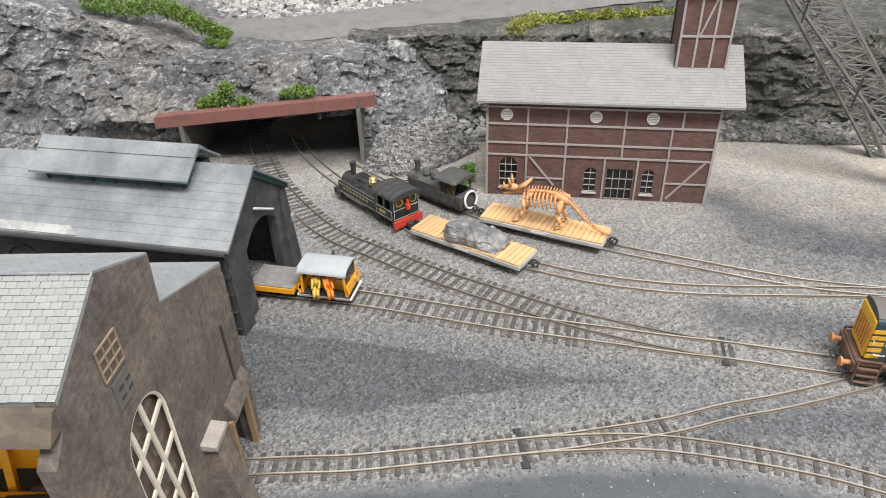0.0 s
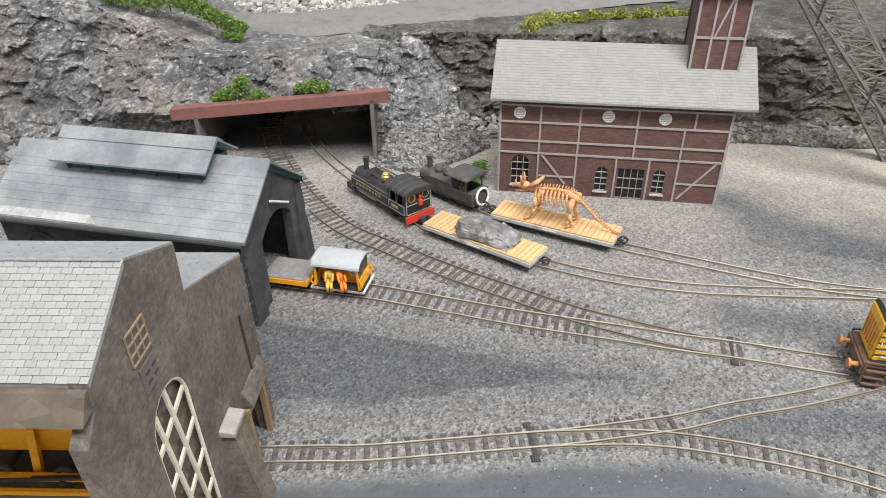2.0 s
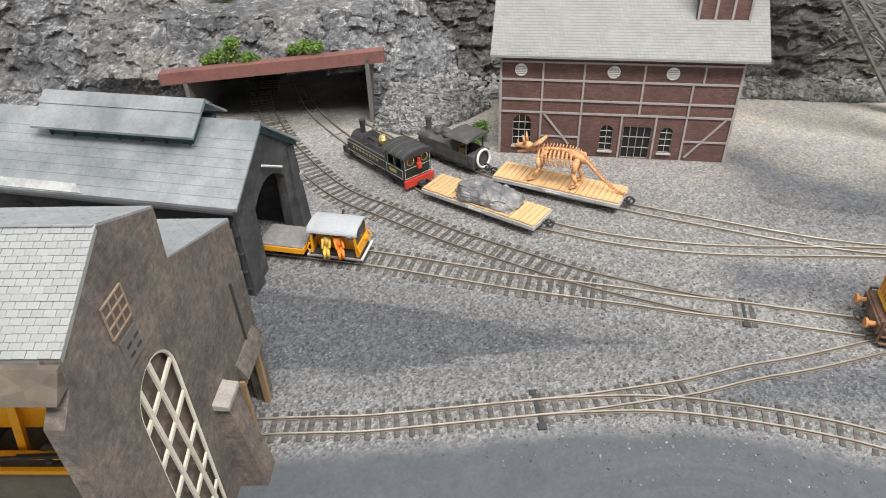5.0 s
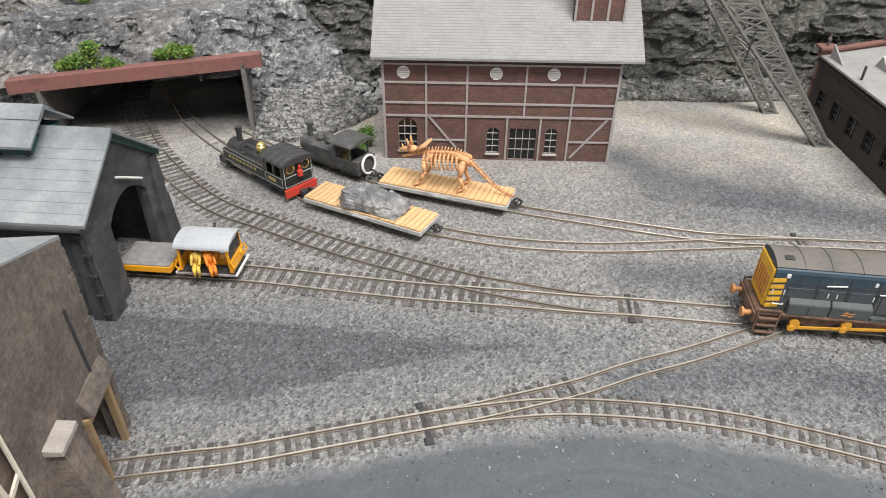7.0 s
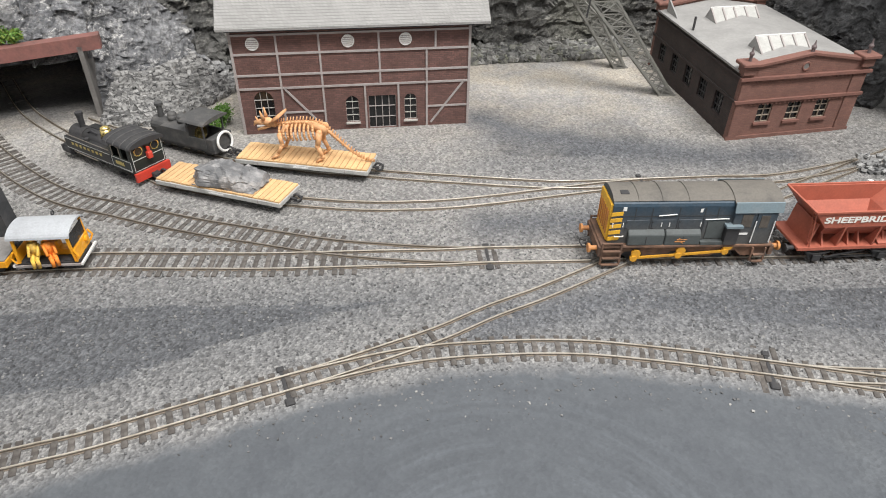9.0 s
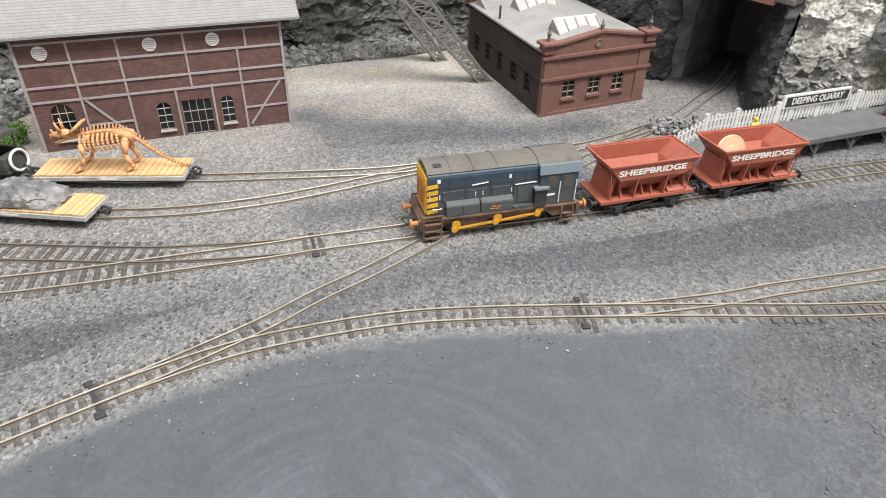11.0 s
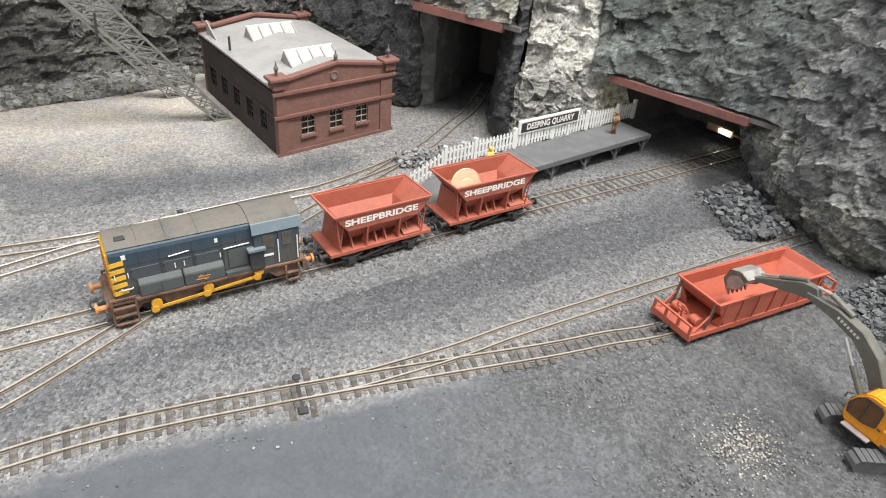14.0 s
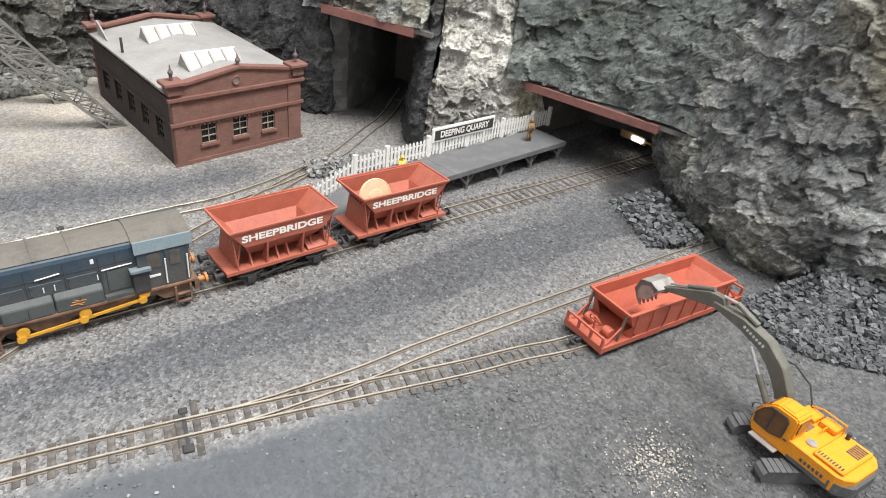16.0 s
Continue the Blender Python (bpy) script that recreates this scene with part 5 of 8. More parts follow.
def diesel_shunter(at, turn):
    e = thing("diesel_shunter", "weathered blue diesel shunting locomotive with yellow rods", "locomotive", at, turn)
    # running plate and frames
    part("running_plate", Shape().box(-5.0, 5.0, -1.62, 1.62, 1.55, 1.75).bevel(0.04), "rust_frame", e)
    for y in (-1.3, 1.3):
        s = Shape().prism([(-4.8, 1.55), (-4.8, 0.75), (-3.9, 0.75), (-3.5, 1.15), (-2.6, 1.15), (-2.3, 0.75), (-1.2, 0.75), (-0.8, 1.15), (0.2, 1.15), (0.6, 0.75), (1.6, 0.75), (2.0, 1.15), (3.0, 1.15), (3.4, 0.75), (4.8, 0.75), (4.8, 1.55)], "y", y - 0.08, y + 0.08)
        part("frame_plate", s, "rust_frame", e)
    for x in (-2.9, -0.3, 2.35):
        for y in (-0.83, 0.83):
            wheel(e, x, y, 0.75)
    for y in (-1, 1):
        s = Shape()
        s.bar((-3.0, y * 1.52, 0.75), (-0.4, y * 1.52, 0.95), 0.1, 0.15)
        s.bar((-0.4, y * 1.52, 0.95), (2.3, y * 1.52, 1.2), 0.1, 0.15)
        r = part("coupling_rod", s, "rod_yellow", e, "yellow painted coupling rod")
        for x, z in ((-3.0, 0.75), (-0.4, 0.95), (2.3, 1.2)):
            part("crank", Shape().rod((x, y * 1.44, z), (x, y * 1.66, z), 0.2, 14), "rod_yellow", r)
            part("crank_weight", Shape().rod((x + 0.12, y * 1.42, z + 0.34), (x + 0.12, y * 1.6, z + 0.34), 0.27, 16), "rod_yellow", r)
    for x in (-5.0, 5.0):
        part("buffer_beam", Shape().box(x - 0.12, x + 0.12, -1.6, 1.6, 0.95, 1.6), "rust_frame", e)
        buffers(e, x, 1.3, 1.12, "warn_orange", 0.65)
        coupling(e, x, 0.85)
        for y in (-1.62, 1.62):
            # a tall framed ladder at the radiator end, short foot steps under the cab
            x0, wide, low, top, rungs = (x * 0.985, 1.1, 0.35, 1.95, (0.4, 0.9, 1.4)) if x < 0 else (x * 0.94 - 0.8, 0.75, 0.5, 1.5, (0.55, 1.05))
            for px in (x0, x0 + wide):
                part("step_rail", Shape().box(px - 0.05, px + 0.05, y - 0.06, y + 0.06, low, top), "rust_frame", e)
            if x < 0:
                part("step_rail", Shape().box(x0 + 0.05, x0 + wide - 0.05, y - 0.05, y + 0.05, top - 0.1, top), "rust_frame", e)
            for z in rungs:
                part("step", Shape().box(x0 + 0.05, x0 + wide - 0.05, y - 0.2 * (1 if y < 0 else 0), y + 0.2 * (1 if y > 0 else 0), z - 0.04, z + 0.04), "rust_frame", e)
    # bonnet with rounded roof
    def arch(half, zs, top):
        pts = [(-half, 1.75), (half, 1.75), (half, zs)]
        pts += [(half * math.cos(k * math.pi / 10), zs + (top - zs) * math.sin(k * math.pi / 10)) for k in range(1, 10)]
        return pts + [(-half, zs)]
    def roofshell(half, zs, top, x0, x1, t=0.06):
        rng = [k * math.pi / 12 for k in range(2, 11)]
        a = [(half * math.cos(k), zs + (top - zs) * math.sin(k)) for k in rng]
        b = [((half + t) * math.cos(k), zs + (top + t - zs) * math.sin(k)) for k in rng]
        return Shape().prism(a + b[::-1], "x", x0, x1)
    b = part("bonnet", Shape().prism(arch(1.3, 4.38, 4.95), "x", -4.6, 2.3), "loco_blue", e)
    for x0, x1 in ((-4.62, -3.2), (-3.12, -1.85), (-1.77, -0.35), (-0.27, 2.28)):
        part("roof_panel", roofshell(1.3, 4.38, 4.95, x0, x1), "loco_roof", b, "soot stained roof panel")
    for x in (-3.16, -1.81, -0.31):
        part("roof_rib", roofshell(1.33, 4.38, 5.0, x - 0.05, x + 0.05), "loco_roof", b)
    part("roof_hatch", Shape().box(-4.15, -3.65, -0.72, -0.3, 4.9, 5.0).bevel(0.03), "black_iron", b)
    c = part("cab", Shape().prism(arch(1.55, 4.1, 5.0), "x", 2.3, 4.75), "loco_blue", e)
    part("cab_roof", roofshell(1.55, 4.1, 5.0, 2.2, 4.95, 0.08), "loco_roof", c)
    for y in (-1, 1):
        part("roof_edge", Shape().hexa([(2.2, y * 1.64, 4.05), (4.95, y * 1.64, 4.05), (4.95, y * 1.6, 4.1), (2.2, y * 1.6, 4.1)], [(2.2, y * 1.5, 4.68), (4.95, y * 1.5, 4.68), (4.95, y * 1.42, 4.7), (2.2, y * 1.42, 4.7)]), "loco_blue_pale", c)
        part("cab_window", Shape().box(2.75, 3.35, y * 1.56 - 0.02, y * 1.56 + 0.02, 3.0, 3.9), "dusty_glass", c)
        part("cab_door", Shape().box(3.6, 4.5, y * 1.57 - 0.03, y * 1.57 + 0.03, 1.8, 3.95), "loco_blue", c)
        part("door_window", Shape().box(3.8, 4.3, y * 1.61 - 0.02, y * 1.61 + 0.02, 3.0, 3.85), "dusty_glass", c)
        for x in (3.55, 4.62):
            part("handrail", Shape().rod((x, y * 1.68, 1.95), (x, y * 1.68, 3.5), 0.035, 6), "white_paint", c)
        bars = Shape().box(2.6, 3.3, y * 1.565 - 0.02, y * 1.565 + 0.02, 2.45, 2.58)
        part("number_bar", bars, "white_paint", c, "small white number bar")
        # side boxes along the bonnet
        for x0, x1 in ((-3.55, -1.45), (-1.4, 0.65)):
            yy = sorted((y * 1.3, y * 1.62))
            s = Shape().prism([(yy[0], 1.75), (yy[1], 1.75), (yy[1], 2.5 if y > 0 else 2.8), (yy[0], 2.8 if y > 0 else 2.5)], "x", x0, x1)
            bx = part("side_box", s.bevel(0.05), "loco_grey", e, "faded grey equipment box")
            part("box_seam", Shape().box((x0 + x1) / 2 - 0.02, (x0 + x1) / 2 + 0.02, y * 1.625 - 0.01, y * 1.625 + 0.01, 1.8, 2.4), "black_iron", bx)
        yc = y * 1.635
        part("crest", Shape().box(-0.72, -0.12, yc - 0.015, yc + 0.015, 2.14, 2.19).box(-0.82, -0.22, yc - 0.015, yc + 0.015, 2.0, 2.05).bar((-0.62, yc, 2.28), (-0.4, yc, 2.14), 0.03, 0.05).bar((-0.54, yc, 2.05), (-0.32, yc, 1.91), 0.03, 0.05), "warn_orange", e)
        part("long_step", Shape().box(0.7, 2.3, min(y * 1.3, y * 1.62), max(y * 1.3, y * 1.62), 1.75, 1.95), "loco_grey", e)
        for x in (-4.5, -3.9, -1.7, -1.25, 0.55):
            part("door_handle", Shape().bar((x, y * 1.34, 2.95), (x, y * 1.34, 3.25), 0.045), "white_paint", b)
        part("handrail", Shape().rod((-1.95, y * 1.36, 3.75), (-0.95, y * 1.36, 3.85), 0.035, 6), "white_paint", b)
        part("handrail", Shape().rod((0.75, y * 1.36, 3.45), (2.1, y * 1.36, 3.5), 0.035, 6), "white_paint", b)
        for x in (-3.3, -2.35, -0.8, 0.65, 1.4):
            part("panel_seam", Shape().box(x - 0.02, x + 0.02, y * 1.305 - 0.012, y * 1.305 + 0.012, 2.0, 4.3), "black_iron", b)
        part("panel_seam", Shape().box(-4.5, 2.2, y * 1.306 - 0.012, y * 1.306 + 0.012, 3.68, 3.72), "black_iron", b)
        for x0, x1 in ((-3.75, -2.45), (-2.25, -0.9), (-0.7, 0.55)):
            for z0, z1 in ((2.75, 3.45),):
                part("bonnet_door", Shape().box(x0, x1, min(y * 1.3, y * 1.335), max(y * 1.3, y * 1.335), z0, z1).bevel(0.02), "loco_blue", b)
            for z in (2.85, 3.3):
                part("hinge", Shape().box(x0 - 0.04, x0 + 0.1, min(y * 1.33, y * 1.35), max(y * 1.33, y * 1.35), z - 0.03, z + 0.03), "black_iron", b)
        part("door_frame", Shape().box(0.72, 0.9, min(y * 1.3, y * 1.345), max(y * 1.3, y * 1.345), 2.0, 3.4).box(2.0, 2.15, min(y * 1.3, y * 1.345), max(y * 1.3, y * 1.345), 2.0, 3.4), "loco_blue", b)
        part("grab_handle", Shape().tube([(-4.3, y * 1.36, 2.35), (-4.3, y * 1.42, 2.3), (-3.8, y * 1.42, 2.3), (-3.8, y * 1.36, 2.35)], 0.03, 6), "white_paint", b)
        part("electric_flash", Shape().box(0.35, 0.5, y * 1.31 - 0.01, y * 1.31 + 0.02, 3.95, 4.2), "white_paint", b)
        part("sand_box", Shape().box(0.95, 1.95, min(y * 1.28, y * 1.35), max(y * 1.28, y * 1.35), 2.1, 3.3), "loco_grey", b)
        bt = part("battery_box", Shape().box(2.0, 2.75, min(y * 1.3, y * 1.7), max(y * 1.3, y * 1.7), 1.8, 3.05), "black_iron", c)
        part("box_lid", Shape().box(1.9, 2.85, min(y * 1.28, y * 1.82), max(y * 1.28, y * 1.82), 3.05, 3.2), "loco_blue_pale", bt)
        # warning stripes on the radiator corner
        for k in range(5):
            z = 1.95 + k * 0.44
            part("yellow_stripe", Shape().prism([(-4.66, z), (-4.0, z + 0.08), (-4.0, z + 0.34), (-4.66, z + 0.26)], "y", y * 1.31 - 0.02, y * 1.31 + 0.02), "warn_yellow", b)
        part("lamp", Shape().box(-4.05, -3.85, y * 1.31 - 0.03, y * 1.31 + 0.03, 4.1, 4.35), "white_paint", b)
    part("radiator", Shape().box(-4.72, -4.6, -1.15, 1.15, 1.9, 4.45), "warn_yellow", b, "yellow radiator panel")
    for k in range(6):
        part("radiator_bar", Shape().box(-4.78, -4.71, -0.9 + k * 0.36 - 0.05, -0.9 + k * 0.36 + 0.05, 2.3, 3.9), "warn_orange", b)
    # wasp stripes on the cab end
    part("cab_end", Shape().box(4.75, 4.8, -1.4, 1.4, 1.8, 4.3), "warn_yellow", c)
    for sgn in (-1, 1):
        for k in range(5):
            z = 1.85 + k * 0.5
            part("black_stripe", Shape().prism([(0.02 * sgn, z + 0.7), (1.38 * sgn, z), (1.38 * sgn, z + 0.24), (0.02 * sgn, z + 0.94)], "x", 4.79, 4.83), "black_iron", c)
        part("end_window", Shape().box(4.8, 4.86, sgn * 0.95 - 0.35, sgn * 0.95 + 0.35, 3.1, 3.9), "dark_glass", c)
    return e


paint("warn_orange", (0.5, 0.22, 0.07), (0.3, 0.14, 0.065), 0.7, 0, 0.5, 180)
paint("loco_grey", (0.072, 0.082, 0.082), (0.05, 0.056, 0.054), 0.65, 0, 0.5, 120)
paint("loco_blue_pale", (0.15, 0.2, 0.225), (0.19, 0.22, 0.235), 0.5, 0, 0.5, 100)
paint("dusty_glass", (0.1, 0.088, 0.075), (0.06, 0.052, 0.045), 0.25, 0, 0.5, 120)


def hopper_shell(rim, mid, low, z, t=0.12):
    """An open hopper with sloping sheets: outline half-sizes at rim, shoulder and outlet."""
    s = Shape()
    def loop(h, zz, d=0.0):
        return [s.bm.verts.new((sx * (h[0] - d), sy * (h[1] - d), zz)) for sx, sy in ((-1, -1), (1, -1), (1, 1), (-1, 1))]
    loops = [loop(low, z[2]), loop(mid, z[1]), loop(rim, z[0]), loop(rim, z[0], t), loop(mid, z[1] + 0.05, t), loop(low, z[2] + 0.1, t * 0.5)]
    for a, b in zip(loops, loops[1:]):
        for i in range(4):
            s.bm.faces.new((a[i], a[(i + 1) % 4], b[(i + 1) % 4], b[i]))
    s.bm.faces.new(loops[0][::-1])
    s.bm.faces.new(loops[-1])
    return s


def red_hopper(at, turn):
    e = thing("hopper_wagon", "red hopper wagon with white lettering on its side", "wagon", at, turn, "red hopper wagons of the train")
    part("underframe", Shape().box(-3.7, 3.7, -1.5, 1.5, 1.27, 1.5).bevel(0.04), "wagon_rust", e)
    for y in (-1.52, 1.52):
        part("solebar", Shape().box(-3.7, 3.7, y - 0.06, y + 0.06, 1.27, 1.5), "wagon_rust", e)
    h = part("hopper", hopper_shell((3.5, 1.7), (2.55, 1.66), (1.9, 0.6), (4.35, 3.15, 1.85)), "wagon_rust", e)
    s = Shape()
    for y in (-1.74, 1.74):
        s.box(-3.5, 3.5, y - 0.06, y + 0.06, 4.32, 4.44)
    for x in (-3.48, 3.48):
        s.box(x - 0.06, x + 0.06, -1.7, 1.7, 4.32, 4.44)
    part("rim", s, "wagon_rust", h)
    for y in (-1, 1):
        for x in (-1.15, 1.2):
            part("post", Shape().prism([(y * 1.5, 1.5), (y * 0.75, 1.5), (y * 1.55, 3.05), (y * 1.66, 3.15)], "x", x - 0.06, x + 0.06), "wagon_rust", h)
        for x in (-2.05, -0.35, 0.35, 2.0):
            part("gusset", Shape().prism([(y * 1.45, 1.5), (y * 0.85, 1.5), (y * 0.85, 2.5)], "x", x - 0.05, x + 0.05), "wagon_rust", h)
        part("door_flap", Shape().hexa([(1.6, y * 1.5, 1.52), (2.9, y * 1.5, 1.52), (2.9, y * 0.7, 1.95), (1.6, y * 0.7, 1.95)], [(1.6, y * 1.5, 1.62), (2.9, y * 1.5, 1.62), (2.9, y * 0.7, 2.05), (1.6, y * 0.7, 2.05)]), "wagon_rust", h)
        lettering(h, "SHEEPBRIDGE", 0.63, cmpose(0.15 * y, y * 1.705, 3.74, 90, 0, 0 if y < 0 else 180), "letter_white", squeeze=1.36)
    for x in (-1, 1):
        s = Shape()
        for y in (-1.5, -1.2):
            s.bar((x * 2.95, y, 1.5), (x * 3.3, y, 4.25), 0.06)
        for k in range(7):
            z = 1.75 + k * 0.36
            xx = x * (2.95 + 0.35 * (z - 1.5) / 2.75)
            s.box(xx - 0.03, xx + 0.03, -1.5, -1.2, z - 0.03, z + 0.03)
        part("ladder", s, "wagon_rust", e)
        part("end_sheet", Shape().hexa([(x * 3.0, -1.3, 1.5), (x * 3.0, 1.3, 1.5), (x * 2.9, 1.3, 1.5), (x * 2.9, -1.3, 1.5)], [(x * 2.75, -1.3, 3.2), (x * 2.75, 1.3, 3.2), (x * 2.65, 1.3, 3.2), (x * 2.65, -1.3, 3.2)]), "wagon_rust", e)
        buffers(e, x * 3.75, 1.25, 1.12)
        coupling(e, x * 3.75, 0.8)
        for y in (-0.83, 0.83):
            wheel(e, x * 2.2, y, 0.55)
    for y in (-1.3, 1.3):
        s = Shape()
        for x in (-2.2, 2.2):
            s.prism([(x - 0.85, 1.2), (x + 0.85, 1.2), (x + 0.34, 0.36), (x - 0.34, 0.36)], "y", y - 0.08, y + 0.08)
            s.box(x - 0.26, x + 0.26, y * 1.12 - 0.12, y * 1.12 + 0.12, 0.4, 0.8)
            s.bar((x - 0.75, y * 1.12, 1.05), (x, y * 1.12, 0.86), 0.12).bar((x, y * 1.12, 0.86), (x + 0.75, y * 1.12, 1.05), 0.12)
        s.box(-1.9, 1.9, y - 0.05, y + 0.05, 0.42, 0.54)
        s.bar((-1.6, y * 1.1, 0.55), (0.9, y * 1.1, 1.1), 0.1)
        part("axle_guard", s, "black_iron", e)
    return e


paint("wagon_rust", (0.37, 0.108, 0.068), (0.3, 0.088, 0.057), 0.6, 0, 0.6, 140, 700, 0.2)
paint("letter_white", (0.76, 0.74, 0.69), (0.66, 0.63, 0.57), 0.6, 0, 0.3)
LOCO = on_track(L_MAIN, 24.25)
shunter = diesel_shunter((LOCO[0], LOCO[1], 0), LOCO[2])
shunter.scale.x = 1.08
H1 = on_track(L_MAIN, 34.85)
hop = red_hopper((H1[0], H1[1], 0), H1[2])
H2 = on_track(L_MAIN, 43.85)
hop.scale.z = 0.93
copy_thing(hop, cmpose(H2[0], H2[1], 0, 0, 0, H2[2]))


def coin(at, turn):
    s = Shape().rod((0, 0, 0), (0, 0.18, 0), 1.3, 32)
    e = thing("coin", "gold coloured coin leaning in a red hopper wagon", "coin", at, turn)
    c = part("disc", s.bevel(0.03), "coin_gold", e)
    part("rim", Shape().torus((0, 0.02, 0), (0, 1, 0), 1.24, 0.04, 32, 6), "coin_gold", c)
    part("relief", Shape().ball((0.0, 0.0, 0.1), 0.6, 1, 0.06, 0.8, 16).ball((0.3, 0.0, -0.4), 0.35, 1, 0.07, 0.7, 14), "coin_gold", c, smooth=True)
    e.rotation_euler = Euler((radians(-18), 0, radians(turn)))
    return e


paint("coin_gold", (0.7, 0.5, 0.33), (0.6, 0.4, 0.24), 0.5, 0.15, 0.5, 150)
coin((H2[0] - 1.25, H2[1] + 0.3, 2.95), H2[2])


def long_hopper(at, turn):
    e = thing("long_hopper_wagon", "plain bright red long hopper wagon with open end platforms", "wagon", at, turn)
    part("underframe", Shape().box(-6.2, 6.3, -1.5, 1.5, 0.8, 0.95).bevel(0.03), "wagon_red", e)
    for y in (-1.52, 1.52):
        part("solebar", Shape().box(-6.2, 6.3, y - 0.06, y + 0.06, 0.62, 1.02), "wagon_red", e)
    h = part("hopper", hopper_shell((4.72, 1.6), (4.3, 1.58), (3.1, 0.8), (3.2, 2.2, 1.0)), "wagon_red", e)
    for y in (-1, 1):
        part("side_rim", Shape().box(-4.75, 4.75, y * 1.64 - 0.06, y * 1.64 + 0.06, 3.1, 3.24), "wagon_red", h)
        for k in range(7):
            x = -4.05 + k * 1.35
            part("rib", Shape().prism([(y * 1.56, 1.0), (y * 0.95, 1.0), (y * 1.54, 2.1), (y * 1.58, 3.1), (y * 1.68, 3.1), (y * 1.68, 2.0)], "x", x - 0.05, x + 0.05), "wagon_red", h)
        part("lower_sheet", Shape().hexa([(-3.6, y * 1.46, 0.95), (4.9, y * 1.46, 0.95), (4.9, y * 1.5, 0.95), (-3.6, y * 1.5, 0.95)], [(-4.3, y * 1.54, 2.2), (4.35, y * 1.54, 2.2), (4.35, y * 1.58, 2.2), (-4.3, y * 1.58, 2.2)]), "wagon_red", h)
        for x0, x1 in ((-2.9, -1.4), (-0.4, 1.1), (2.2, 3.7)):
            part("bottom_door", Shape().box(x0, x1, y * 1.5 - 0.05, y * 1.5 + 0.05, 0.5, 0.7), "wagon_red", h)
    for x in (-1, 1):
        part("end_rim", Shape().box(x * 4.72 - 0.06, x * 4.72 + 0.06, -1.58, 1.58, 3.1, 3.24), "wagon_red", h)
        part("end_slope", Shape().hexa([(x * 3.1, -1.0, 1.0), (x * 3.1, 1.0, 1.0), (x * 3.2, 1.0, 1.0), (x * 3.2, -1.0, 1.0)], [(x * 4.66, -1.5, 3.05), (x * 4.66, 1.5, 3.05), (x * 4.74, 1.5, 3.05), (x * 4.74, -1.5, 3.05)]), "wagon_red", h)
        hs = part("headstock", Shape().box(x * 6.25 - 0.12, x * 6.25 + 0.12, -1.58, 1.58, 0.55, 1.05), "wagon_red", e)
        part("end_rail", Shape().bar((x * 6.3, -1.5, 1.75), (x * 6.3, 1.5, 1.75), 0.13), "wagon_red", hs)
        for y in (-1.45, -0.5, 0.5, 1.45):
            part("rail_post", Shape().box(x * 6.3 - 0.06, x * 6.3 + 0.06, y - 0.08, y + 0.08, 1.0, 1.72), "wagon_red", hs)
        for y in (-1.35, 1.35):
            part("end_strut", Shape().bar((x * 5.0, y, 0.95), (x * 4.68, y, 3.1), 0.13), "rust_frame", e, "dark end strut")
            part("end_brace", Shape().bar((x * 5.9, y, 0.95), (x * 4.75, y, 2.2), 0.1), "wagon_red", e)
        for y in (-0.7, 0.75):
            t = part("brake_cylinder", Shape().rod((x * 5.1, y - 0.28, 1.3), (x * 5.1, y + 0.28, 1.3), 0.32, 14).box(x * 5.1 - 0.2, x * 5.1 + 0.2, y - 0.2, y + 0.2, 0.95, 1.2), "wagon_red", e)
            part("cylinder_cap", Shape().rod((x * 5.1, y + 0.28, 1.3), (x * 5.1, y + 0.36, 1.3), 0.22, 12), "rust_frame", t)
        bw = part("brake_wheel", Shape().torus((x * 5.55, 0.05, 1.85), (1, 0, 0.35), 0.42, 0.05, 18, 5).bar((x * 5.55, -0.35, 1.85), (x * 5.55, 0.45, 1.85), 0.05).bar((x * 5.6, 0.05, 1.5), (x * 5.5, 0.05, 2.2), 0.05), "wagon_red", e)
        part("wheel_column", Shape().rod((x * 5.5, 0.05, 0.95), (x * 5.55, 0.05, 1.85), 0.06, 8), "wagon_red", bw)
        coupling(e, x * 6.35, 0.6)
        part("hook", Shape().torus((x * 6.85, 0.1, 0.55), (0, 1, 0), 0.26, 0.08, 12, 6), "black_iron", e)
        for xx in (4.0, 5.3):
            for y in (-0.55, 0.55):
                wheel(e, x * xx, y, 0.32)
        part("bogie_frame", Shape().box(x * 4.65 - 1.2, x * 4.65 + 1.2, -0.85, 0.85, 0.35, 0.62).bevel(0.04), "black_iron", e)
    return e


long_hopper((51.2, 12.1, 0), -11.2).scale.z = 0.82


def plank_deck(parent, x0, x1, half, z, n):
    w = (x1 - x0) / n
    me = Shape().box(-w / 2 + 0.025, w / 2 - 0.025, -half, half, 0, 0.12).mesh("plank")
    me.materials.append(MATS["plank_wood"])
    for k in range(n):
        piece("plank", me, parent, cmpose(x0 + (k + 0.5) * w, random.uniform(-0.03, 0.03), z + random.uniform(0, 0.02)))


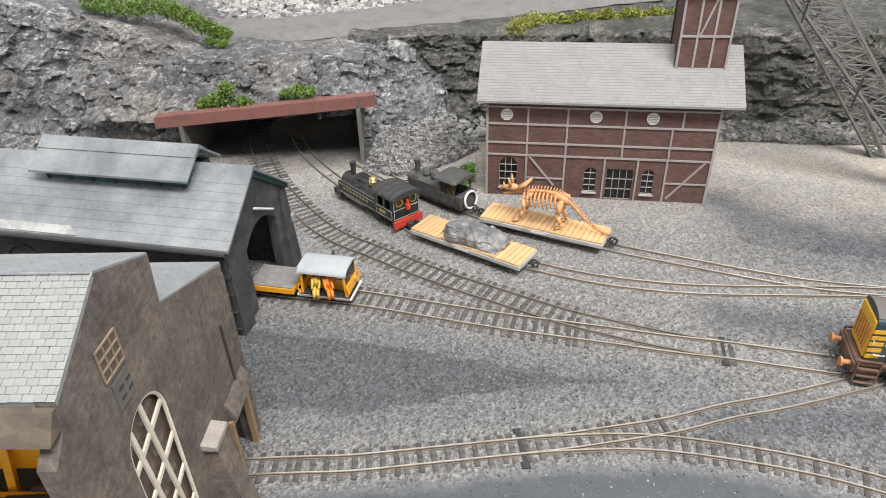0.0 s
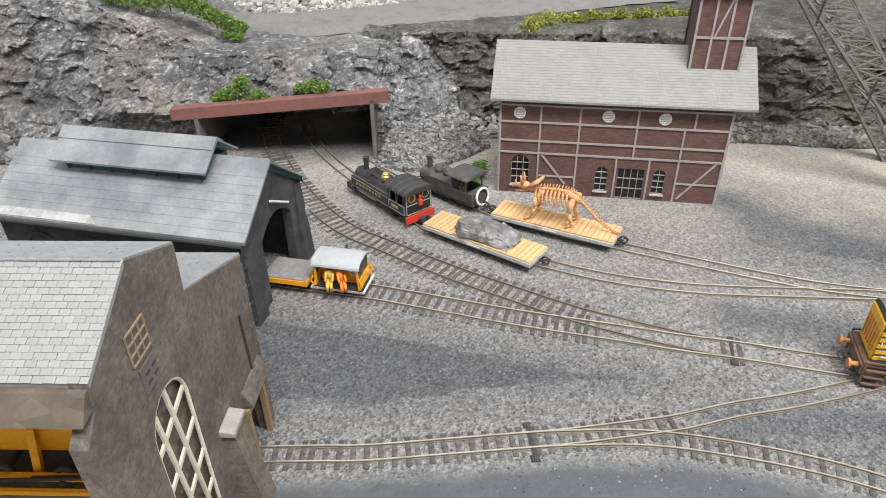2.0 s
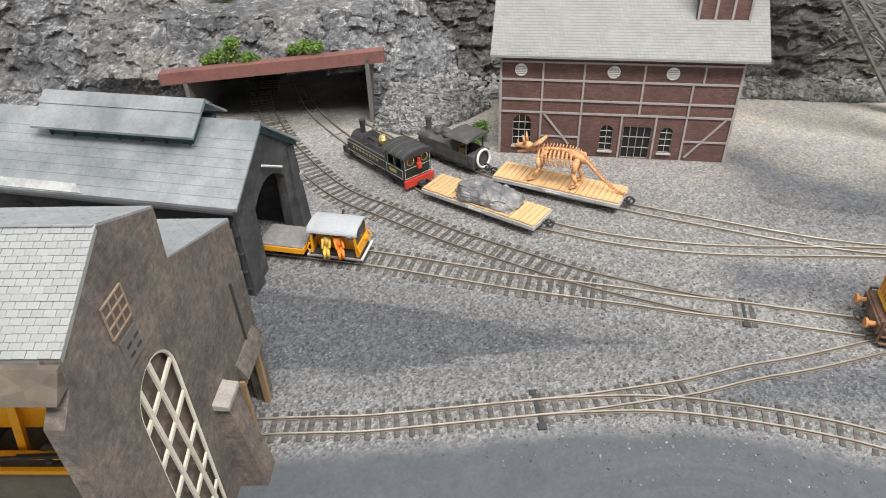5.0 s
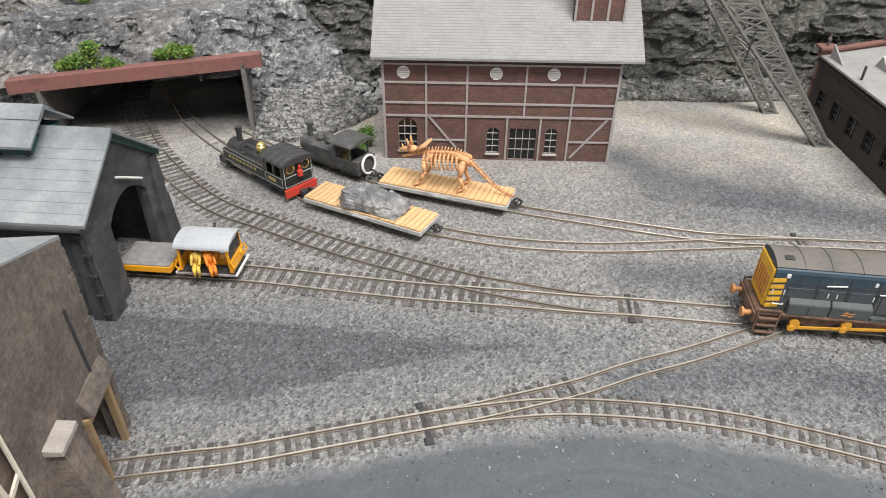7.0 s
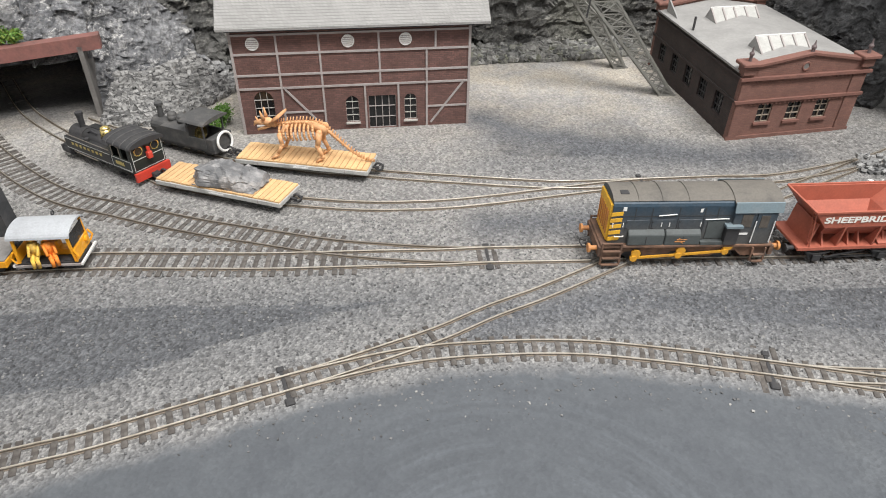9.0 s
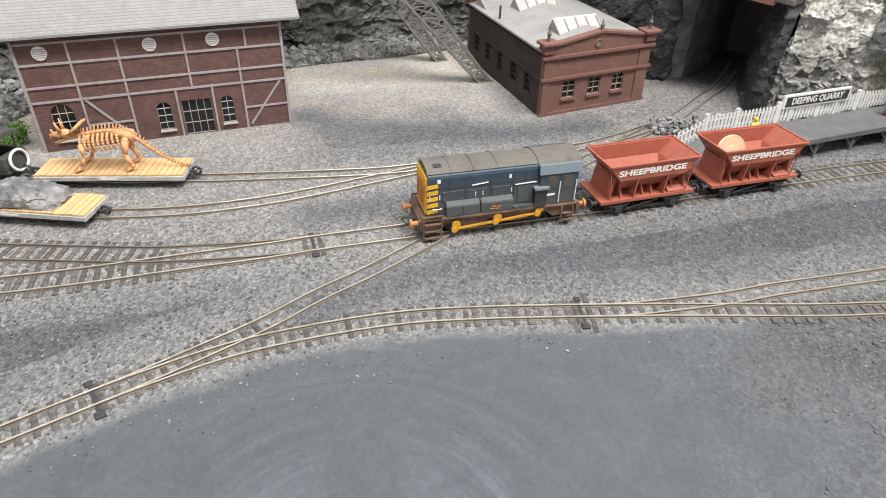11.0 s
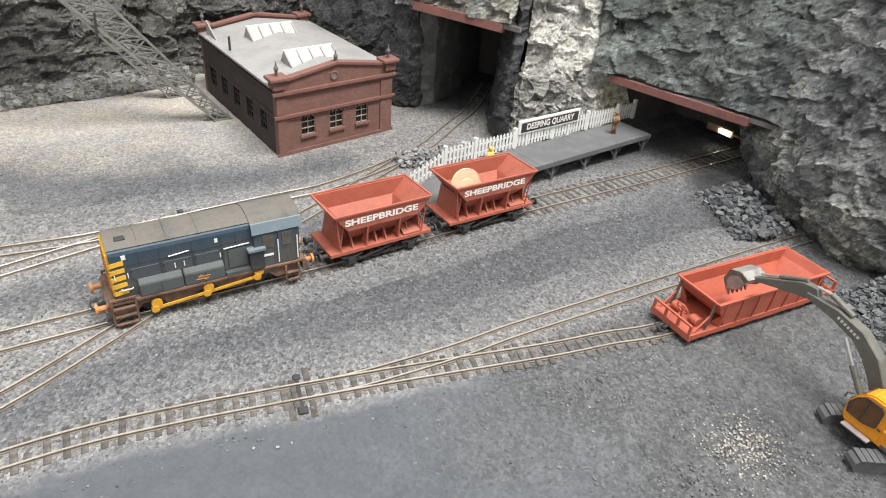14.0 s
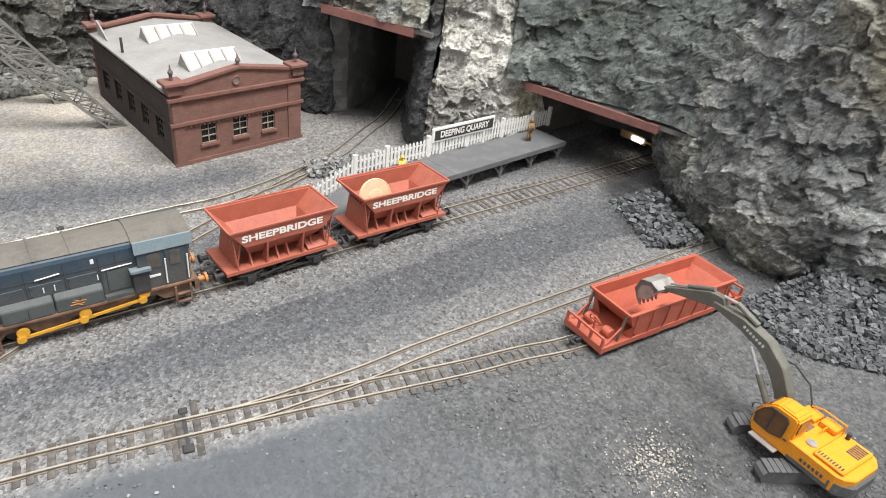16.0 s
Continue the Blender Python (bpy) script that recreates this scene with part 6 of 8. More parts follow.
def flat_wagon(at, turn, length, label):
    e = thing("flat_wagon", label, "wagon", at, turn, "flat wagons in the sidings")
    h = length / 2
    b = part("body", Shape().box(-h, h, -1.45, 1.45, 0.72, 1.06).bevel(0.03), "sole_white", e, "dirty white side sills")
    plank_deck(b, -h + 0.05, h - 0.05, 1.38, 1.06, 24)
    for y in (-1.46, 1.46):
        part("name_plate", Shape().box(-0.6, 0.6, y - 0.015, y + 0.015, 0.83, 0.95), "white_paint", b)
        for x in (-0.33, 0.33):
            part("seam", Shape().box(x * length - 0.03, x * length + 0.03, y - 0.02, y + 0.02, 0.74, 1.04), "frame_grey", b)
    part("underframe", Shape().box(-h + 0.4, h - 0.4, -0.6, 0.6, 0.5, 0.72), "black_iron", e)
    for x in (-1, 1):
        part("bogie_frame", Shape().box(x * (h - 1.8) - 1.1, x * (h - 1.8) + 1.1, -0.85, 0.85, 0.4, 0.7), "black_iron", e)
        for dx in (-0.6, 0.6):
            for y in (-0.6, 0.6):
                wheel(e, x * (h - 1.8) + dx, y, 0.3)
        coupling(e, x * h, 0.75)
        s = Shape().torus((x * (h + 0.45), 0.15, 0.75), (0, 1, 0), 0.3, 0.09, 14, 6)
        part("hook", s, "black_iron", e)
    return e


paint("sole_white", (0.45, 0.45, 0.43), (0.3, 0.3, 0.29), 0.75, 0, 0.5, 120)
flat_wagon((0.35, 45.75, 0), -18.5, 10.6, "wood-planked flat wagon carrying a dinosaur skeleton")
flat_wagon((-5.3, 42.45, 0), -26.5, 10.3, "wood-planked flat wagon carrying a grey boulder")


def skeleton_model(at, turn):
    """A horned dinosaur's skeleton, head towards -x, as one mesh."""
    s = Shape()
    spine = [(-2.2, 0, 2.6), (-1.6, 0, 2.72), (-0.8, 0, 2.9), (0, 0, 3.02), (0.8, 0, 3.05), (1.5, 0, 2.9), (2.1, 0, 2.5), (2.7, 0, 1.95), (3.3, 0, 1.4), (3.9, 0, 0.88), (4.5, 0, 0.48), (5.1, 0, 0.22), (5.7, 0, 0.13)]
    for i, (p, q) in enumerate(zip(spine, spine[1:])):
        r = 0.2 if i < 6 else 0.2 - 0.022 * (i - 5)
        s.rod(p, q, r * 0.8, 7, r * 0.75)
        for f in (0.15, 0.5, 0.85):
            c = Vector(p).lerp(Vector(q), f)
            s.rod(c, c + Vector((0.12, 0, 0.5 if i < 6 else 0.42 - 0.045 * (i - 6))), 0.09, 5, 0.04)
            s.ball(c, r * 0.95, n=6)
            if i > 5:
                s.rod(c, c + Vector((-0.06, 0, -0.26 + 0.03 * (i - 6))), 0.06, 5, 0.03)
    # ribs: open hoops that widen towards the middle
    for k in range(9):
        x = -1.75 + k * 0.34
        top = 2.68 + 0.04 * k
        a = 0.6 + 0.25 * math.sin((k + 1) / 10 * math.pi)
        for y in (-1, 1):
            pts = [(x + 0.03 * t, y * a * math.sin(t * 0.3), top - 0.72 * (1 - math.cos(t * 0.3))) for t in range(8)]
            s.tube(pts, 0.1, 5)
    # hip plates and shoulder blades
    for y in (-1, 1):
        s.hexa([(0.9, y * 0.3, 2.55), (2.2, y * 0.3, 2.3), (2.2, y * 0.42, 2.3), (0.9, y * 0.42, 2.55)], [(0.7, y * 0.25, 3.15), (2.0, y * 0.25, 3.0), (2.0, y * 0.36, 3.0), (0.7, y * 0.36, 3.15)])
        s.hexa([(-1.85, y * 0.62, 1.95), (-1.45, y * 0.62, 1.95), (-1.45, y * 0.74, 1.95), (-1.85, y * 0.74, 1.95)], [(-1.2, y * 0.4, 2.85), (-0.8, y * 0.4, 2.85), (-0.8, y * 0.5, 2.85), (-1.2, y * 0.5, 2.85)])
        fore = [(-1.6, y * 0.7, 2.05), (-1.45, y * 0.85, 1.3), (-1.85, y * 0.9, 0.45)]
        hind = [(1.55, y * 0.5, 2.45), (1.4, y * 0.72, 1.35), (1.75, y * 0.75, 0.5)]
        for (a, b, c), w in ((fore, 0.22), (hind, 0.27)):
            s.rod(a, b, w, 8, w * 0.72)
            s.rod(b, c, w * 0.72, 8, w * 0.6)
            s.ball(a, w * 1.0, n=7)
            s.ball(b, w * 0.85, n=7)
            s.ball(c, w * 0.75, n=7)
            for toe in (-0.22, 0.0, 0.22):
                s.rod((c[0], c[1], 0.4), (c[0] - 0.5, c[1] + toe, 0.1), 0.13, 6, 0.09)
    # skull: beak, open jaw, brow horns, nose horn and frill
    s.rod((-2.1, 0, 2.6), (-2.5, 0, 2.7), 0.24, 8, 0.3)
    s.ball((-2.75, 0, 2.8), 0.42, 1.3, 0.85, 0.85, 10)
    s.rod((-2.9, 0, 2.8), (-3.85, 0, 2.62), 0.32, 8, 0.14)
    s.rod((-3.75, 0, 2.65), (-3.95, 0, 2.35), 0.13, 6, 0.05)
    s.rod((-2.6, 0, 2.45), (-3.65, 0, 2.02), 0.15, 6, 0.1)
    s.rod((-3.55, 0, 2.75), (-3.7, 0, 3.15), 0.12, 6, 0.03)
    for y in (-1, 1):
        s.rod((-2.95, y * 0.28, 3.05), (-3.1, y * 0.4, 3.85), 0.16, 7, 0.04)
        s.hexa([(-2.55, y * 0.02, 2.8), (-2.4, y * 0.02, 2.75), (-2.35, y * 0.55, 2.8), (-2.5, y * 0.55, 2.85)], [(-1.3, y * 0.02, 3.85), (-1.2, y * 0.02, 3.72), (-1.35, y * 0.8, 3.6), (-1.45, y * 0.8, 3.72)])
        s.rod((-2.5, y * 0.1, 2.8), (-1.35, y * 0.12, 3.8), 0.1, 6, 0.08)
    ob = part("dinosaur_skeleton", s, "bone", None, smooth=True)
    ob.matrix_world = cmpose(*at, 0, 0, turn)
    return tagged(ob, "orange bone coloured horned dinosaur skeleton on a flat wagon", "skeleton model")


paint("bone", (0.66, 0.36, 0.17), (0.45, 0.22, 0.1), 0.6, 0, 0.5, 150, 700, 0.2)
sk = skeleton_model((0.25, 45.7, 1.17), -18.5)
sk.scale = (0.98, 0.95, 0.95)


def boulder(at, turn):
    bm = Shape()
    bmesh.ops.create_icosphere(bm.bm, subdivisions=5, radius=1.0)
    # a split slab: facets cut the block, steep at one end and sloping at the other
    cuts = [((0.12, 0.1, 1), 1.12), ((0.05, -0.7, 0.65), 1.22), ((0.05, -1, 0.1), 1.28), ((0, 1, 0.3), 1.25), ((-1, -0.2, 0.3), 2.45), ((-0.5, 0.1, 0.85), 1.75), ((0.5, 0, 0.85), 1.5), ((1, 0.2, 0.3), 2.45), ((0.7, -0.7, 0.25), 2.0), ((-0.7, -0.7, 0.2), 2.2), ((-0.6, 0.75, 0.3), 2.0), ((0.3, -0.75, 0.5), 1.4)]
    for v in bm.bm.verts:
        u = v.co.copy()
        d = Vector((u.x * 2.7, u.y * 1.35, u.z * 1.2))
        f = min([h / (Vector(n).normalized().dot(d)) for n, h in cuts if Vector(n).normalized().dot(d) > 0.02] + [3.0])
        q = d * f
        q.z = (max(q.z, -0.45) + 0.45) * 0.8
        if u.z < -0.2:
            q = Vector((q.x * min(1, 2.5 / max(0.1, abs(q.x))), q.y * min(1, 1.25 / max(0.1, abs(q.y))), q.z))
        q += u * (chunk(q + Vector((3, 5, 1)), 0.7, 0.07, 0.26) + chunk(q, 1.9, 0.05, 0.12))
        v.co = Vector((q.x, q.y, max(-0.02, q.z)))
    ob = part("boulder", bm, "rock_load")
    ob.matrix_world = cmpose(*at, 0, 0, turn)
    return tagged(ob, "grey rough boulder lying on a flat wagon", "rock")


paint("rock_load", (0.13, 0.134, 0.14), (0.33, 0.33, 0.332), 0.6, 0, 0.6, 110, 320, 0.8, 0, 0.35)
boulder((-5.0, 42.3, 1.18), -24)


def tank_engine(at, turn):
    """A black side tank engine, chimney towards -x, cab towards +x."""
    e = thing("tank_engine", "black lined side tank engine with brass dome and red buffer beam", "locomotive", at, turn)
    part("frame", Shape().box(-5.0, 4.1, -1.3, 1.3, 0.95, 1.12), "black_iron", e)
    part("boiler", Shape().rod((-4.2, 0, 1.75), (1.6, 0, 1.75), 0.72, 18), "black_iron", e, smooth=True)
    part("smokebox", Shape().rod((-4.7, 0, 1.75), (-3.1, 0, 1.75), 0.78, 18), "black_iron", e)
    part("smokebox_door", Shape().rod((-4.82, 0, 1.75), (-4.7, 0, 1.75), 0.6, 16), "black_iron", e)
    ch = part("chimney", Shape().rod((-3.7, 0, 2.35), (-3.7, 0, 3.5), 0.21, 12, 0.25), "black_iron", e)
    part("chimney_cap", Shape().rod((-3.7, 0, 3.5), (-3.7, 0, 3.72), 0.3, 12), "black_iron", ch)
    part("dome", Shape().rod((-0.7, 0, 2.3), (-0.7, 0, 3.05), 0.44, 16, 0.38).ball((-0.7, 0, 3.05), 0.38, 1, 1, 0.65, 14), "brass", e, "polished brass dome", smooth=True)
    part("safety_valve", Shape().rod((0.5, 0, 2.35), (0.5, 0, 2.75), 0.16, 10), "brass", e)
    part("sand_pipe", Shape().tube([(-2.6, -0.35, 2.4), (-2.2, -0.3, 2.62), (-1.5, -0.3, 2.5)], 0.06, 6), "black_iron", e)
    part("tank_filler", Shape().rod((-1.9, -1.0, 2.1), (-1.9, -1.0, 2.35), 0.2, 10), "black_iron", e)
    part("coal_heap", Shape().ball((0.9, 0.9, 2.2), 0.5, 1.2, 0.7, 0.5, 8), "black_iron", e)
    for y in (-1, 1):
        t = part("side_tank", Shape().box(-4.3, 1.5, min(y * 0.72, y * 1.42), max(y * 0.72, y * 1.42), 1.12, 2.12).bevel(0.05), "engine_black", e)
        for z in (1.22, 2.02):
            part("lining", Shape().box(-4.2, 1.4, y * 1.425 - 0.01, y * 1.425 + 0.01, z - 0.02, z + 0.02), "lining_pale", t)
        for k in range(8):
            part("letter_bar", Shape().box(-3.4 + k * 0.5, -3.15 + k * 0.5, y * 1.43 - 0.01, y * 1.43 + 0.01, 1.6, 1.82), "lining_gold", t)
        part("handrail", Shape().rod((-4.1, y * 1.3, 2.28), (1.2, y * 1.3, 2.28), 0.03, 6), "rail_dull", e)
    c = part("cab", Shape().box(1.5, 1.62, -1.4, 1.4, 1.12, 3.2).box(3.85, 3.97, -1.4, 1.4, 1.12, 3.2).box(1.62, 3.85, -1.42, -1.3, 1.12, 2.1).box(1.62, 3.85, 1.3, 1.42, 1.12, 2.1), "engine_green", e)
    for y in (-1, 1):
        for x0, x1 in ((1.62, 1.85), (2.75, 2.95), (3.6, 3.85)):
            part("cab_pillar", Shape().box(x0, x1, min(y * 1.3, y * 1.41), max(y * 1.3, y * 1.41), 2.1, 3.2), "engine_green", c)
        part("cab_beading", Shape().tube([(1.85, y * 1.44, 2.15), (1.85, y * 1.44, 2.95), (2.3, y * 1.44, 3.1), (2.75, y * 1.44, 2.95), (2.75, y * 1.44, 2.15)], 0.035, 6), "rail_dull", c)
        part("number_bar", Shape().box(2.0, 2.95, y * 1.43 - 0.01, y * 1.43 + 0.01, 1.5, 1.78), "lining_gold", c)
        for a, b in (((1.6, 1.25), (3.8, 1.25)), ((1.6, 2.02), (3.8, 2.02)), ((1.6, 1.25), (1.6, 2.02)), ((3.8, 1.25), (3.8, 2.02))):
            part("side_lining", Shape().bar((a[0], y * 1.43, a[1]), (b[0], y * 1.43, b[1]), 0.03), "lining_pale", c)
        w = part("end_window", Shape().torus((4.0, y * 0.72, 2.72), (1, 0, 0), 0.34, 0.05, 18, 5), "brass", c)
        part("window_glass", Shape().rod((3.96, y * 0.72, 2.72), (3.99, y * 0.72, 2.72), 0.32, 16), "dark_glass", w)
    for z in (1.25, 2.1):
        part("end_lining", Shape().bar((3.98, -1.3, z), (3.98, 1.3, z), 0.035), "lining_pale", c)
    for y in (-1.3, 1.3):
        part("end_lining", Shape().bar((3.98, y, 1.25), (3.98, y, 3.1), 0.035), "lining_pale", c)
    r = part("cab_roof", Shape().prism([(1.55 * math.cos(k * math.pi / 12), 3.1 + 0.5 * math.sin(k * math.pi / 12)) for k in range(13)], "x", 1.1, 4.2), "black_iron", c)
    for x in (1.6, 2.4, 3.2, 3.9):
        part("roof_rib", Shape().prism([((1.58 + o) * math.cos(k * math.pi / 12), 3.1 + (0.53 + o) * math.sin(k * math.pi / 12)) for o, ks in ((0.0, range(13)), (-0.1, range(12, -1, -1))) for k in ks], "x", x - 0.05, x + 0.05), "sooty_grey", r)
    part("backhead", Shape().box(1.65, 2.0, -0.8, 0.8, 1.2, 2.6), "sooty_grey", c)
    lamp = part("red_lamp", Shape().box(4.0, 4.35, -0.18, 0.22, 1.95, 2.5).bevel(0.06), "signal_red", c, "bright red tail lamp")
    part("lamp_top", Shape().rod((4.17, 0.02, 2.5), (4.17, 0.02, 2.85), 0.13, 8), "signal_red", lamp)
    part("buffer_beam", Shape().box(4.0, 4.22, -1.5, 1.5, 0.5, 1.15), "signal_red", e)
    part("buffer_beam", Shape().box(-5.15, -4.95, -1.4, 1.4, 0.6, 1.15), "black_iron", e)
    for x, sx in ((4.22, 1), (-5.15, -1)):
        coupling(e, x, 0.7)
        part("centre_buffer", Shape().box(min(x, x + sx * 0.5), max(x, x + sx * 0.5), -0.3, 0.3, 0.45, 0.85).bevel(0.06), "black_iron", e)
    for x in (-3.6, -2.3, -1.0):
        for y in (-0.62, 0.62):
            wheel(e, x, y, 0.5)
    for y in (-0.62, 0.62):
        wheel(e, 2.6, y, 0.36)
    for y in (-1.15, 1.15):
        cy = part("cylinder", Shape().rod((-4.7, y, 0.85), (-3.9, y, 0.85), 0.36, 12), "black_iron", e)
        part("rod", Shape().bar((-3.9, y, 0.82), (-0.9, y, 0.78), 0.08, 0.13), "rail_steel", cy)
        part("step", Shape().box(1.7, 2.3, y - 0.12, y + 0.12, 0.4, 0.48), "black_iron", e)
    return e


paint("engine_black", (0.02, 0.021, 0.022), (0.035, 0.034, 0.032), 0.45, 0, 0.4, 150)
paint("engine_green", (0.018, 0.024, 0.021), (0.03, 0.03, 0.028), 0.4, 0, 0.4, 150)
paint("lining_gold", (0.45, 0.36, 0.12), (0.35, 0.28, 0.1), 0.6)
paint("signal_red", (0.55, 0.05, 0.03), (0.45, 0.05, 0.03), 0.5)
paint("sooty_grey", (0.062, 0.062, 0.062), (0.11, 0.106, 0.1), 0.7, 0, 0.5, 100)
paint("lining_pale", (0.5, 0.52, 0.5), (0.36, 0.37, 0.36), 0.6)
paint("brass", (0.75, 0.6, 0.25), (0.6, 0.45, 0.16), 0.25, 0.9, 0.3)
tank_engine((-14.25, 48.0, 0), -40)


def grey_engine(at, turn):
    e = thing("narrow_engine", "sooty dark grey narrow gauge engine with open cab", "locomotive", at, turn)
    part("frame", Shape().box(-3.9, 3.7, -1.15, 1.15, 0.9, 1.2), "sooty_grey", e)
    part("boiler", Shape().rod((-3.6, 0, 2.0), (1.0, 0, 2.0), 0.8, 18), "sooty_grey", e)
    for y in (-1, 1):
        part("side_tank", Shape().prism([(-2.6, 1.2), (1.0, 1.2), (1.0, 2.6), (-1.9, 2.6), (-2.6, 2.1)], "y", min(y * 0.6, y * 1.25), max(y * 0.6, y * 1.25)), "sooty_grey", e)
    ch = part("chimney", Shape().rod((-2.9, 0, 2.6), (-2.9, 0, 4.0), 0.26, 12), "sooty_grey", e)
    part("chimney_cap", Shape().rod((-2.9, 0, 3.9), (-2.9, 0, 4.15), 0.36, 12), "sooty_grey", ch)
    for x, r in ((-1.6, 0.42), (-0.5, 0.46)):
        part("dome", Shape().rod((x, 0, 2.6), (x, 0, 3.2), r, 12).ball((x, 0, 3.2), r, 1, 1, 0.8, 12), "sooty_grey", e, smooth=True)
    c = part("cab", Shape().box(1.0, 1.25, -1.25, 1.25, 1.2, 3.2).box(1.25, 3.0, -1.3, -1.15, 1.2, 2.2).box(1.25, 3.0, 1.15, 1.3, 1.2, 2.2), "sooty_grey", e)
    for x in (1.15, 2.85):
        for y in (-1.2, 1.2):
            part("cab_post", Shape().bar((x, y, 2.1), (x, y, 3.75), 0.12), "sooty_grey", c)
    part("cab_roof", Shape().prism([(1.55 * math.cos(k * math.pi / 8), 3.65 + 0.4 * math.sin(k * math.pi / 8)) for k in range(9)], "x", 0.7, 3.3), "sooty_grey", c)
    part("backhead", Shape().rod((1.25, 0, 2.0), (1.5, 0, 2.0), 0.65, 14), "brass", c)
    part("bunker", Shape().box(3.0, 3.7, -1.2, 1.2, 1.2, 2.3).bevel(0.05), "sooty_grey", e)
    part("hose_reel", Shape().torus((3.95, 0, 1.75), (1, 0, 0.15), 0.85, 0.12, 24, 7), "white_paint", e, "dirty white hose ring", smooth=True)
    coupling(e, 3.8, 0.9)
    s = Shape().torus((4.3, 0.1, 0.9), (0, 1, 0), 0.34, 0.09, 14, 6)
    part("hook", s, "black_iron", e)
    coupling(e, -3.9, 0.9)
    for x in (-2.2, -0.7, 0.8, 2.4):
        for y in (-0.58, 0.58):
            wheel(e, x, y, 0.48)
    e.scale = (0.93, 0.93, 0.88)
    return e


grey_engine((-9.15, 50.35, 0), -33)


def plain_figure(name, label, at, turn, coat, lower=None, height=2.2, sit=False, base=False):
    """A small scale-model figure as one plain shape."""
    s = Shape()
    k = height / 2.2
    if sit:
        s.rod((0, 0, 0.6 * k), (-0.15, 0, 1.3 * k), 0.22 * k, 8, 0.26 * k)
        for y in (-0.13, 0.13):
            s.rod((0, y, 0.6 * k), (0.55 * k, y, 0.55 * k), 0.12 * k, 6)
            s.rod((0.55 * k, y, 0.55 * k), (0.6 * k, y, 0.02), 0.11 * k, 6)
            s.rod((-0.12, y * 2.0, 1.2 * k), (0.5 * k, y * 1.8, 0.75 * k), 0.09 * k, 6)
        s.ball((-0.15, 0, 1.55 * k), 0.2 * k, n=8)
    else:
        for y in (-0.14, 0.14):
            s.rod((0, y, 0.04), (0, y * 0.9, 0.95 * k), 0.13 * k, 7)
            s.rod((0, y * 2.0, 1.65 * k), (0.28 * k, y * 1.6, 1.1 * k), 0.09 * k, 6)
        s.rod((0, 0, 0.9 * k), (0, 0, 1.75 * k), 0.22 * k, 8, 0.28 * k)
        s.ball((0, 0, 2.0 * k), 0.19 * k, n=8)
        if base:
            s.rod((0, 0, 0), (0, 0, 0.08), 0.55, 14)
    ob = part(name, s, coat, smooth=True)
    ob.matrix_world = cmpose(*at, 0, 0, turn)
    return tagged(ob, label, "figurine")


paint("coat_yellow", (0.75, 0.5, 0.08), (0.35, 0.2, 0.08), 0.7, 0, 0.6, 250)
paint("coat_orange", (0.8, 0.25, 0.03), (0.6, 0.2, 0.04), 0.7, 0, 0.4, 250)
paint("coat_tan", (0.24, 0.15, 0.07), (0.12, 0.08, 0.05), 0.75, 0, 0.6, 200)


def trolley(at, turn):
    e = thing("rail_trolley", "yellow motor rail trolley with white curved roof", "rail trolley", at, turn)
    part("chassis", Shape().box(-1.8, 1.8, -1.05, 1.05, 0.7, 0.9), "black_iron", e)
    part("floor_edge", Shape().box(-1.9, 1.9, -1.18, -1.06, 0.68, 0.8).box(-1.9, 1.9, 1.06, 1.18, 0.68, 0.8), "frame_grey", e)
    for x in (-1, 1):
        part("end_panel", Shape().box(x * 1.7 - 0.05, x * 1.7 + 0.05, -1.05, 1.05, 0.95, 1.75), "machine_yellow", e)
        part("bumper", Shape().box(x * 1.98 - 0.06, x * 1.98 + 0.06, -1.2, 1.2, 0.72, 0.86), "white_paint", e)
        for y in (-1.05, 1.05):
            part("roof_post", Shape().bar((x * 1.65, y, 0.95), (x * 1.55, y, 2.75), 0.14), "machine_yellow", e)
            part("grab_rail", Shape().tube([(x * 1.75, y * 1.1, 1.0), (x * 1.95, y * 1.15, 1.4), (x * 1.75, y * 1.1, 1.8)], 0.06, 6), "machine_yellow", e)
        part("end_screen", Shape().box(x * 1.64 - 0.02, x * 1.64 + 0.02, -0.95, 0.95, 1.8, 2.7), "dark_glass", e)
        part("head_lamp", Shape().rod((x * 1.72, 0.6, 1.5), (x * 1.9, 0.6, 1.5), 0.2, 10), "machine_yellow", e)
    part("roof", Shape().prism([(1.25 * math.cos(k * math.pi / 12), 2.7 + 0.5 * math.sin(k * math.pi / 12)) for k in range(13)] + [(1.18 * math.cos(k * math.pi / 12), 2.67 + 0.44 * math.sin(k * math.pi / 12)) for k in range(12, -1, -1)], "x", -1.8, 1.8), "trolley_roof", e, "dusty white curved roof")
    part("bench", Shape().box(-1.5, 1.5, -0.3, 0.3, 0.95, 1.35), "machine_yellow", e)
    part("engine_cover", Shape().box(-0.5, 0.5, -0.28, 0.28, 1.35, 1.9).bevel(0.05), "machine_yellow", e)
    part("roof_hook", Shape().torus((0.0, 1.3, 3.0), (1, 0, 0), 0.14, 0.05, 10, 5), "black_iron", e)
    for x in (-1.1, 1.1):
        for y in (-0.83, 0.83):
            wheel(e, x, y, 0.36)
    return e


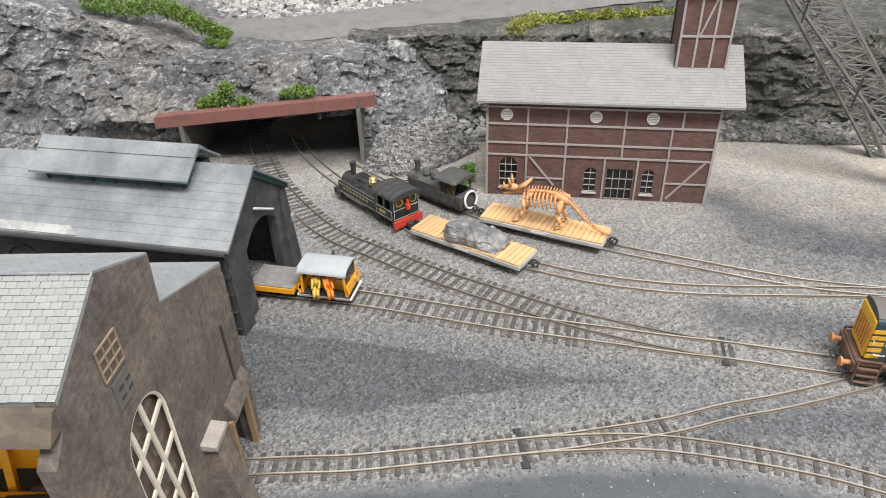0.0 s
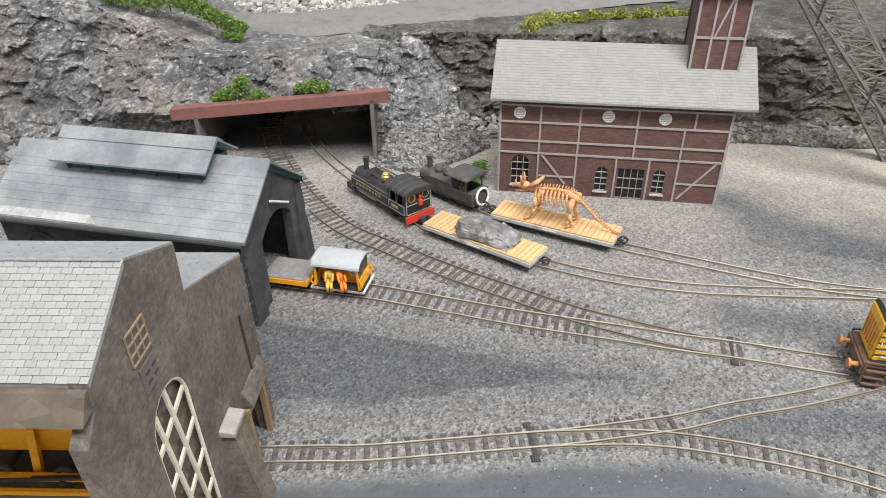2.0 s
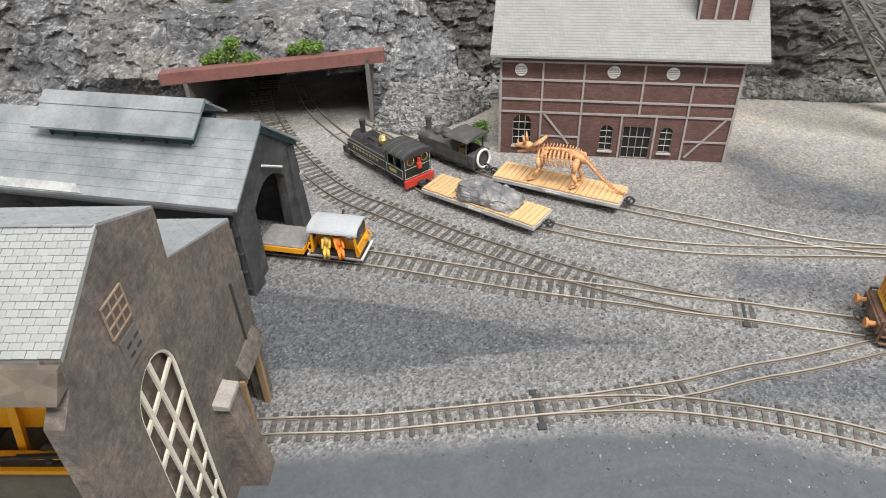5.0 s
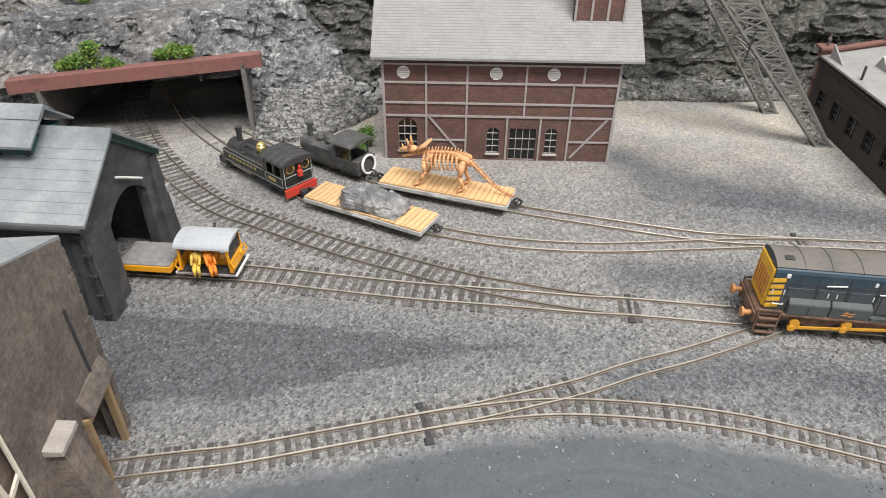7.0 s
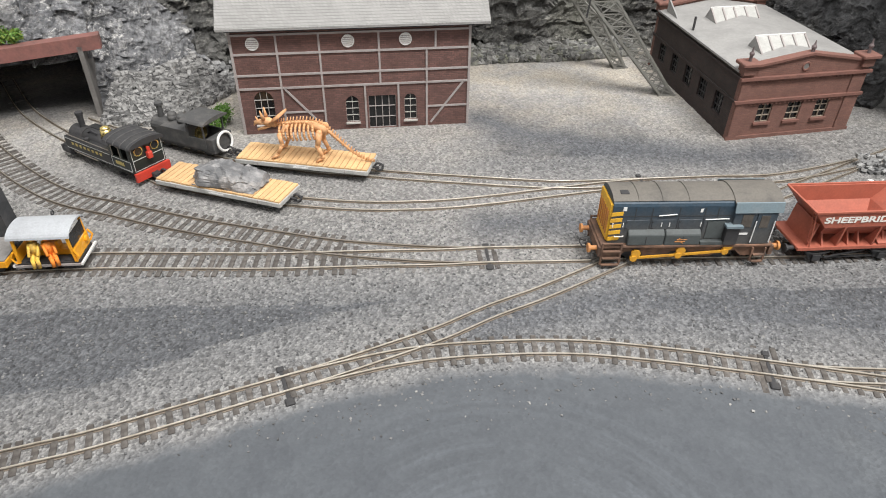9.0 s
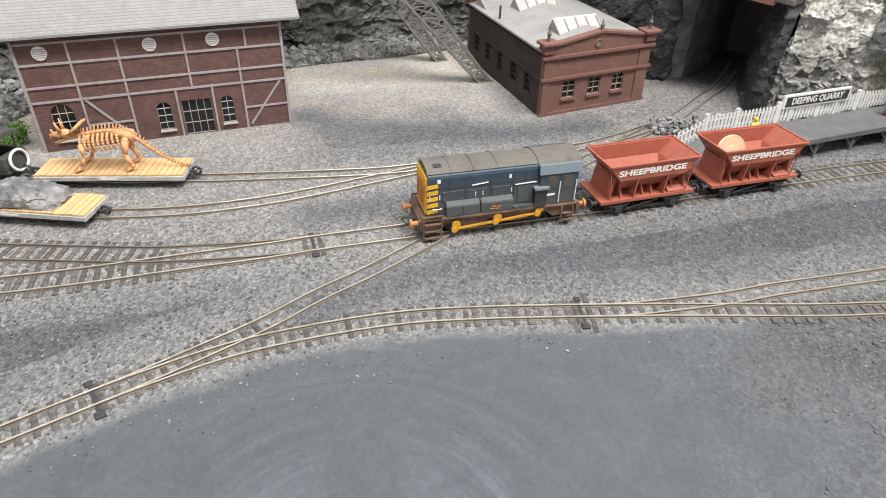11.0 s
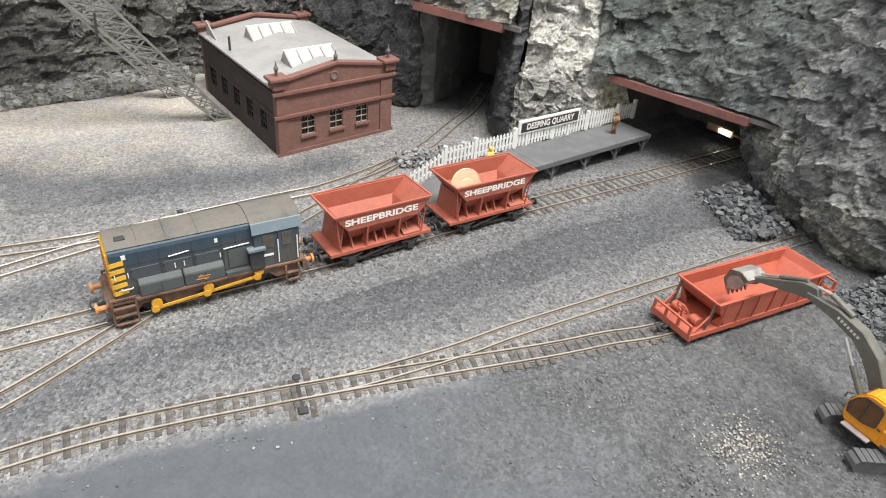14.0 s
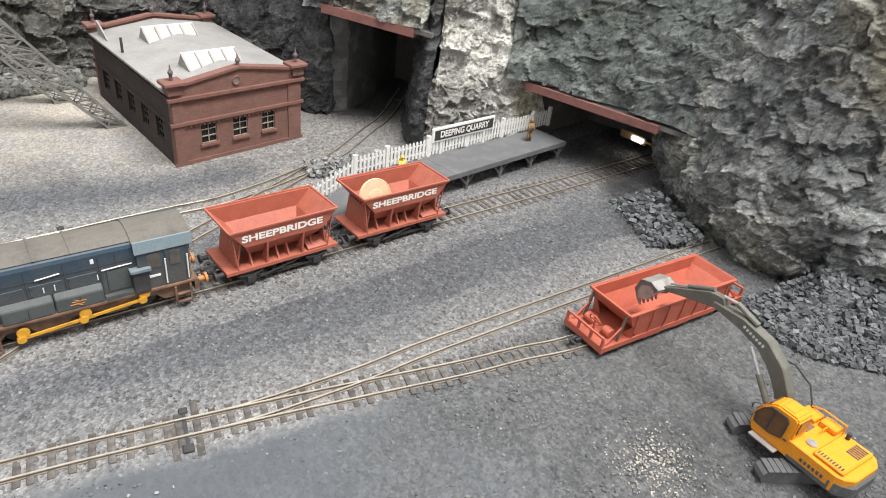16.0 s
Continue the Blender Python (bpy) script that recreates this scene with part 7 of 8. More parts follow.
def flat_trailer(at, turn):
    e = thing("trolley_trailer", "yellow flat trailer with grey deck in the shed doorway", "rail trolley", at, turn)
    part("frame", Shape().box(-1.75, 1.75, -1.35, 1.35, 0.85, 1.3).bevel(0.03), "machine_yellow", e)
    part("deck", Shape().box(-1.7, 1.7, -1.3, 1.3, 1.3, 1.38), "trailer_deck", e, "grey gritty deck")
    for x in (-1.0, 1.0):
        for y in (-0.83, 0.83):
            wheel(e, x, y, 0.36)
    part("axle_box", Shape().box(-1.3, 1.3, -0.7, 0.7, 0.5, 0.85), "black_iron", e)
    return e


paint("trolley_roof", (0.4, 0.42, 0.44), (0.33, 0.34, 0.36), 0.5, 0, 0.5, 60)
paint("trailer_deck", (0.22, 0.21, 0.2), (0.3, 0.29, 0.28), 0.9, 0, 0.5, 150, 500, 0.6)
TR = on_track(L_MAIN, -14.7)
trolley((TR[0], TR[1], 0), TR[2])
TL = on_track(L_MAIN, -18.8)
flat_trailer((TL[0], TL[1], 0), TL[2])
plain_figure("seated_figurine", "yellow coated seated model figure on the trolley", (TR[0] - 0.6, TR[1] - 0.95, 0.9), -80, "coat_yellow", height=2.35, sit=True)
plain_figure("seated_figurine", "orange coated seated model figure on the trolley", (TR[0] + 0.25, TR[1] - 0.95, 0.9), -60, "coat_orange", height=2.35, sit=True)


# ---- excavator ----
def excavator(at, turn):
    """Boom towards +y, counterweight towards -y."""
    e = thing("excavator", "orange yellow tracked excavator with a dark grey boom", "excavator", at, turn)
    under = part("undercarriage", Shape().box(-1.2, 1.2, -1.0, 1.0, 0.35, 0.95).rod((0, 0, 0.9), (0, 0, 1.15), 0.9, 16), "black_iron", e)
    under.rotation_euler = Euler((0, 0, radians(63)))
    under.location = Vector((-0.1 * CM, 0.6 * CM, 0))
    shoe = Shape().box(-0.42, 0.42, -0.13, 0.13, 0, 0.07).mesh("track_shoe")
    shoe.materials.append(MATS["track_grey"])
    for x in (-1, 1):
        prof = [(-2.4 + 0.45 - 0.45 * math.sin(k * math.pi / 6), 0.45 - 0.45 * math.cos(k * math.pi / 6)) for k in range(7)] + [(2.4 - 0.45 + 0.45 * math.sin(k * math.pi / 6), 0.45 + 0.45 * math.cos(k * math.pi / 6)) for k in range(7)]
        t = part("crawler", Shape().prism(prof, "x", x * 1.45 - 0.38, x * 1.45 + 0.38), "track_grey", under)
        for k in range(14):
            piece("track_shoe", shoe, under, cmpose(x * 1.45, -2.0 + k * 0.31, 0.88))
    b = part("house", Shape().prism([(-1.5, -2.0), (-1.35, -2.35), (-0.9, -2.65), (0.9, -2.65), (1.35, -2.35), (1.5, -2.0), (1.5, 1.3), (0.35, 1.4), (0.35, 1.9), (-1.5, 1.9)], "z", 1.1, 2.15).bevel(0.05), "digger_orange", e)
    part("counterweight", Shape().prism([(-1.54, -1.75), (-1.42, -2.3), (-0.95, -2.78), (0.95, -2.78), (1.42, -2.3), (1.54, -1.75)], "z", 1.0, 1.8).bevel(0.1), "track_grey", e, "dark grey counterweight")
    hd = part("engine_hood", Shape().box(-1.3, 1.25, -2.2, -0.75, 2.15, 2.38).bevel(0.07), "digger_orange", b)
    for k in range(9):
        part("vent_slot", Shape().box(-1.22, -1.0, -2.05 + k * 0.14, -1.99 + k * 0.14, 2.37, 2.4), "black_iron", hd)
    for k in range(6):
        part("vent_slot", Shape().box(0.1 + k * 0.16, 0.2 + k * 0.16, -2.05, -1.45, 2.37, 2.395), "black_iron", hd)
    part("grab_rail", Shape().tube([(1.3, -0.7, 2.2), (1.3, -0.7, 2.75), (1.3, 0.5, 2.75), (1.3, 1.0, 2.5)], 0.04, 6), "digger_orange", b)
    part("tool_box", Shape().box(0.55, 1.42, 0.35, 1.2, 2.15, 2.42).bevel(0.05), "digger_orange", b)
    part("side_tank", Shape().box(0.75, 1.42, -0.6, 0.25, 2.15, 2.5).bevel(0.06), "digger_orange", b)
    part("deck_well", Shape().box(-0.25, 0.5, 0.2, 1.2, 2.14, 2.17), "rust_frame", b, "flat dark plate painted as a shadowed well beside the cab")
    part("exhaust", Shape().rod((0.95, -1.05, 2.35), (0.95, -1.05, 2.75), 0.1, 10), "black_iron", b)
    part("filler_cap", Shape().rod((-0.7, -0.35, 2.15), (-0.7, -0.35, 2.22), 0.25, 14), "ram_chrome", b)
    part("hand_rail", Shape().tube([(0.6, -0.2, 2.2), (0.6, -0.2, 2.5), (0.2, -0.2, 2.5)], 0.035, 6), "digger_orange", b)
    for k in range(6):
        part("side_letter", Shape().box(-1.53, -1.5, -1.6 + k * 0.2, -1.48 + k * 0.2, 1.5, 1.7), "track_grey", b)
    part("side_skirt", Shape().box(-1.53, -1.5, -1.9, 0.1, 1.12, 1.35), "track_grey", b)
    # cab: a rounded shell with pillars standing proud of tinted glass
    side = [(0.2, 1.15), (2.05, 1.15), (2.22, 1.6), (2.2, 2.4), (1.95, 2.95), (1.6, 3.35), (1.3, 3.5), (0.35, 3.5), (0.2, 3.35)]
    c = part("cab", Shape().prism(side, "x", -1.54, -0.35).bevel(0.09, 2), "digger_orange", e)
    glass = [(0.62, 2.0), (1.2, 1.8), (2.0, 1.85), (2.08, 2.4), (1.83, 2.9), (1.5, 3.22), (0.75, 3.25), (0.6, 3.05)]
    gl = part("side_window", Shape().prism(glass, "x", -1.6, -1.53).bevel(0.03), "cab_glass", c, "brown tinted glass")
    for a0, b0 in zip(glass, glass[1:] + glass[:1]):
        part("window_trim", Shape().bar((-1.6, *a0), (-1.6, *b0), 0.06), "black_iron", gl)
    part("window_bar", Shape().bar((-1.605, 1.35, 1.85), (-1.605, 1.3, 3.22), 0.05), "black_iron", gl)
    part("seat_back", Shape().box(-1.52, -1.45, 0.8, 1.1, 2.1, 2.8), "track_grey", gl)
    part("front_window", Shape().hexa([(-1.42, 2.17, 2.45), (-0.5, 2.17, 2.45), (-0.5, 2.23, 2.45), (-1.42, 2.23, 2.45)], [(-1.42, 1.66, 3.27), (-0.5, 1.66, 3.27), (-0.5, 1.72, 3.31), (-1.42, 1.72, 3.31)]), "cab_glass", c)
    part("rear_window", Shape().box(-1.35, -0.55, 0.15, 0.21, 2.5, 3.25), "cab_glass", c)
    part("door_handle", Shape().box(-1.62, -1.54, 0.35, 0.5, 2.0, 2.06), "black_iron", c)
    part("cab_step", Shape().box(-1.88, -1.56, 0.5, 1.9, 1.1, 1.22).bevel(0.03), "frame_grey", c)
    part("roof_hatch", Shape().box(-1.3, -0.65, 0.65, 1.25, 3.48, 3.55).bevel(0.03), "digger_orange", c)
    part("mirror_arm", Shape().tube([(-1.5, 2.1, 2.9), (-1.75, 2.3, 2.9), (-1.75, 2.3, 2.6)], 0.035, 6), "black_iron", c)
    # boom and stick, from side profiles
    mid = [(1.6, 1.8), (2.05, 3.0), (2.75, 4.05), (3.8, 4.85), (5.2, 5.2), (7.0, 5.22)]
    wide = [0.3, 0.36, 0.4, 0.38, 0.31, 0.18]
    spine = [Vector((p[0], p[1], 0)) for p in mid]
    upper, lower = [], []
    for k, p in enumerate(spine):
        d = (spine[min(k + 1, 5)] - spine[max(k - 1, 0)]).normalized()
        upper.append((p.x - d.y * wide[k], p.y + d.x * wide[k]))
        lower.append((p.x + d.y * wide[k], p.y - d.x * wide[k]))
    boom = lower + upper[::-1]
    bo = part("boom", Shape().prism(boom, "x", 0.0, 0.62).bevel(0.05), "boom_grey", e, "dark olive grey boom")
    for k in range(7):
        part("boom_letter", Shape().bar((-0.02, 3.7 + k * 0.2, 4.75 + k * 0.06), (-0.02, 3.82 + k * 0.2, 4.79 + k * 0.06), 0.02, 0.16), "lining_pale", bo)
    part("stick", Shape().prism([(6.3, 5.3), (6.6, 5.85), (7.4, 5.75), (10.2, 4.15), (10.15, 3.9), (7.0, 4.95)], "x", 0.1, 0.52).bevel(0.04), "boom_grey", e)
    for x in (-0.2, 0.82):
        r = part("lift_ram", Shape().rod((x, 2.3, 2.0), (x, 3.3, 3.3), 0.17, 10), "boom_grey", e)
        part("ram_rod", Shape().rod((x, 3.3, 3.3), (x, 4.2, 4.5), 0.1, 10), "ram_chrome", r, "bright ram rod")
    r = part("stick_ram", Shape().rod((0.31, 4.5, 5.5), (0.31, 5.9, 5.95), 0.16, 10), "boom_grey", e)
    part("ram_rod", Shape().rod((0.31, 5.9, 5.95), (0.31, 6.7, 5.85), 0.09, 8), "ram_chrome", r)
    r = part("bucket_ram", Shape().rod((0.31, 7.3, 5.9), (0.31, 8.8, 5.1), 0.13, 10), "boom_grey", e)
    part("ram_rod", Shape().rod((0.31, 8.8, 5.1), (0.31, 9.9, 4.5), 0.07, 8), "ram_chrome", r)
    prof = [(10.0, 4.1), (10.6, 4.35), (11.3, 4.1), (11.55, 3.3), (11.2, 2.7), (11.05, 2.75), (11.3, 3.3), (11.1, 3.8), (10.6, 4.05), (10.1, 3.75)]
    bu = part("bucket", Shape().prism(prof, "x", -0.5, 1.1), "bucket_steel", e, "worn pale grey steel bucket")
    for x in (-0.5, 1.02):
        part("bucket_cheek", Shape().prism([(10.0, 4.1), (10.6, 4.35), (11.3, 4.1), (11.55, 3.3), (11.2, 2.7), (10.4, 3.2)], "x", x, x + 0.08), "bucket_steel", bu)
    for k in range(5):
        x = -0.4 + k * 0.35
        part("tooth", Shape().hexa([(x - 0.08, 11.05, 2.8), (x + 0.08, 11.05, 2.8), (x + 0.08, 11.25, 2.75), (x - 0.08, 11.25, 2.75)], [(x - 0.04, 10.9, 2.4), (x + 0.04, 10.9, 2.4), (x + 0.04, 11.0, 2.38), (x - 0.04, 11.0, 2.38)]), "bucket_steel", bu)
    part("hydraulic_hose", Shape().tube([(1.3, 0.9, 2.3), (1.6, 1.6, 3.3), (1.5, 2.6, 3.9), (1.0, 3.2, 4.1)], 0.05, 6), "black_iron", e)
    e.scale.z = 0.92
    return e


paint("digger_orange", (0.7, 0.265, 0.012), (0.6, 0.21, 0.012), 0.42, 0, 0.3, 100)
paint("track_grey", (0.075, 0.078, 0.08), (0.12, 0.12, 0.12), 0.8, 0, 0.5, 150)
paint("boom_grey", (0.1, 0.1, 0.085), (0.15, 0.14, 0.12), 0.55, 0, 0.5, 120)
paint("bucket_steel", (0.3, 0.29, 0.27), (0.17, 0.16, 0.15), 0.5, 0.3, 0.5, 150)
paint("ram_chrome", (0.5, 0.5, 0.5), (0.3, 0.28, 0.26), 0.35, 0.7, 0.4, 150)
paint("cab_glass", (0.12, 0.06, 0.025), (0.05, 0.03, 0.02), 0.12, 0, 0.5, 60)
excavator((46.5, 1.3, 0), -12)


# ---- lattice legs of the crane ----
def lattice_leg(parent, foot, top, w0, w1, d, n):
    """Two pairs of chords with lacing between them."""
    leg = part("leg_foot", Shape().box(foot[0] - w0 * 0.7, foot[0] + w0 * 0.7, foot[1] - d * 0.7, foot[1] + d * 0.7, -0.1, 0.15), "lattice_grey", parent)
    def at(sx, sy, f):
        w = w0 + (w1 - w0) * f
        return Vector((foot[0] + (top[0] - foot[0]) * f + sx * w / 2, foot[1] + (top[1] - foot[1]) * f + sy * d / 2, 0.1 + top[2] * f))
    for sx in (-1, 1):
        for sy in (-1, 1):
            part("chord", Shape().bar(at(sx, sy, 0), at(sx, sy, 1), 0.2), "lattice_grey", leg)
    s = Shape()
    for k in range(n):
        a, b = k / n, (k + 1) / n
        for sy in (-1, 1):
            s.bar(at(-1, sy, a), at(1, sy, b), 0.15, 0.08)
            s.bar(at(1, sy, a), at(-1, sy, b), 0.15, 0.08)
            s.bar(at(-1, sy, b), at(1, sy, b), 0.15, 0.08)
        for sx in (-1, 1):
            s.bar(at(sx, -1, a), at(sx, 1, b), 0.15, 0.08)
            s.bar(at(sx, -1, b), at(sx, 1, b), 0.15, 0.08)
    part("lacing", s, "lattice_grey", leg)
    return leg


def crane():
    e = thing("lattice_crane", "grey steel lattice crane legs leaning over the yard", "crane", (0, 0, 0))
    lattice_leg(e, (35.1, 57.2), (13.7, 57.6, 25), 1.3, 4.6, 1.0, 22)
    lattice_leg(e, (33.3, 65.0), (14.8, 63.5, 25), 1.2, 3.6, 0.9, 22)
    s = Shape()
    for k in range(7):
        f, g = 0.22 + k * 0.1, 0.32 + k * 0.1
        def a(q): return Vector((34.2 - 20.5 * q, 57.4 + 0.7 * q, 25 * q))
        def b(q): return Vector((33.3 - 18.5 * q, 64.6 - 1.5 * q, 25 * q))
        s.bar(a(f), b(g), 0.12)
        s.bar(b(f), a(g), 0.12)
        s.bar(a(g), b(g), 0.12)
    part("cross_bracing", s, "lattice_grey", e)
    for q in (0.34, 0.62):
        part("gusset_rod", Shape().bar((34.2 - 20.5 * q - 1.5, 56.6, 25 * q - 0.6), (34.2 - 20.5 * q - 1.3, 56.5, 25 * q + 2.0), 0.16), "black_iron", e)


crane()


# ---- station ----
def platform():
    e = thing("station_platform", "grey timber platform with ramp on trestle legs", "platform")
    part("deck", Shape().box(45.2, 66.4, 31.4, 35.0, 1.6, 1.85), "deck_grey", e)
    part("ramp", Shape().hexa([(40.2, 31.7, 0.0), (45.2, 31.4, 1.6), (45.2, 35.0, 1.6), (40.6, 34.8, 0.0)], [(40.2, 31.7, 0.2), (45.2, 31.4, 1.85), (45.2, 35.0, 1.85), (40.6, 34.8, 0.2)]), "deck_grey", e)
    part("edge_beam", Shape().box(45.2, 66.4, 31.28, 31.4, 1.45, 1.88), "deck_grey", e)
    for x in (45.6, 49.6, 53.7, 57.8, 61.9, 65.9):
        for y in (31.6, 34.6):
            p = part("trestle_leg", Shape().box(x - 0.13, x + 0.13, y - 0.13, y + 0.13, -0.1, 1.6), "deck_grey", e)
            for sx in (-1, 1):
                part("brace", Shape().bar((x, y, 0.45), (x + sx * 1.05, y, 1.55), 0.14), "deck_grey", p)
    part("deck_stain", Shape().box(52.0, 52.04, 31.45, 34.95, 1.845, 1.856), "black_iron", e)
    return e


platform()


def fence():
    e = thing("picket_fence", "white picket fence along the platform", "fence")
    def base(x):
        return 1.85 if x > 45.2 else 0.2 + (x - 40.6) / 4.6 * 1.65
    picket = Shape().prism([(-0.1, 0), (0.1, 0), (0.1, 1.35), (0, 1.5), (-0.1, 1.35)], "y", -0.03, 0.03).mesh("picket")
    picket.materials.append(MATS["white_paint"])
    x = 40.8
    while x < 68.4:
        piece("picket", picket, e, cmpose(x, 35.1, base(x) + 0.1))
        x += 0.38
    for z in (0.45, 1.15):
        part("fence_rail", Shape().bar((40.6, 35.17, 0.2 + z), (45.2, 35.17, 1.85 + z), 0.12, 0.07), "white_paint", e)
        part("fence_rail", Shape().bar((45.2, 35.17, 1.85 + z), (68.5, 35.17, 1.85 + z), 0.12, 0.07), "white_paint", e)
    for x in (40.7, 44.9, 48.0, 52.4, 57.0, 61.6, 66.0, 68.5):
        part("fence_post", Shape().box(x - 0.16, x + 0.16, 35.05, 35.35, base(x) - 0.1, base(x) + 1.8), "white_paint", e)
    return e


fence()


def station_sign():
    e = thing("station_sign", "white framed black station name board", "sign", (56.35, 34.95, 1.85), -0.5)
    part("frame", Shape().box(-3.75, 3.75, 0, 0.22, 1.15, 2.4).bevel(0.06), "white_paint", e)
    b = part("board", Shape().box(-3.5, 3.5, -0.03, 0.03, 1.35, 2.2), "black_iron", e)
    lettering(b, "DEEPING QUARRY", 0.76, cmpose(0, -0.04, 1.775, 90, 0, 0), "letter_white", squeeze=0.92)
    for x in (-2.6, 2.6):
        part("sign_post", Shape().box(x - 0.12, x + 0.12, 0.05, 0.25, -0.1, 1.2), "white_paint", e)
    return e


station_sign()
plain_figure("standing_figurine", "yellow jacketed model figure on a white base", (47.3, 32.6, 1.85), -90, "coat_yellow", base=True)
plain_figure("standing_figurine", "tan coated model figure by the fence", (63.2, 33.2, 1.85), -110, "coat_tan")


def blue_sack():
    bm = Shape()
    bmesh.ops.create_icosphere(bm.bm, subdivisions=3, radius=1.0)
    for v in bm.bm.verts:
        k = 1 + 0.25 * noise.noise(v.co * 2.2)
        v.co = Vector((v.co.x * 1.2 * k, v.co.y * 0.8 * k, max(0, v.co.z * 0.55 * k + 0.35)))
    ob = part("tarpaulin_heap", bm, "blue_cloth", smooth=True)
    ob.matrix_world = cmpose(47.4, 32.3, 0)
    return tagged(ob, "crumpled blue tarpaulin heap beneath the platform", "tarpaulin")


paint("blue_cloth", (0.03, 0.08, 0.25), (0.02, 0.05, 0.16), 0.7, 0, 0.5, 150)
blue_sack()


# ---- mine and tunnel mouths ----
def mouth(name, label, beam_a, beam_b, depth_dir, depth, thick, drop, inner, setback=0.0):
    e = thing(name, label, "mine portal", kind="structure")
    a, b, d = Vector(beam_a), Vector(beam_b), Vector((*depth_dir, 0)).normalized()
    run = (b - a).normalized()
    part("lintel", Shape().hexa([a, b, b + d * thick, a + d * thick], [p + Vector((0, 0, drop)) for p in (a, b, b + d * thick, a + d * thick)]), "beam_red", e, "weathered red timber lintel")
    i0, i1 = a + run * inner[0], b - run * inner[1]
    lo = [Vector((i0.x, i0.y, -0.3)), Vector((i1.x, i1.y, -0.3))]
    far = [p + d * depth for p in lo]
    side = Shape()
    w = run * 0.4
    for p, s in ((lo[0], -1), (lo[1], 1)):
        top = (a.z if s < 0 else b.z) + 0.3
        p = p + d * setback
        q = [p, p + d * depth, p + d * depth + w * s, p + w * s]
        part("side_wall", Shape().hexa(q, [Vector((v.x, v.y, top)) for v in q]), "black_void", e)
    q = [far[0], far[1], far[1] + d * 0.4, far[0] + d * 0.4]
    part("end_wall", Shape().hexa(q, [Vector((v.x, v.y, max(a.z, b.z) + 0.4)) for v in q]), "black_void", e)
    q = [i0 + d * 0.3, i1 + d * 0.3, i1 + d * depth, i0 + d * depth]
    part("roof_slab", Shape().hexa([v + Vector((0, 0, 0.3)) for v in q], [v + Vector((0, 0, 0.7)) for v in q]), "black_void", e)
    return e


mouth("west_mine_portal", "dark mine portal under a sloping red timber lintel", (-38.2, 54.2, 4.6), (-16.7, 58.1, 6.15), (-0.2, 0.98), 17, 1.2, 1.15, (2.6, 1.9))
mouth("tunnel_portal", "dark tunnel mouth under a red timber lintel", (51.7, 49.9, 10.3), (55.5, 41.6, 9.75), (0.91, 0.42), 18, 0.8, 0.75, (-0.6, -1.6), 5.0)
mouth("east_mine_portal", "dark mine opening under a red timber lintel", (64.7, 35.9, 5.73), (66.45, 22.8, 5.6), (1, 0.05), 14, 0.9, 0.7, (-0.6, -2.7), 3.5)


# glow stands in for a bright strip in the mine; its source is unknown
def mine_lamp():
    e = thing("mine_lamp", "glowing strip built for a bright spot inside the mine opening", "lamp", (74.4, 29.2, 1.3), -95)
    part("tube", Shape().box(0.2, 1.5, -0.1, 0.1, 0.1, 0.5), "strip_glow", e)
    part("housing", Shape().box(-1.3, 1.7, 0.1, 0.4, -0.05, 0.65), "post_wood", e)
    part("holder", Shape().rod((1.6, 0.25, 0.3), (3.4, 0.3, 0.25), 0.14), "post_wood", e)


m = bpy.data.materials.new("strip_glow")
m.use_nodes = True
m.node_tree.nodes["Principled BSDF"].inputs["Emission Color"].default_value = (1, 0.95, 0.85, 1)
m.node_tree.nodes["Principled BSDF"].inputs["Emission Strength"].default_value = 7.0
MATS["strip_glow"] = m
mine_lamp()


def tunnel_jamb():
    """Roughcast pier under the tunnel lintel, leaning inwards to its foot."""
    s = Shape()
    rows = []
    for k in range(25):
        f = k / 24
        a, b = Vector((54.3, 51.8, 0)).lerp(Vector((53.4, 50.9, 0)), f), Vector((55.9, 51.3, 0)).lerp(Vector((55.0, 50.3, 0)), f)
        z = -0.3 + 12.5 * f
        row = [a + Vector((5.5, 2.5, 0))] + [a.lerp(b, q / 6) for q in range(7)] + [b + Vector((5.5, 2.5, 0))]
        rows.append([s.bm.verts.new((p.x + 0.35 * noise.noise((p.x * 1.2, p.y * 1.2, z * 0.8)), p.y + 0.35 * noise.noise((p.y * 1.2, z * 0.8, 4)), z)) for p in row])
    for r, t in zip(rows, rows[1:]):
        for k in range(len(r) - 1):
            s.bm.faces.new((r[k], r[k + 1], t[k + 1], t[k]))
    s.bm.faces.new(rows[-1])
    ob = part("tunnel_jamb", s, "jamb_grey")
    tagged(ob, "grey roughcast pier under the tunnel lintel", "pier", kind="structure")


paint("jamb_grey", (0.1, 0.1, 0.098), (0.2, 0.2, 0.19), 0.9, 0, 0.5, 45, 200, 1.0)
tunnel_jamb()


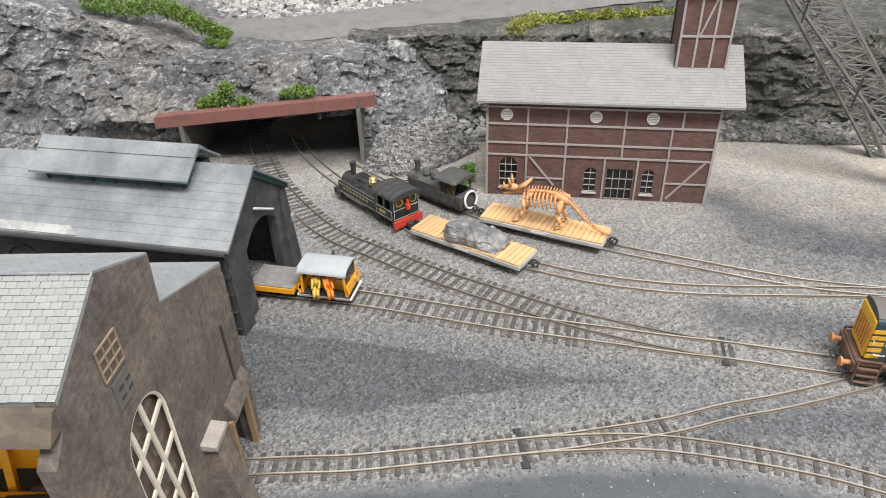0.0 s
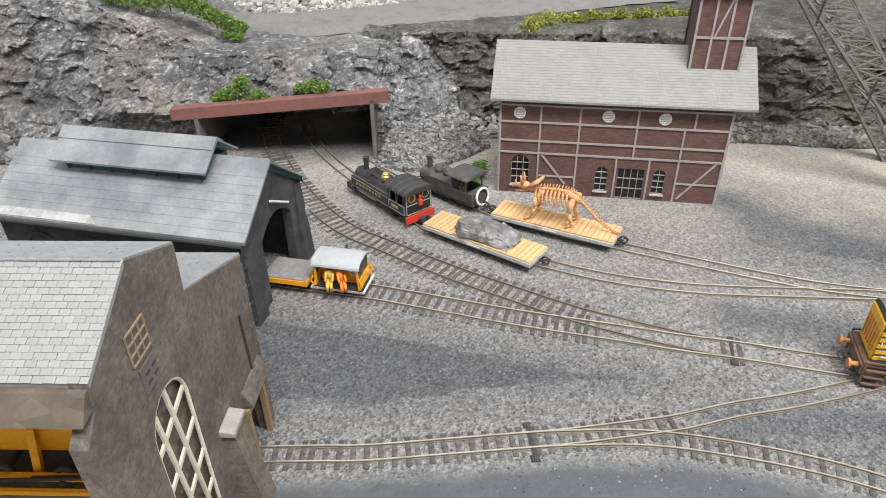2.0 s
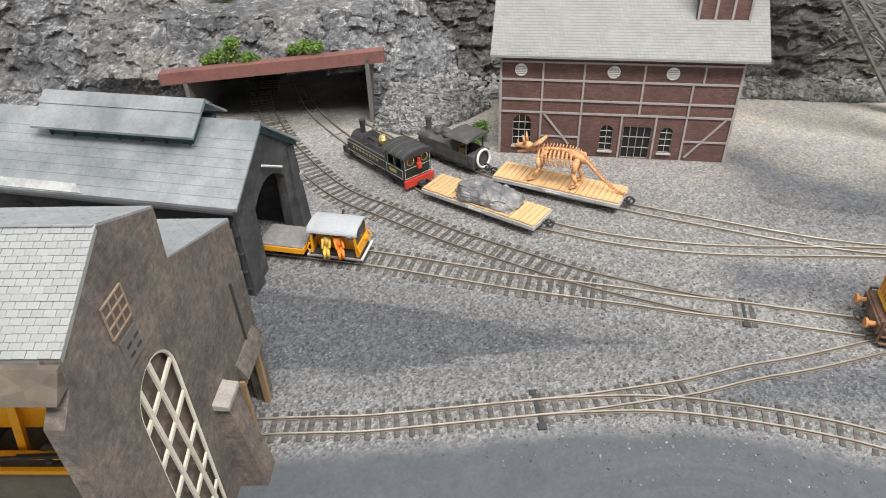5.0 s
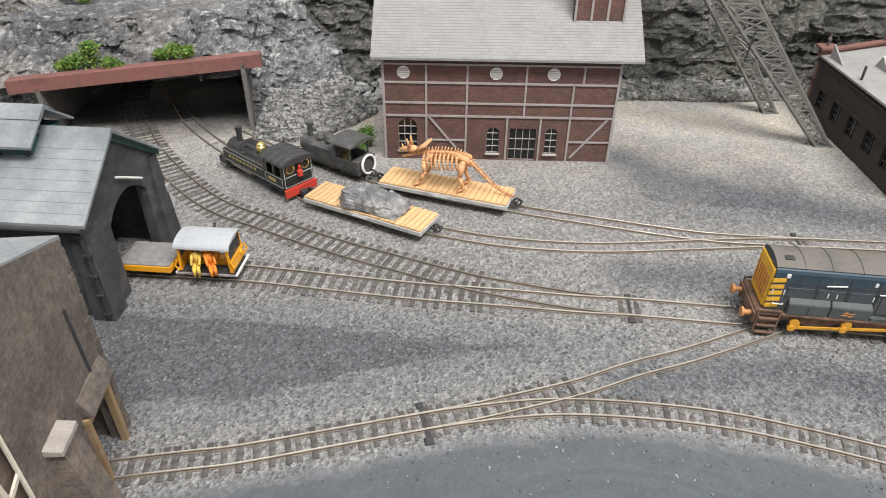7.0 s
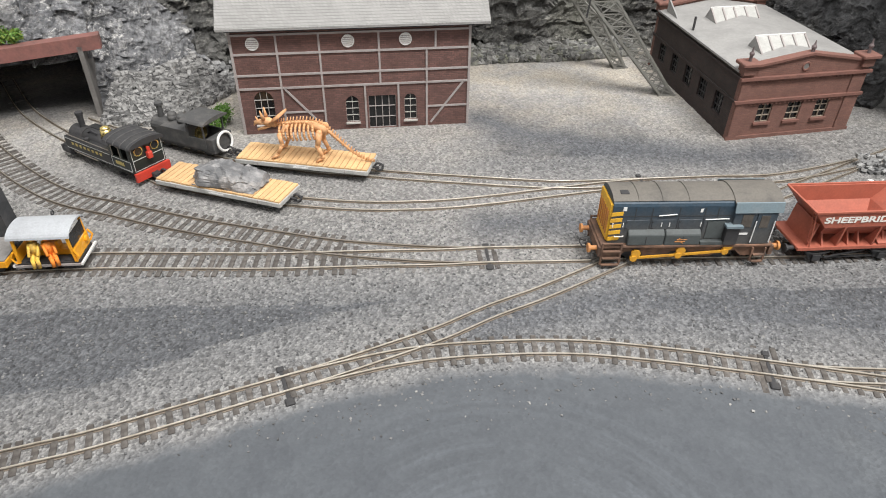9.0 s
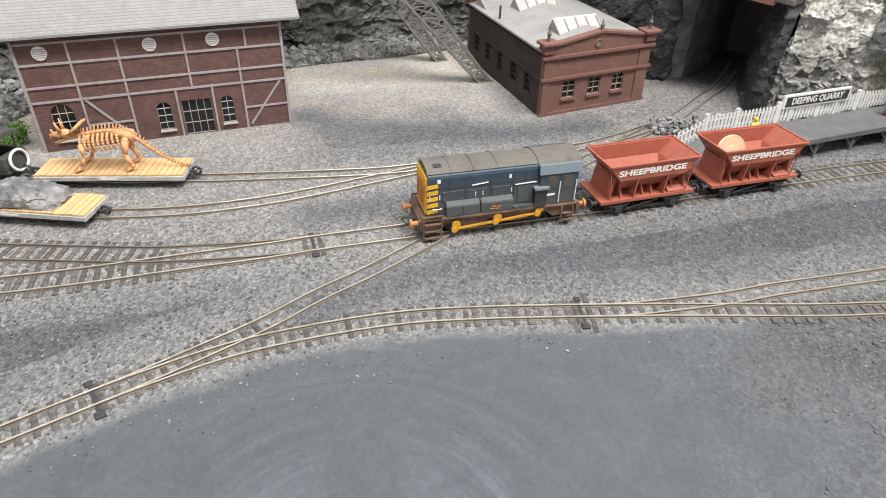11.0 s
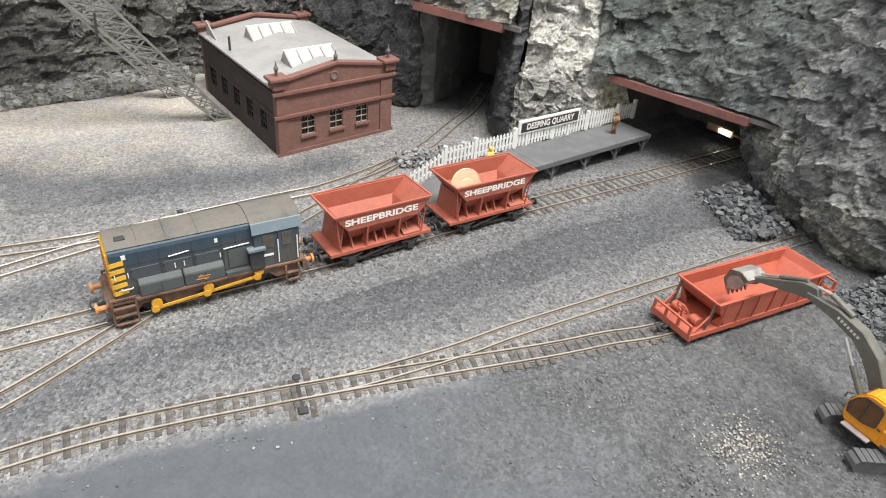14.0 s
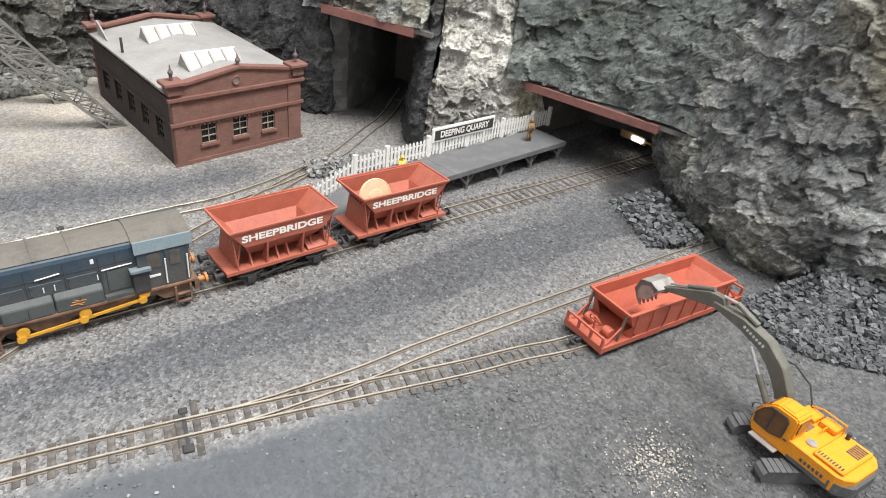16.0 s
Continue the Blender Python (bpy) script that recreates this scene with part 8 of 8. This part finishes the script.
# ---- loose stones ----
def stones(name, label, material, count, place, seed, size=(0.25, 0.6)):
    """Many angular stones as one mesh; place(rng) gives a point of the plan in centimetres."""
    rng = np.random.default_rng(seed)
    base = np.array([(x, y, z) for z in (-1, 1) for y in (-1, 1) for x in (-1, 1)], float)
    quads = np.array([(0, 2, 3, 1), (4, 5, 7, 6), (0, 1, 5, 4), (1, 3, 7, 5), (3, 2, 6, 7), (2, 0, 4, 6)])
    verts, faces = [], []
    for k in range(count):
        p = place(rng)
        s = rng.uniform(*size) * np.array([1, rng.uniform(0.55, 0.95), rng.uniform(0.35, 0.75)]) * 0.5
        a, b = rng.uniform(0, math.tau), rng.uniform(-0.9, 0.9)
        v = base * (1 + rng.uniform(-0.35, 0.15, (8, 3))) * s
        v = v @ np.array([[1, 0, 0], [0, math.cos(b), -math.sin(b)], [0, math.sin(b), math.cos(b)]])
        v = v @ np.array([[math.cos(a), -math.sin(a), 0], [math.sin(a), math.cos(a), 0], [0, 0, 1]])
        faces.append(quads + 8 * k)
        verts.append((v + np.array(p)) * CM)
    me = bpy.data.meshes.new(name)
    me.from_pydata(np.concatenate(verts).tolist(), [], np.concatenate(faces).tolist())
    me.materials.append(MATS[material])
    return tagged(new(name, me), label, "stones", kind="stuff")


def stone_mat(name, dark, light, green=None):
    m, nt, p, co = shell(name, 0.85)
    r = nt.nodes.new("ShaderNodeNewGeometry").outputs["Random Per Island"]
    a = ramp(nt, r, [(0.0, dark), (0.7, light), (1.0, green or light)])
    d = ramp(nt, tex(nt, co, 260, 4, 0.7), [(0.35, (0.6, 0.6, 0.6)), (0.65, (1.2, 1.2, 1.2))])
    nt.links.new(mix(nt, 1.0, a, d, "MULTIPLY"), p.inputs["Base Color"])
    bump(nt, p, tex(nt, co, 400, 3), 0.4, 0.0006)


stone_mat("stones_grey", (0.09, 0.092, 0.095), (0.3, 0.3, 0.295))
stone_mat("stones_pale", (0.2, 0.2, 0.195), (0.52, 0.51, 0.49))
stone_mat("stones_mid", (0.09, 0.09, 0.09), (0.3, 0.297, 0.288))
stone_mat("stones_slate", (0.045, 0.05, 0.054), (0.105, 0.112, 0.117), (0.17, 0.176, 0.18))
stone_mat("stones_green", (0.09, 0.091, 0.088), (0.29, 0.288, 0.272), (0.17, 0.176, 0.13))
stone_mat("clod", (0.085, 0.088, 0.091), (0.13, 0.132, 0.132))
stone_mat("grit", (0.075, 0.077, 0.08), (0.17, 0.171, 0.172), (0.28, 0.276, 0.265))
stone_mat("chips_pale", (0.2, 0.19, 0.17), (0.38, 0.36, 0.32))


def along(pts, spread, slope, base=0.05):
    line = smooth_line(pts, 0.5)
    def place(rng):
        i = int(rng.integers(0, len(line) - 1))
        d = heading(line, i)
        t = rng.uniform(0, 1) ** 1.3
        off = spread * t
        return line[i].x - d.y * off, line[i].y + d.x * off, base + slope * off + rng.uniform(-0.1, 0.3)
    return place


stones("scree_beside_portal", "grey angular scree heaped beside the mine portal", "stones_mid", 3000, along([(-17.6, 56.2), (-13.4, 55.6), (-9.6, 59), (-6.8, 63.4)], 4.6, 0.62), 1, (0.3, 0.75))
stones("scree_north", "rubble strip at the foot of the slate face", "stones_green", 1200, along([(13, 66.8), (20, 67.6), (30, 67.6), (37, 68.6)], 2.1, 0.5, 0.2), 2, (0.4, 0.95))
stones("scree_behind_house", "dark rubble behind the engine house", "stones_grey", 350, along([(-9.5, 64), (-4, 66), (8, 67)], 3.0, 0.4), 3, (0.4, 1.0))
stones("scree_mine", "slate rubble beside the mine opening", "stones_slate", 330, along([(58.8, 17.2), (60.8, 20), (62.8, 24)], -0.1 - 4.0, -0.22), 4, (0.34, 0.66))
stones("scree_east", "slate rubble heap under the rock face", "stones_slate", 4600, along([(63.5, -6), (58.0, 0.5), (55.6, 4.8), (57.8, 10.0)], -7.5, -0.3), 5, (0.26, 0.56))
stones("scree_platform", "grey rubble behind the station fence", "stones_grey", 260, along([(44, 39.5), (49, 38.2), (54, 37.4)], 1.6, 0.5), 6, (0.25, 0.6))
stones("upper_scree", "pale grey scree slope above the quarry face", "stones_pale", 3200, along([(-50, 79), (-36, 74.4), (-26, 76.8), (-20, 80), (-13, 83.6), (0, 91)], 22.0, 0.22, 10.7), 7, (0.5, 1.3))
stones("west_scree", "grey stones on the western ledge", "stones_grey", 420, along([(-72, 44), (-58, 50.5), (-45, 55.0)], 4.5, 0.55, 0.2), 8, (0.4, 1.2))
stones("chippings", "pale spilled stone chippings", "chips_pale", 520, lambda r: (40.6 + r.normal() * 1.0, 5.6 + r.normal() * 0.8, 0.08), 9, (0.05, 0.12))
def yard(rng):
    """Anywhere in the yard but on the smooth clay in front of the loading track."""
    while True:
        x, y = rng.uniform(-25, 64), rng.uniform(-2, 38)
        if x > 34 or y > 19.5 - 0.25 * max(0, x - 18) + rng.uniform(-1, 1.5):
            return x, y, 0.06


stones("yard_grit", "scattered loose ballast grains", "grit", 12000, yard, 10, (0.06, 0.15))


stones("clay_clods", "dark clay clods on the rough ground by the excavator", "clod", 6500, lambda r: (r.uniform(27, 62), r.uniform(-4, 17), 0.0), 11, (0.06, 0.24))


def upper_ledge():
    s = Shape()
    a = smooth_line([(-46, 73), (-31, 68.3), (-24, 69.8), (-18, 71.8), (-9, 75.4), (0, 80), (14, 86)], 0.8)
    b = smooth_line([(-50, 80), (-36, 74.8), (-26, 77.2), (-20, 80.2), (-13, 84), (0, 91), (12, 97)], 0.8)
    n = min(len(a), len(b))
    rows = []
    for i in range(n):
        p, q = a[i * (len(a) - 1) // (n - 1)], b[i * (len(b) - 1) // (n - 1)]
        rows.append([s.bm.verts.new((*(p.lerp(q, k / 10)).xy, 10.3 + 0.05 * k + 0.03 * max(0.0, p.x + 30) + 0.15 * noise.noise((i * 0.3, k * 0.4, 0)) - (0.7 if k == 0 else 0))) for k in range(11)])
    for r, t in zip(rows, rows[1:]):
        for k in range(10):
            s.bm.faces.new((r[k], r[k + 1], t[k + 1], t[k]))
    tagged(part("upper_ledge", s, "ledge_dust", smooth=True), "smooth grey dusty path on the ledge above the quarry face", "path", kind="structure")
    s = Shape().box(-110, 90, 77, 150, 8.8, 9.9)
    tagged(part("upper_ground", s, "ledge_dust"), "grey ground above the quarry", "ground", kind="structure")


paint("ledge_dust", (0.2, 0.197, 0.19), (0.145, 0.144, 0.142), 0.9, 0, 0.5, 60, 350, 1.0)
upper_ledge()


# ---- plants ----
def leaf_mat(name, a, b):
    m, nt, p, co = shell(name, 0.6)
    r = nt.nodes.new("ShaderNodeNewGeometry").outputs["Random Per Island"]
    nt.links.new(ramp(nt, r, [(0.0, a), (1.0, b)]), p.inputs["Base Color"])


leaf_mat("leaf_green", (0.035, 0.1, 0.014), (0.16, 0.3, 0.05))
leaf_mat("leaf_olive", (0.1, 0.15, 0.02), (0.28, 0.33, 0.06))
leaf_mat("moss_yellow", (0.14, 0.15, 0.03), (0.42, 0.4, 0.09))


def bush(name, label, at, blobs, material, count, seed, leaf=0.17, second=None):
    """A low bush: thin twigs and a crown of small leaves round a few uneven clumps."""
    rng = np.random.default_rng(seed)
    e = thing(name, label, "bush", at)
    s = Shape()
    for b in blobs:
        s.rod((b[0] + 0.1, b[1] - 0.1, b[2] - b[3]), (b[0], b[1], b[2]), 0.07, 5, 0.03)
    part("twigs", s, "sleeper_brown", e)
    for mat_name, share in ((material, count * 2), (second, count)):
        if not mat_name:
            continue
        verts, faces = [], []
        for k in range(share):
            b = blobs[int(rng.integers(0, len(blobs)))]
            v = rng.normal(size=3)
            v = v / np.linalg.norm(v) * (rng.uniform(0.2, 1.0) ** 0.6) * rng.uniform(0.8, 1.3)
            c = np.array(b[:3]) + v * np.array([b[3], b[3], b[3] * 0.75])
            u, w = rng.normal(size=3), rng.normal(size=3)
            u = u / np.linalg.norm(u) * leaf * rng.uniform(0.6, 1.2)
            w = w / np.linalg.norm(w) * leaf * 0.5
            n = len(verts)
            verts += [tuple((c - u) * CM), tuple((c + w) * CM), tuple((c + u) * CM), tuple((c - w) * CM)]
            faces.append((n, n + 1, n + 2, n + 3))
        me = bpy.data.meshes.new("leaves")
        me.from_pydata(verts, [], faces)
        me.materials.append(MATS[mat_name])
        ob = new("leaves", me)
        ob.parent = e
        ob["kind"] = "stuff"
    return e


bush("bush", "bright green bush on the portal lintel", (-31.8, 57.0, 6.1), [(0, 0, 1.0, 1.1), (0.4, 0, 1.9, 0.8), (-1.6, 0, 0.5, 0.9), (1.8, 0, 0.5, 0.8), (-2.6, 0, 0.2, 0.5), (2.6, 0.2, 0.2, 0.5)], "leaf_green", 900, 1, second="leaf_olive")
bush("bush", "small green bush on the portal lintel", (-24.6, 58.3, 6.7), [(0, 0, 0.7, 0.9), (1.2, 0, 0.7, 0.7), (-1.2, 0, 0.4, 0.6)], "leaf_green", 600, 2, second="leaf_olive")
bush("bush", "trailing green creeper on the upper rocks", (-38.9, 64.4, 12.8), [(-10.4, 0.9, 1.5, 1.3), (-8.6, 0.8, 1.5, 1.5), (-6.8, 0.7, 1.2, 1.4), (-5, 0.6, 1.0, 1.4), (-3.4, 0.6, 1.3, 1.4), (-1.6, 0.2, 1.1, 1.3), (-0.7, 0.2, 0.9, 1.2), (0.2, 0.2, 0.5, 1.2), (1.0, 0.3, 0.0, 1.1), (1.8, 0.4, -0.5, 1.1), (2.5, 0.5, -0.8, 1.0), (3.1, 0.6, -1.2, 0.9), (3.8, 0.7, -1.4, 0.8), (4.4, 0.8, -1.6, 0.7), (4.1, 0, -2.4, 0.6), (2.9, 0, -2.2, 0.5)], "leaf_green", 3600, 3, 0.17, "leaf_olive")
bush("bush", "green weeds against the engine house corner", (-7.6, 53.6, 0), [(0, 0, 0.8, 0.9), (0.6, 0.8, 1.6, 0.8), (0.3, 1.6, 0.8, 0.9)], "leaf_green", 700, 4, 0.14)
MOSS = smooth_line([(-3.8, 70.4), (-2.2, 73.5), (2, 76), (8, 78), (16, 79.5)], 0.8)
bush("moss_fringe", "yellow green moss along the cliff top", (0, 0, 10.7), [(p.x, p.y, 0.3 * math.sin(i * 1.7), 0.75 + (0.5 if i < 8 else 0.0)) for i, p in enumerate(MOSS)], "moss_yellow", 3600, 5, 0.2, "leaf_olive")


# ---- white disc at the front, fitted to the camera's view ----
# stands in for an unidentified white rim; place and radius fitted to the view
def round_tray():
    e = thing("round_tray", "plain white disc placed to fit a rim in the camera's view", "tray", (9.4, -2.9, 0.02))
    part("plate", Shape().rod((0, 0, 0), (0, 0, 0.22), 13.2, 72), "white_paint", e)
    part("rim", Shape().torus((0, 0, 0.2), (0, 0, 1), 13.1, 0.16, 72, 8), "white_paint", e, smooth=True)


round_tray()


# ---- turnout levers and joints ----
def turnout_motor(at, turn, reach):
    e = thing("turnout_lever", "black turnout tie bar with long sleepers", "turnout", at, turn, "turnout tie bars")
    for x in (-0.5, 0.5):
        part("long_sleeper", Shape().box(x - 0.17, x + 0.17, -reach, reach, -0.1, 0.07).bevel(0.03), "sleeper_brown", e)
    part("tie_bar", Shape().box(-0.09, 0.09, -1.05, 1.05, 0.05, 0.12), "black_iron", e)
    part("pivot_box", Shape().box(-0.24, 0.24, -1.45, -1.0, 0.02, 0.2).bevel(0.05), "black_iron", e)
    part("pivot_box", Shape().box(-0.2, 0.2, 0.95, 1.3, 0.04, 0.2).bevel(0.05), "black_iron", e)


for x, ln, reach in ((-0.4, L_BRANCH, 1.1), (24.7, L_LOAD, 1.75), (25.9, L_DINO, 1.1), (12.0, L_MAIN, 1.35)):
    q = on_track(ln, x)
    turnout_motor((q[0], q[1], 0), q[2], reach)


def diamond_crossing():
    """Dark castings where the branch crosses the main line, with check rails inside the main rails."""
    e = thing("diamond_crossing", "dark plastic crossing castings and check rails in the main line", "track crossing")
    def side(line, off):
        return [line[i] + Vector((-heading(line, i).y, heading(line, i).x, 0)) * off for i in range(len(line))]
    for a in (-1, 1):
        main = side(L_MAIN, a * 0.825)
        for b in (-1, 1):
            br = side(L_BRANCH, b * 0.525)
            _, i, k = min(((p - q).length, i, k) for i, p in enumerate(main) for k, q in enumerate(br) if abs(p.x - q.x) < 0.5)
            c, d, g = main[i], heading(L_MAIN, i), heading(L_BRANCH, k)
            s = Shape()
            s.bar(c - g * 0.85 + Vector((0, 0, 0.24)), c + g * 0.85 + Vector((0, 0, 0.24)), 0.15, 0.3)
            s.bar(c - d * 0.7 + Vector((0, 0, 0.239)), c + d * 0.7 + Vector((0, 0, 0.239)), 0.148, 0.3)
            part("frog", s, "frog_grey", e)
        inner = side(L_MAIN, a * 0.66)
        pts = [p + Vector((0, 0, 0.22)) for p in inner if 18.6 < p.x < 27.8][::3]
        s = Shape()
        for p, q in zip(pts, pts[1:]):
            s.bar(p, q, 0.09, 0.09)
        part("check_rail", s, "check_black", e)


paint("frog_grey", (0.12, 0.115, 0.105), (0.08, 0.078, 0.072), 0.6, 0, 0.5, 150)
paint("check_black", (0.035, 0.034, 0.033), (0.06, 0.055, 0.05), 0.6, 0, 0.5, 150)
diamond_crossing()


# ---- sleepers ----
sleepers(T_MAIN, [p for p in L_MAIN if p.x <= 4.5], 3.0, 0.7, lift=0.045)
sleepers(T_MAIN, [p for p in L_MAIN if 4.5 < p.x <= 22], 3.0, 0.7, (), "sleeper_dusty", 0.1)
sleepers(T_MAIN, [p for p in L_MAIN if p.x > 22], 3.0, 0.7, lift=0.03)
sleepers(T_CURVE, L_CURVE, 3.0, 0.7, [(L_MAIN, 1.2)], lift=0.04)
sleepers(T_DINO, L_DINO, 2.0, 0.7, (), "sleeper_dusty", 0.06)
sleepers(T_FLAT, L_FLAT, 2.0, 0.7, [(L_DINO, 0.9)], "sleeper_dusty", 0.06)
far_branch = [p for p in L_BRANCH if p.x > 8]
near_branch = [p for p in L_BRANCH if p.x <= 8]
sleepers(T_BRANCH, near_branch, 2.0, 0.72, lift=0.03)
sleepers(T_BRANCH, far_branch, 2.0, 0.72, [(L_MAIN, 1.6), (L_DINO, 0.9)], "sleeper_dusty", 0.09)
sleepers(T_LOAD, L_LOAD, 2.0, 0.72, [(L_BRANCH, 0.9)], lift=0.03)
sleepers(T_ROCK, L_ROCK, 2.0, 0.72, [(L_LOAD, 0.9)], "sleeper_dusty", 0.08)
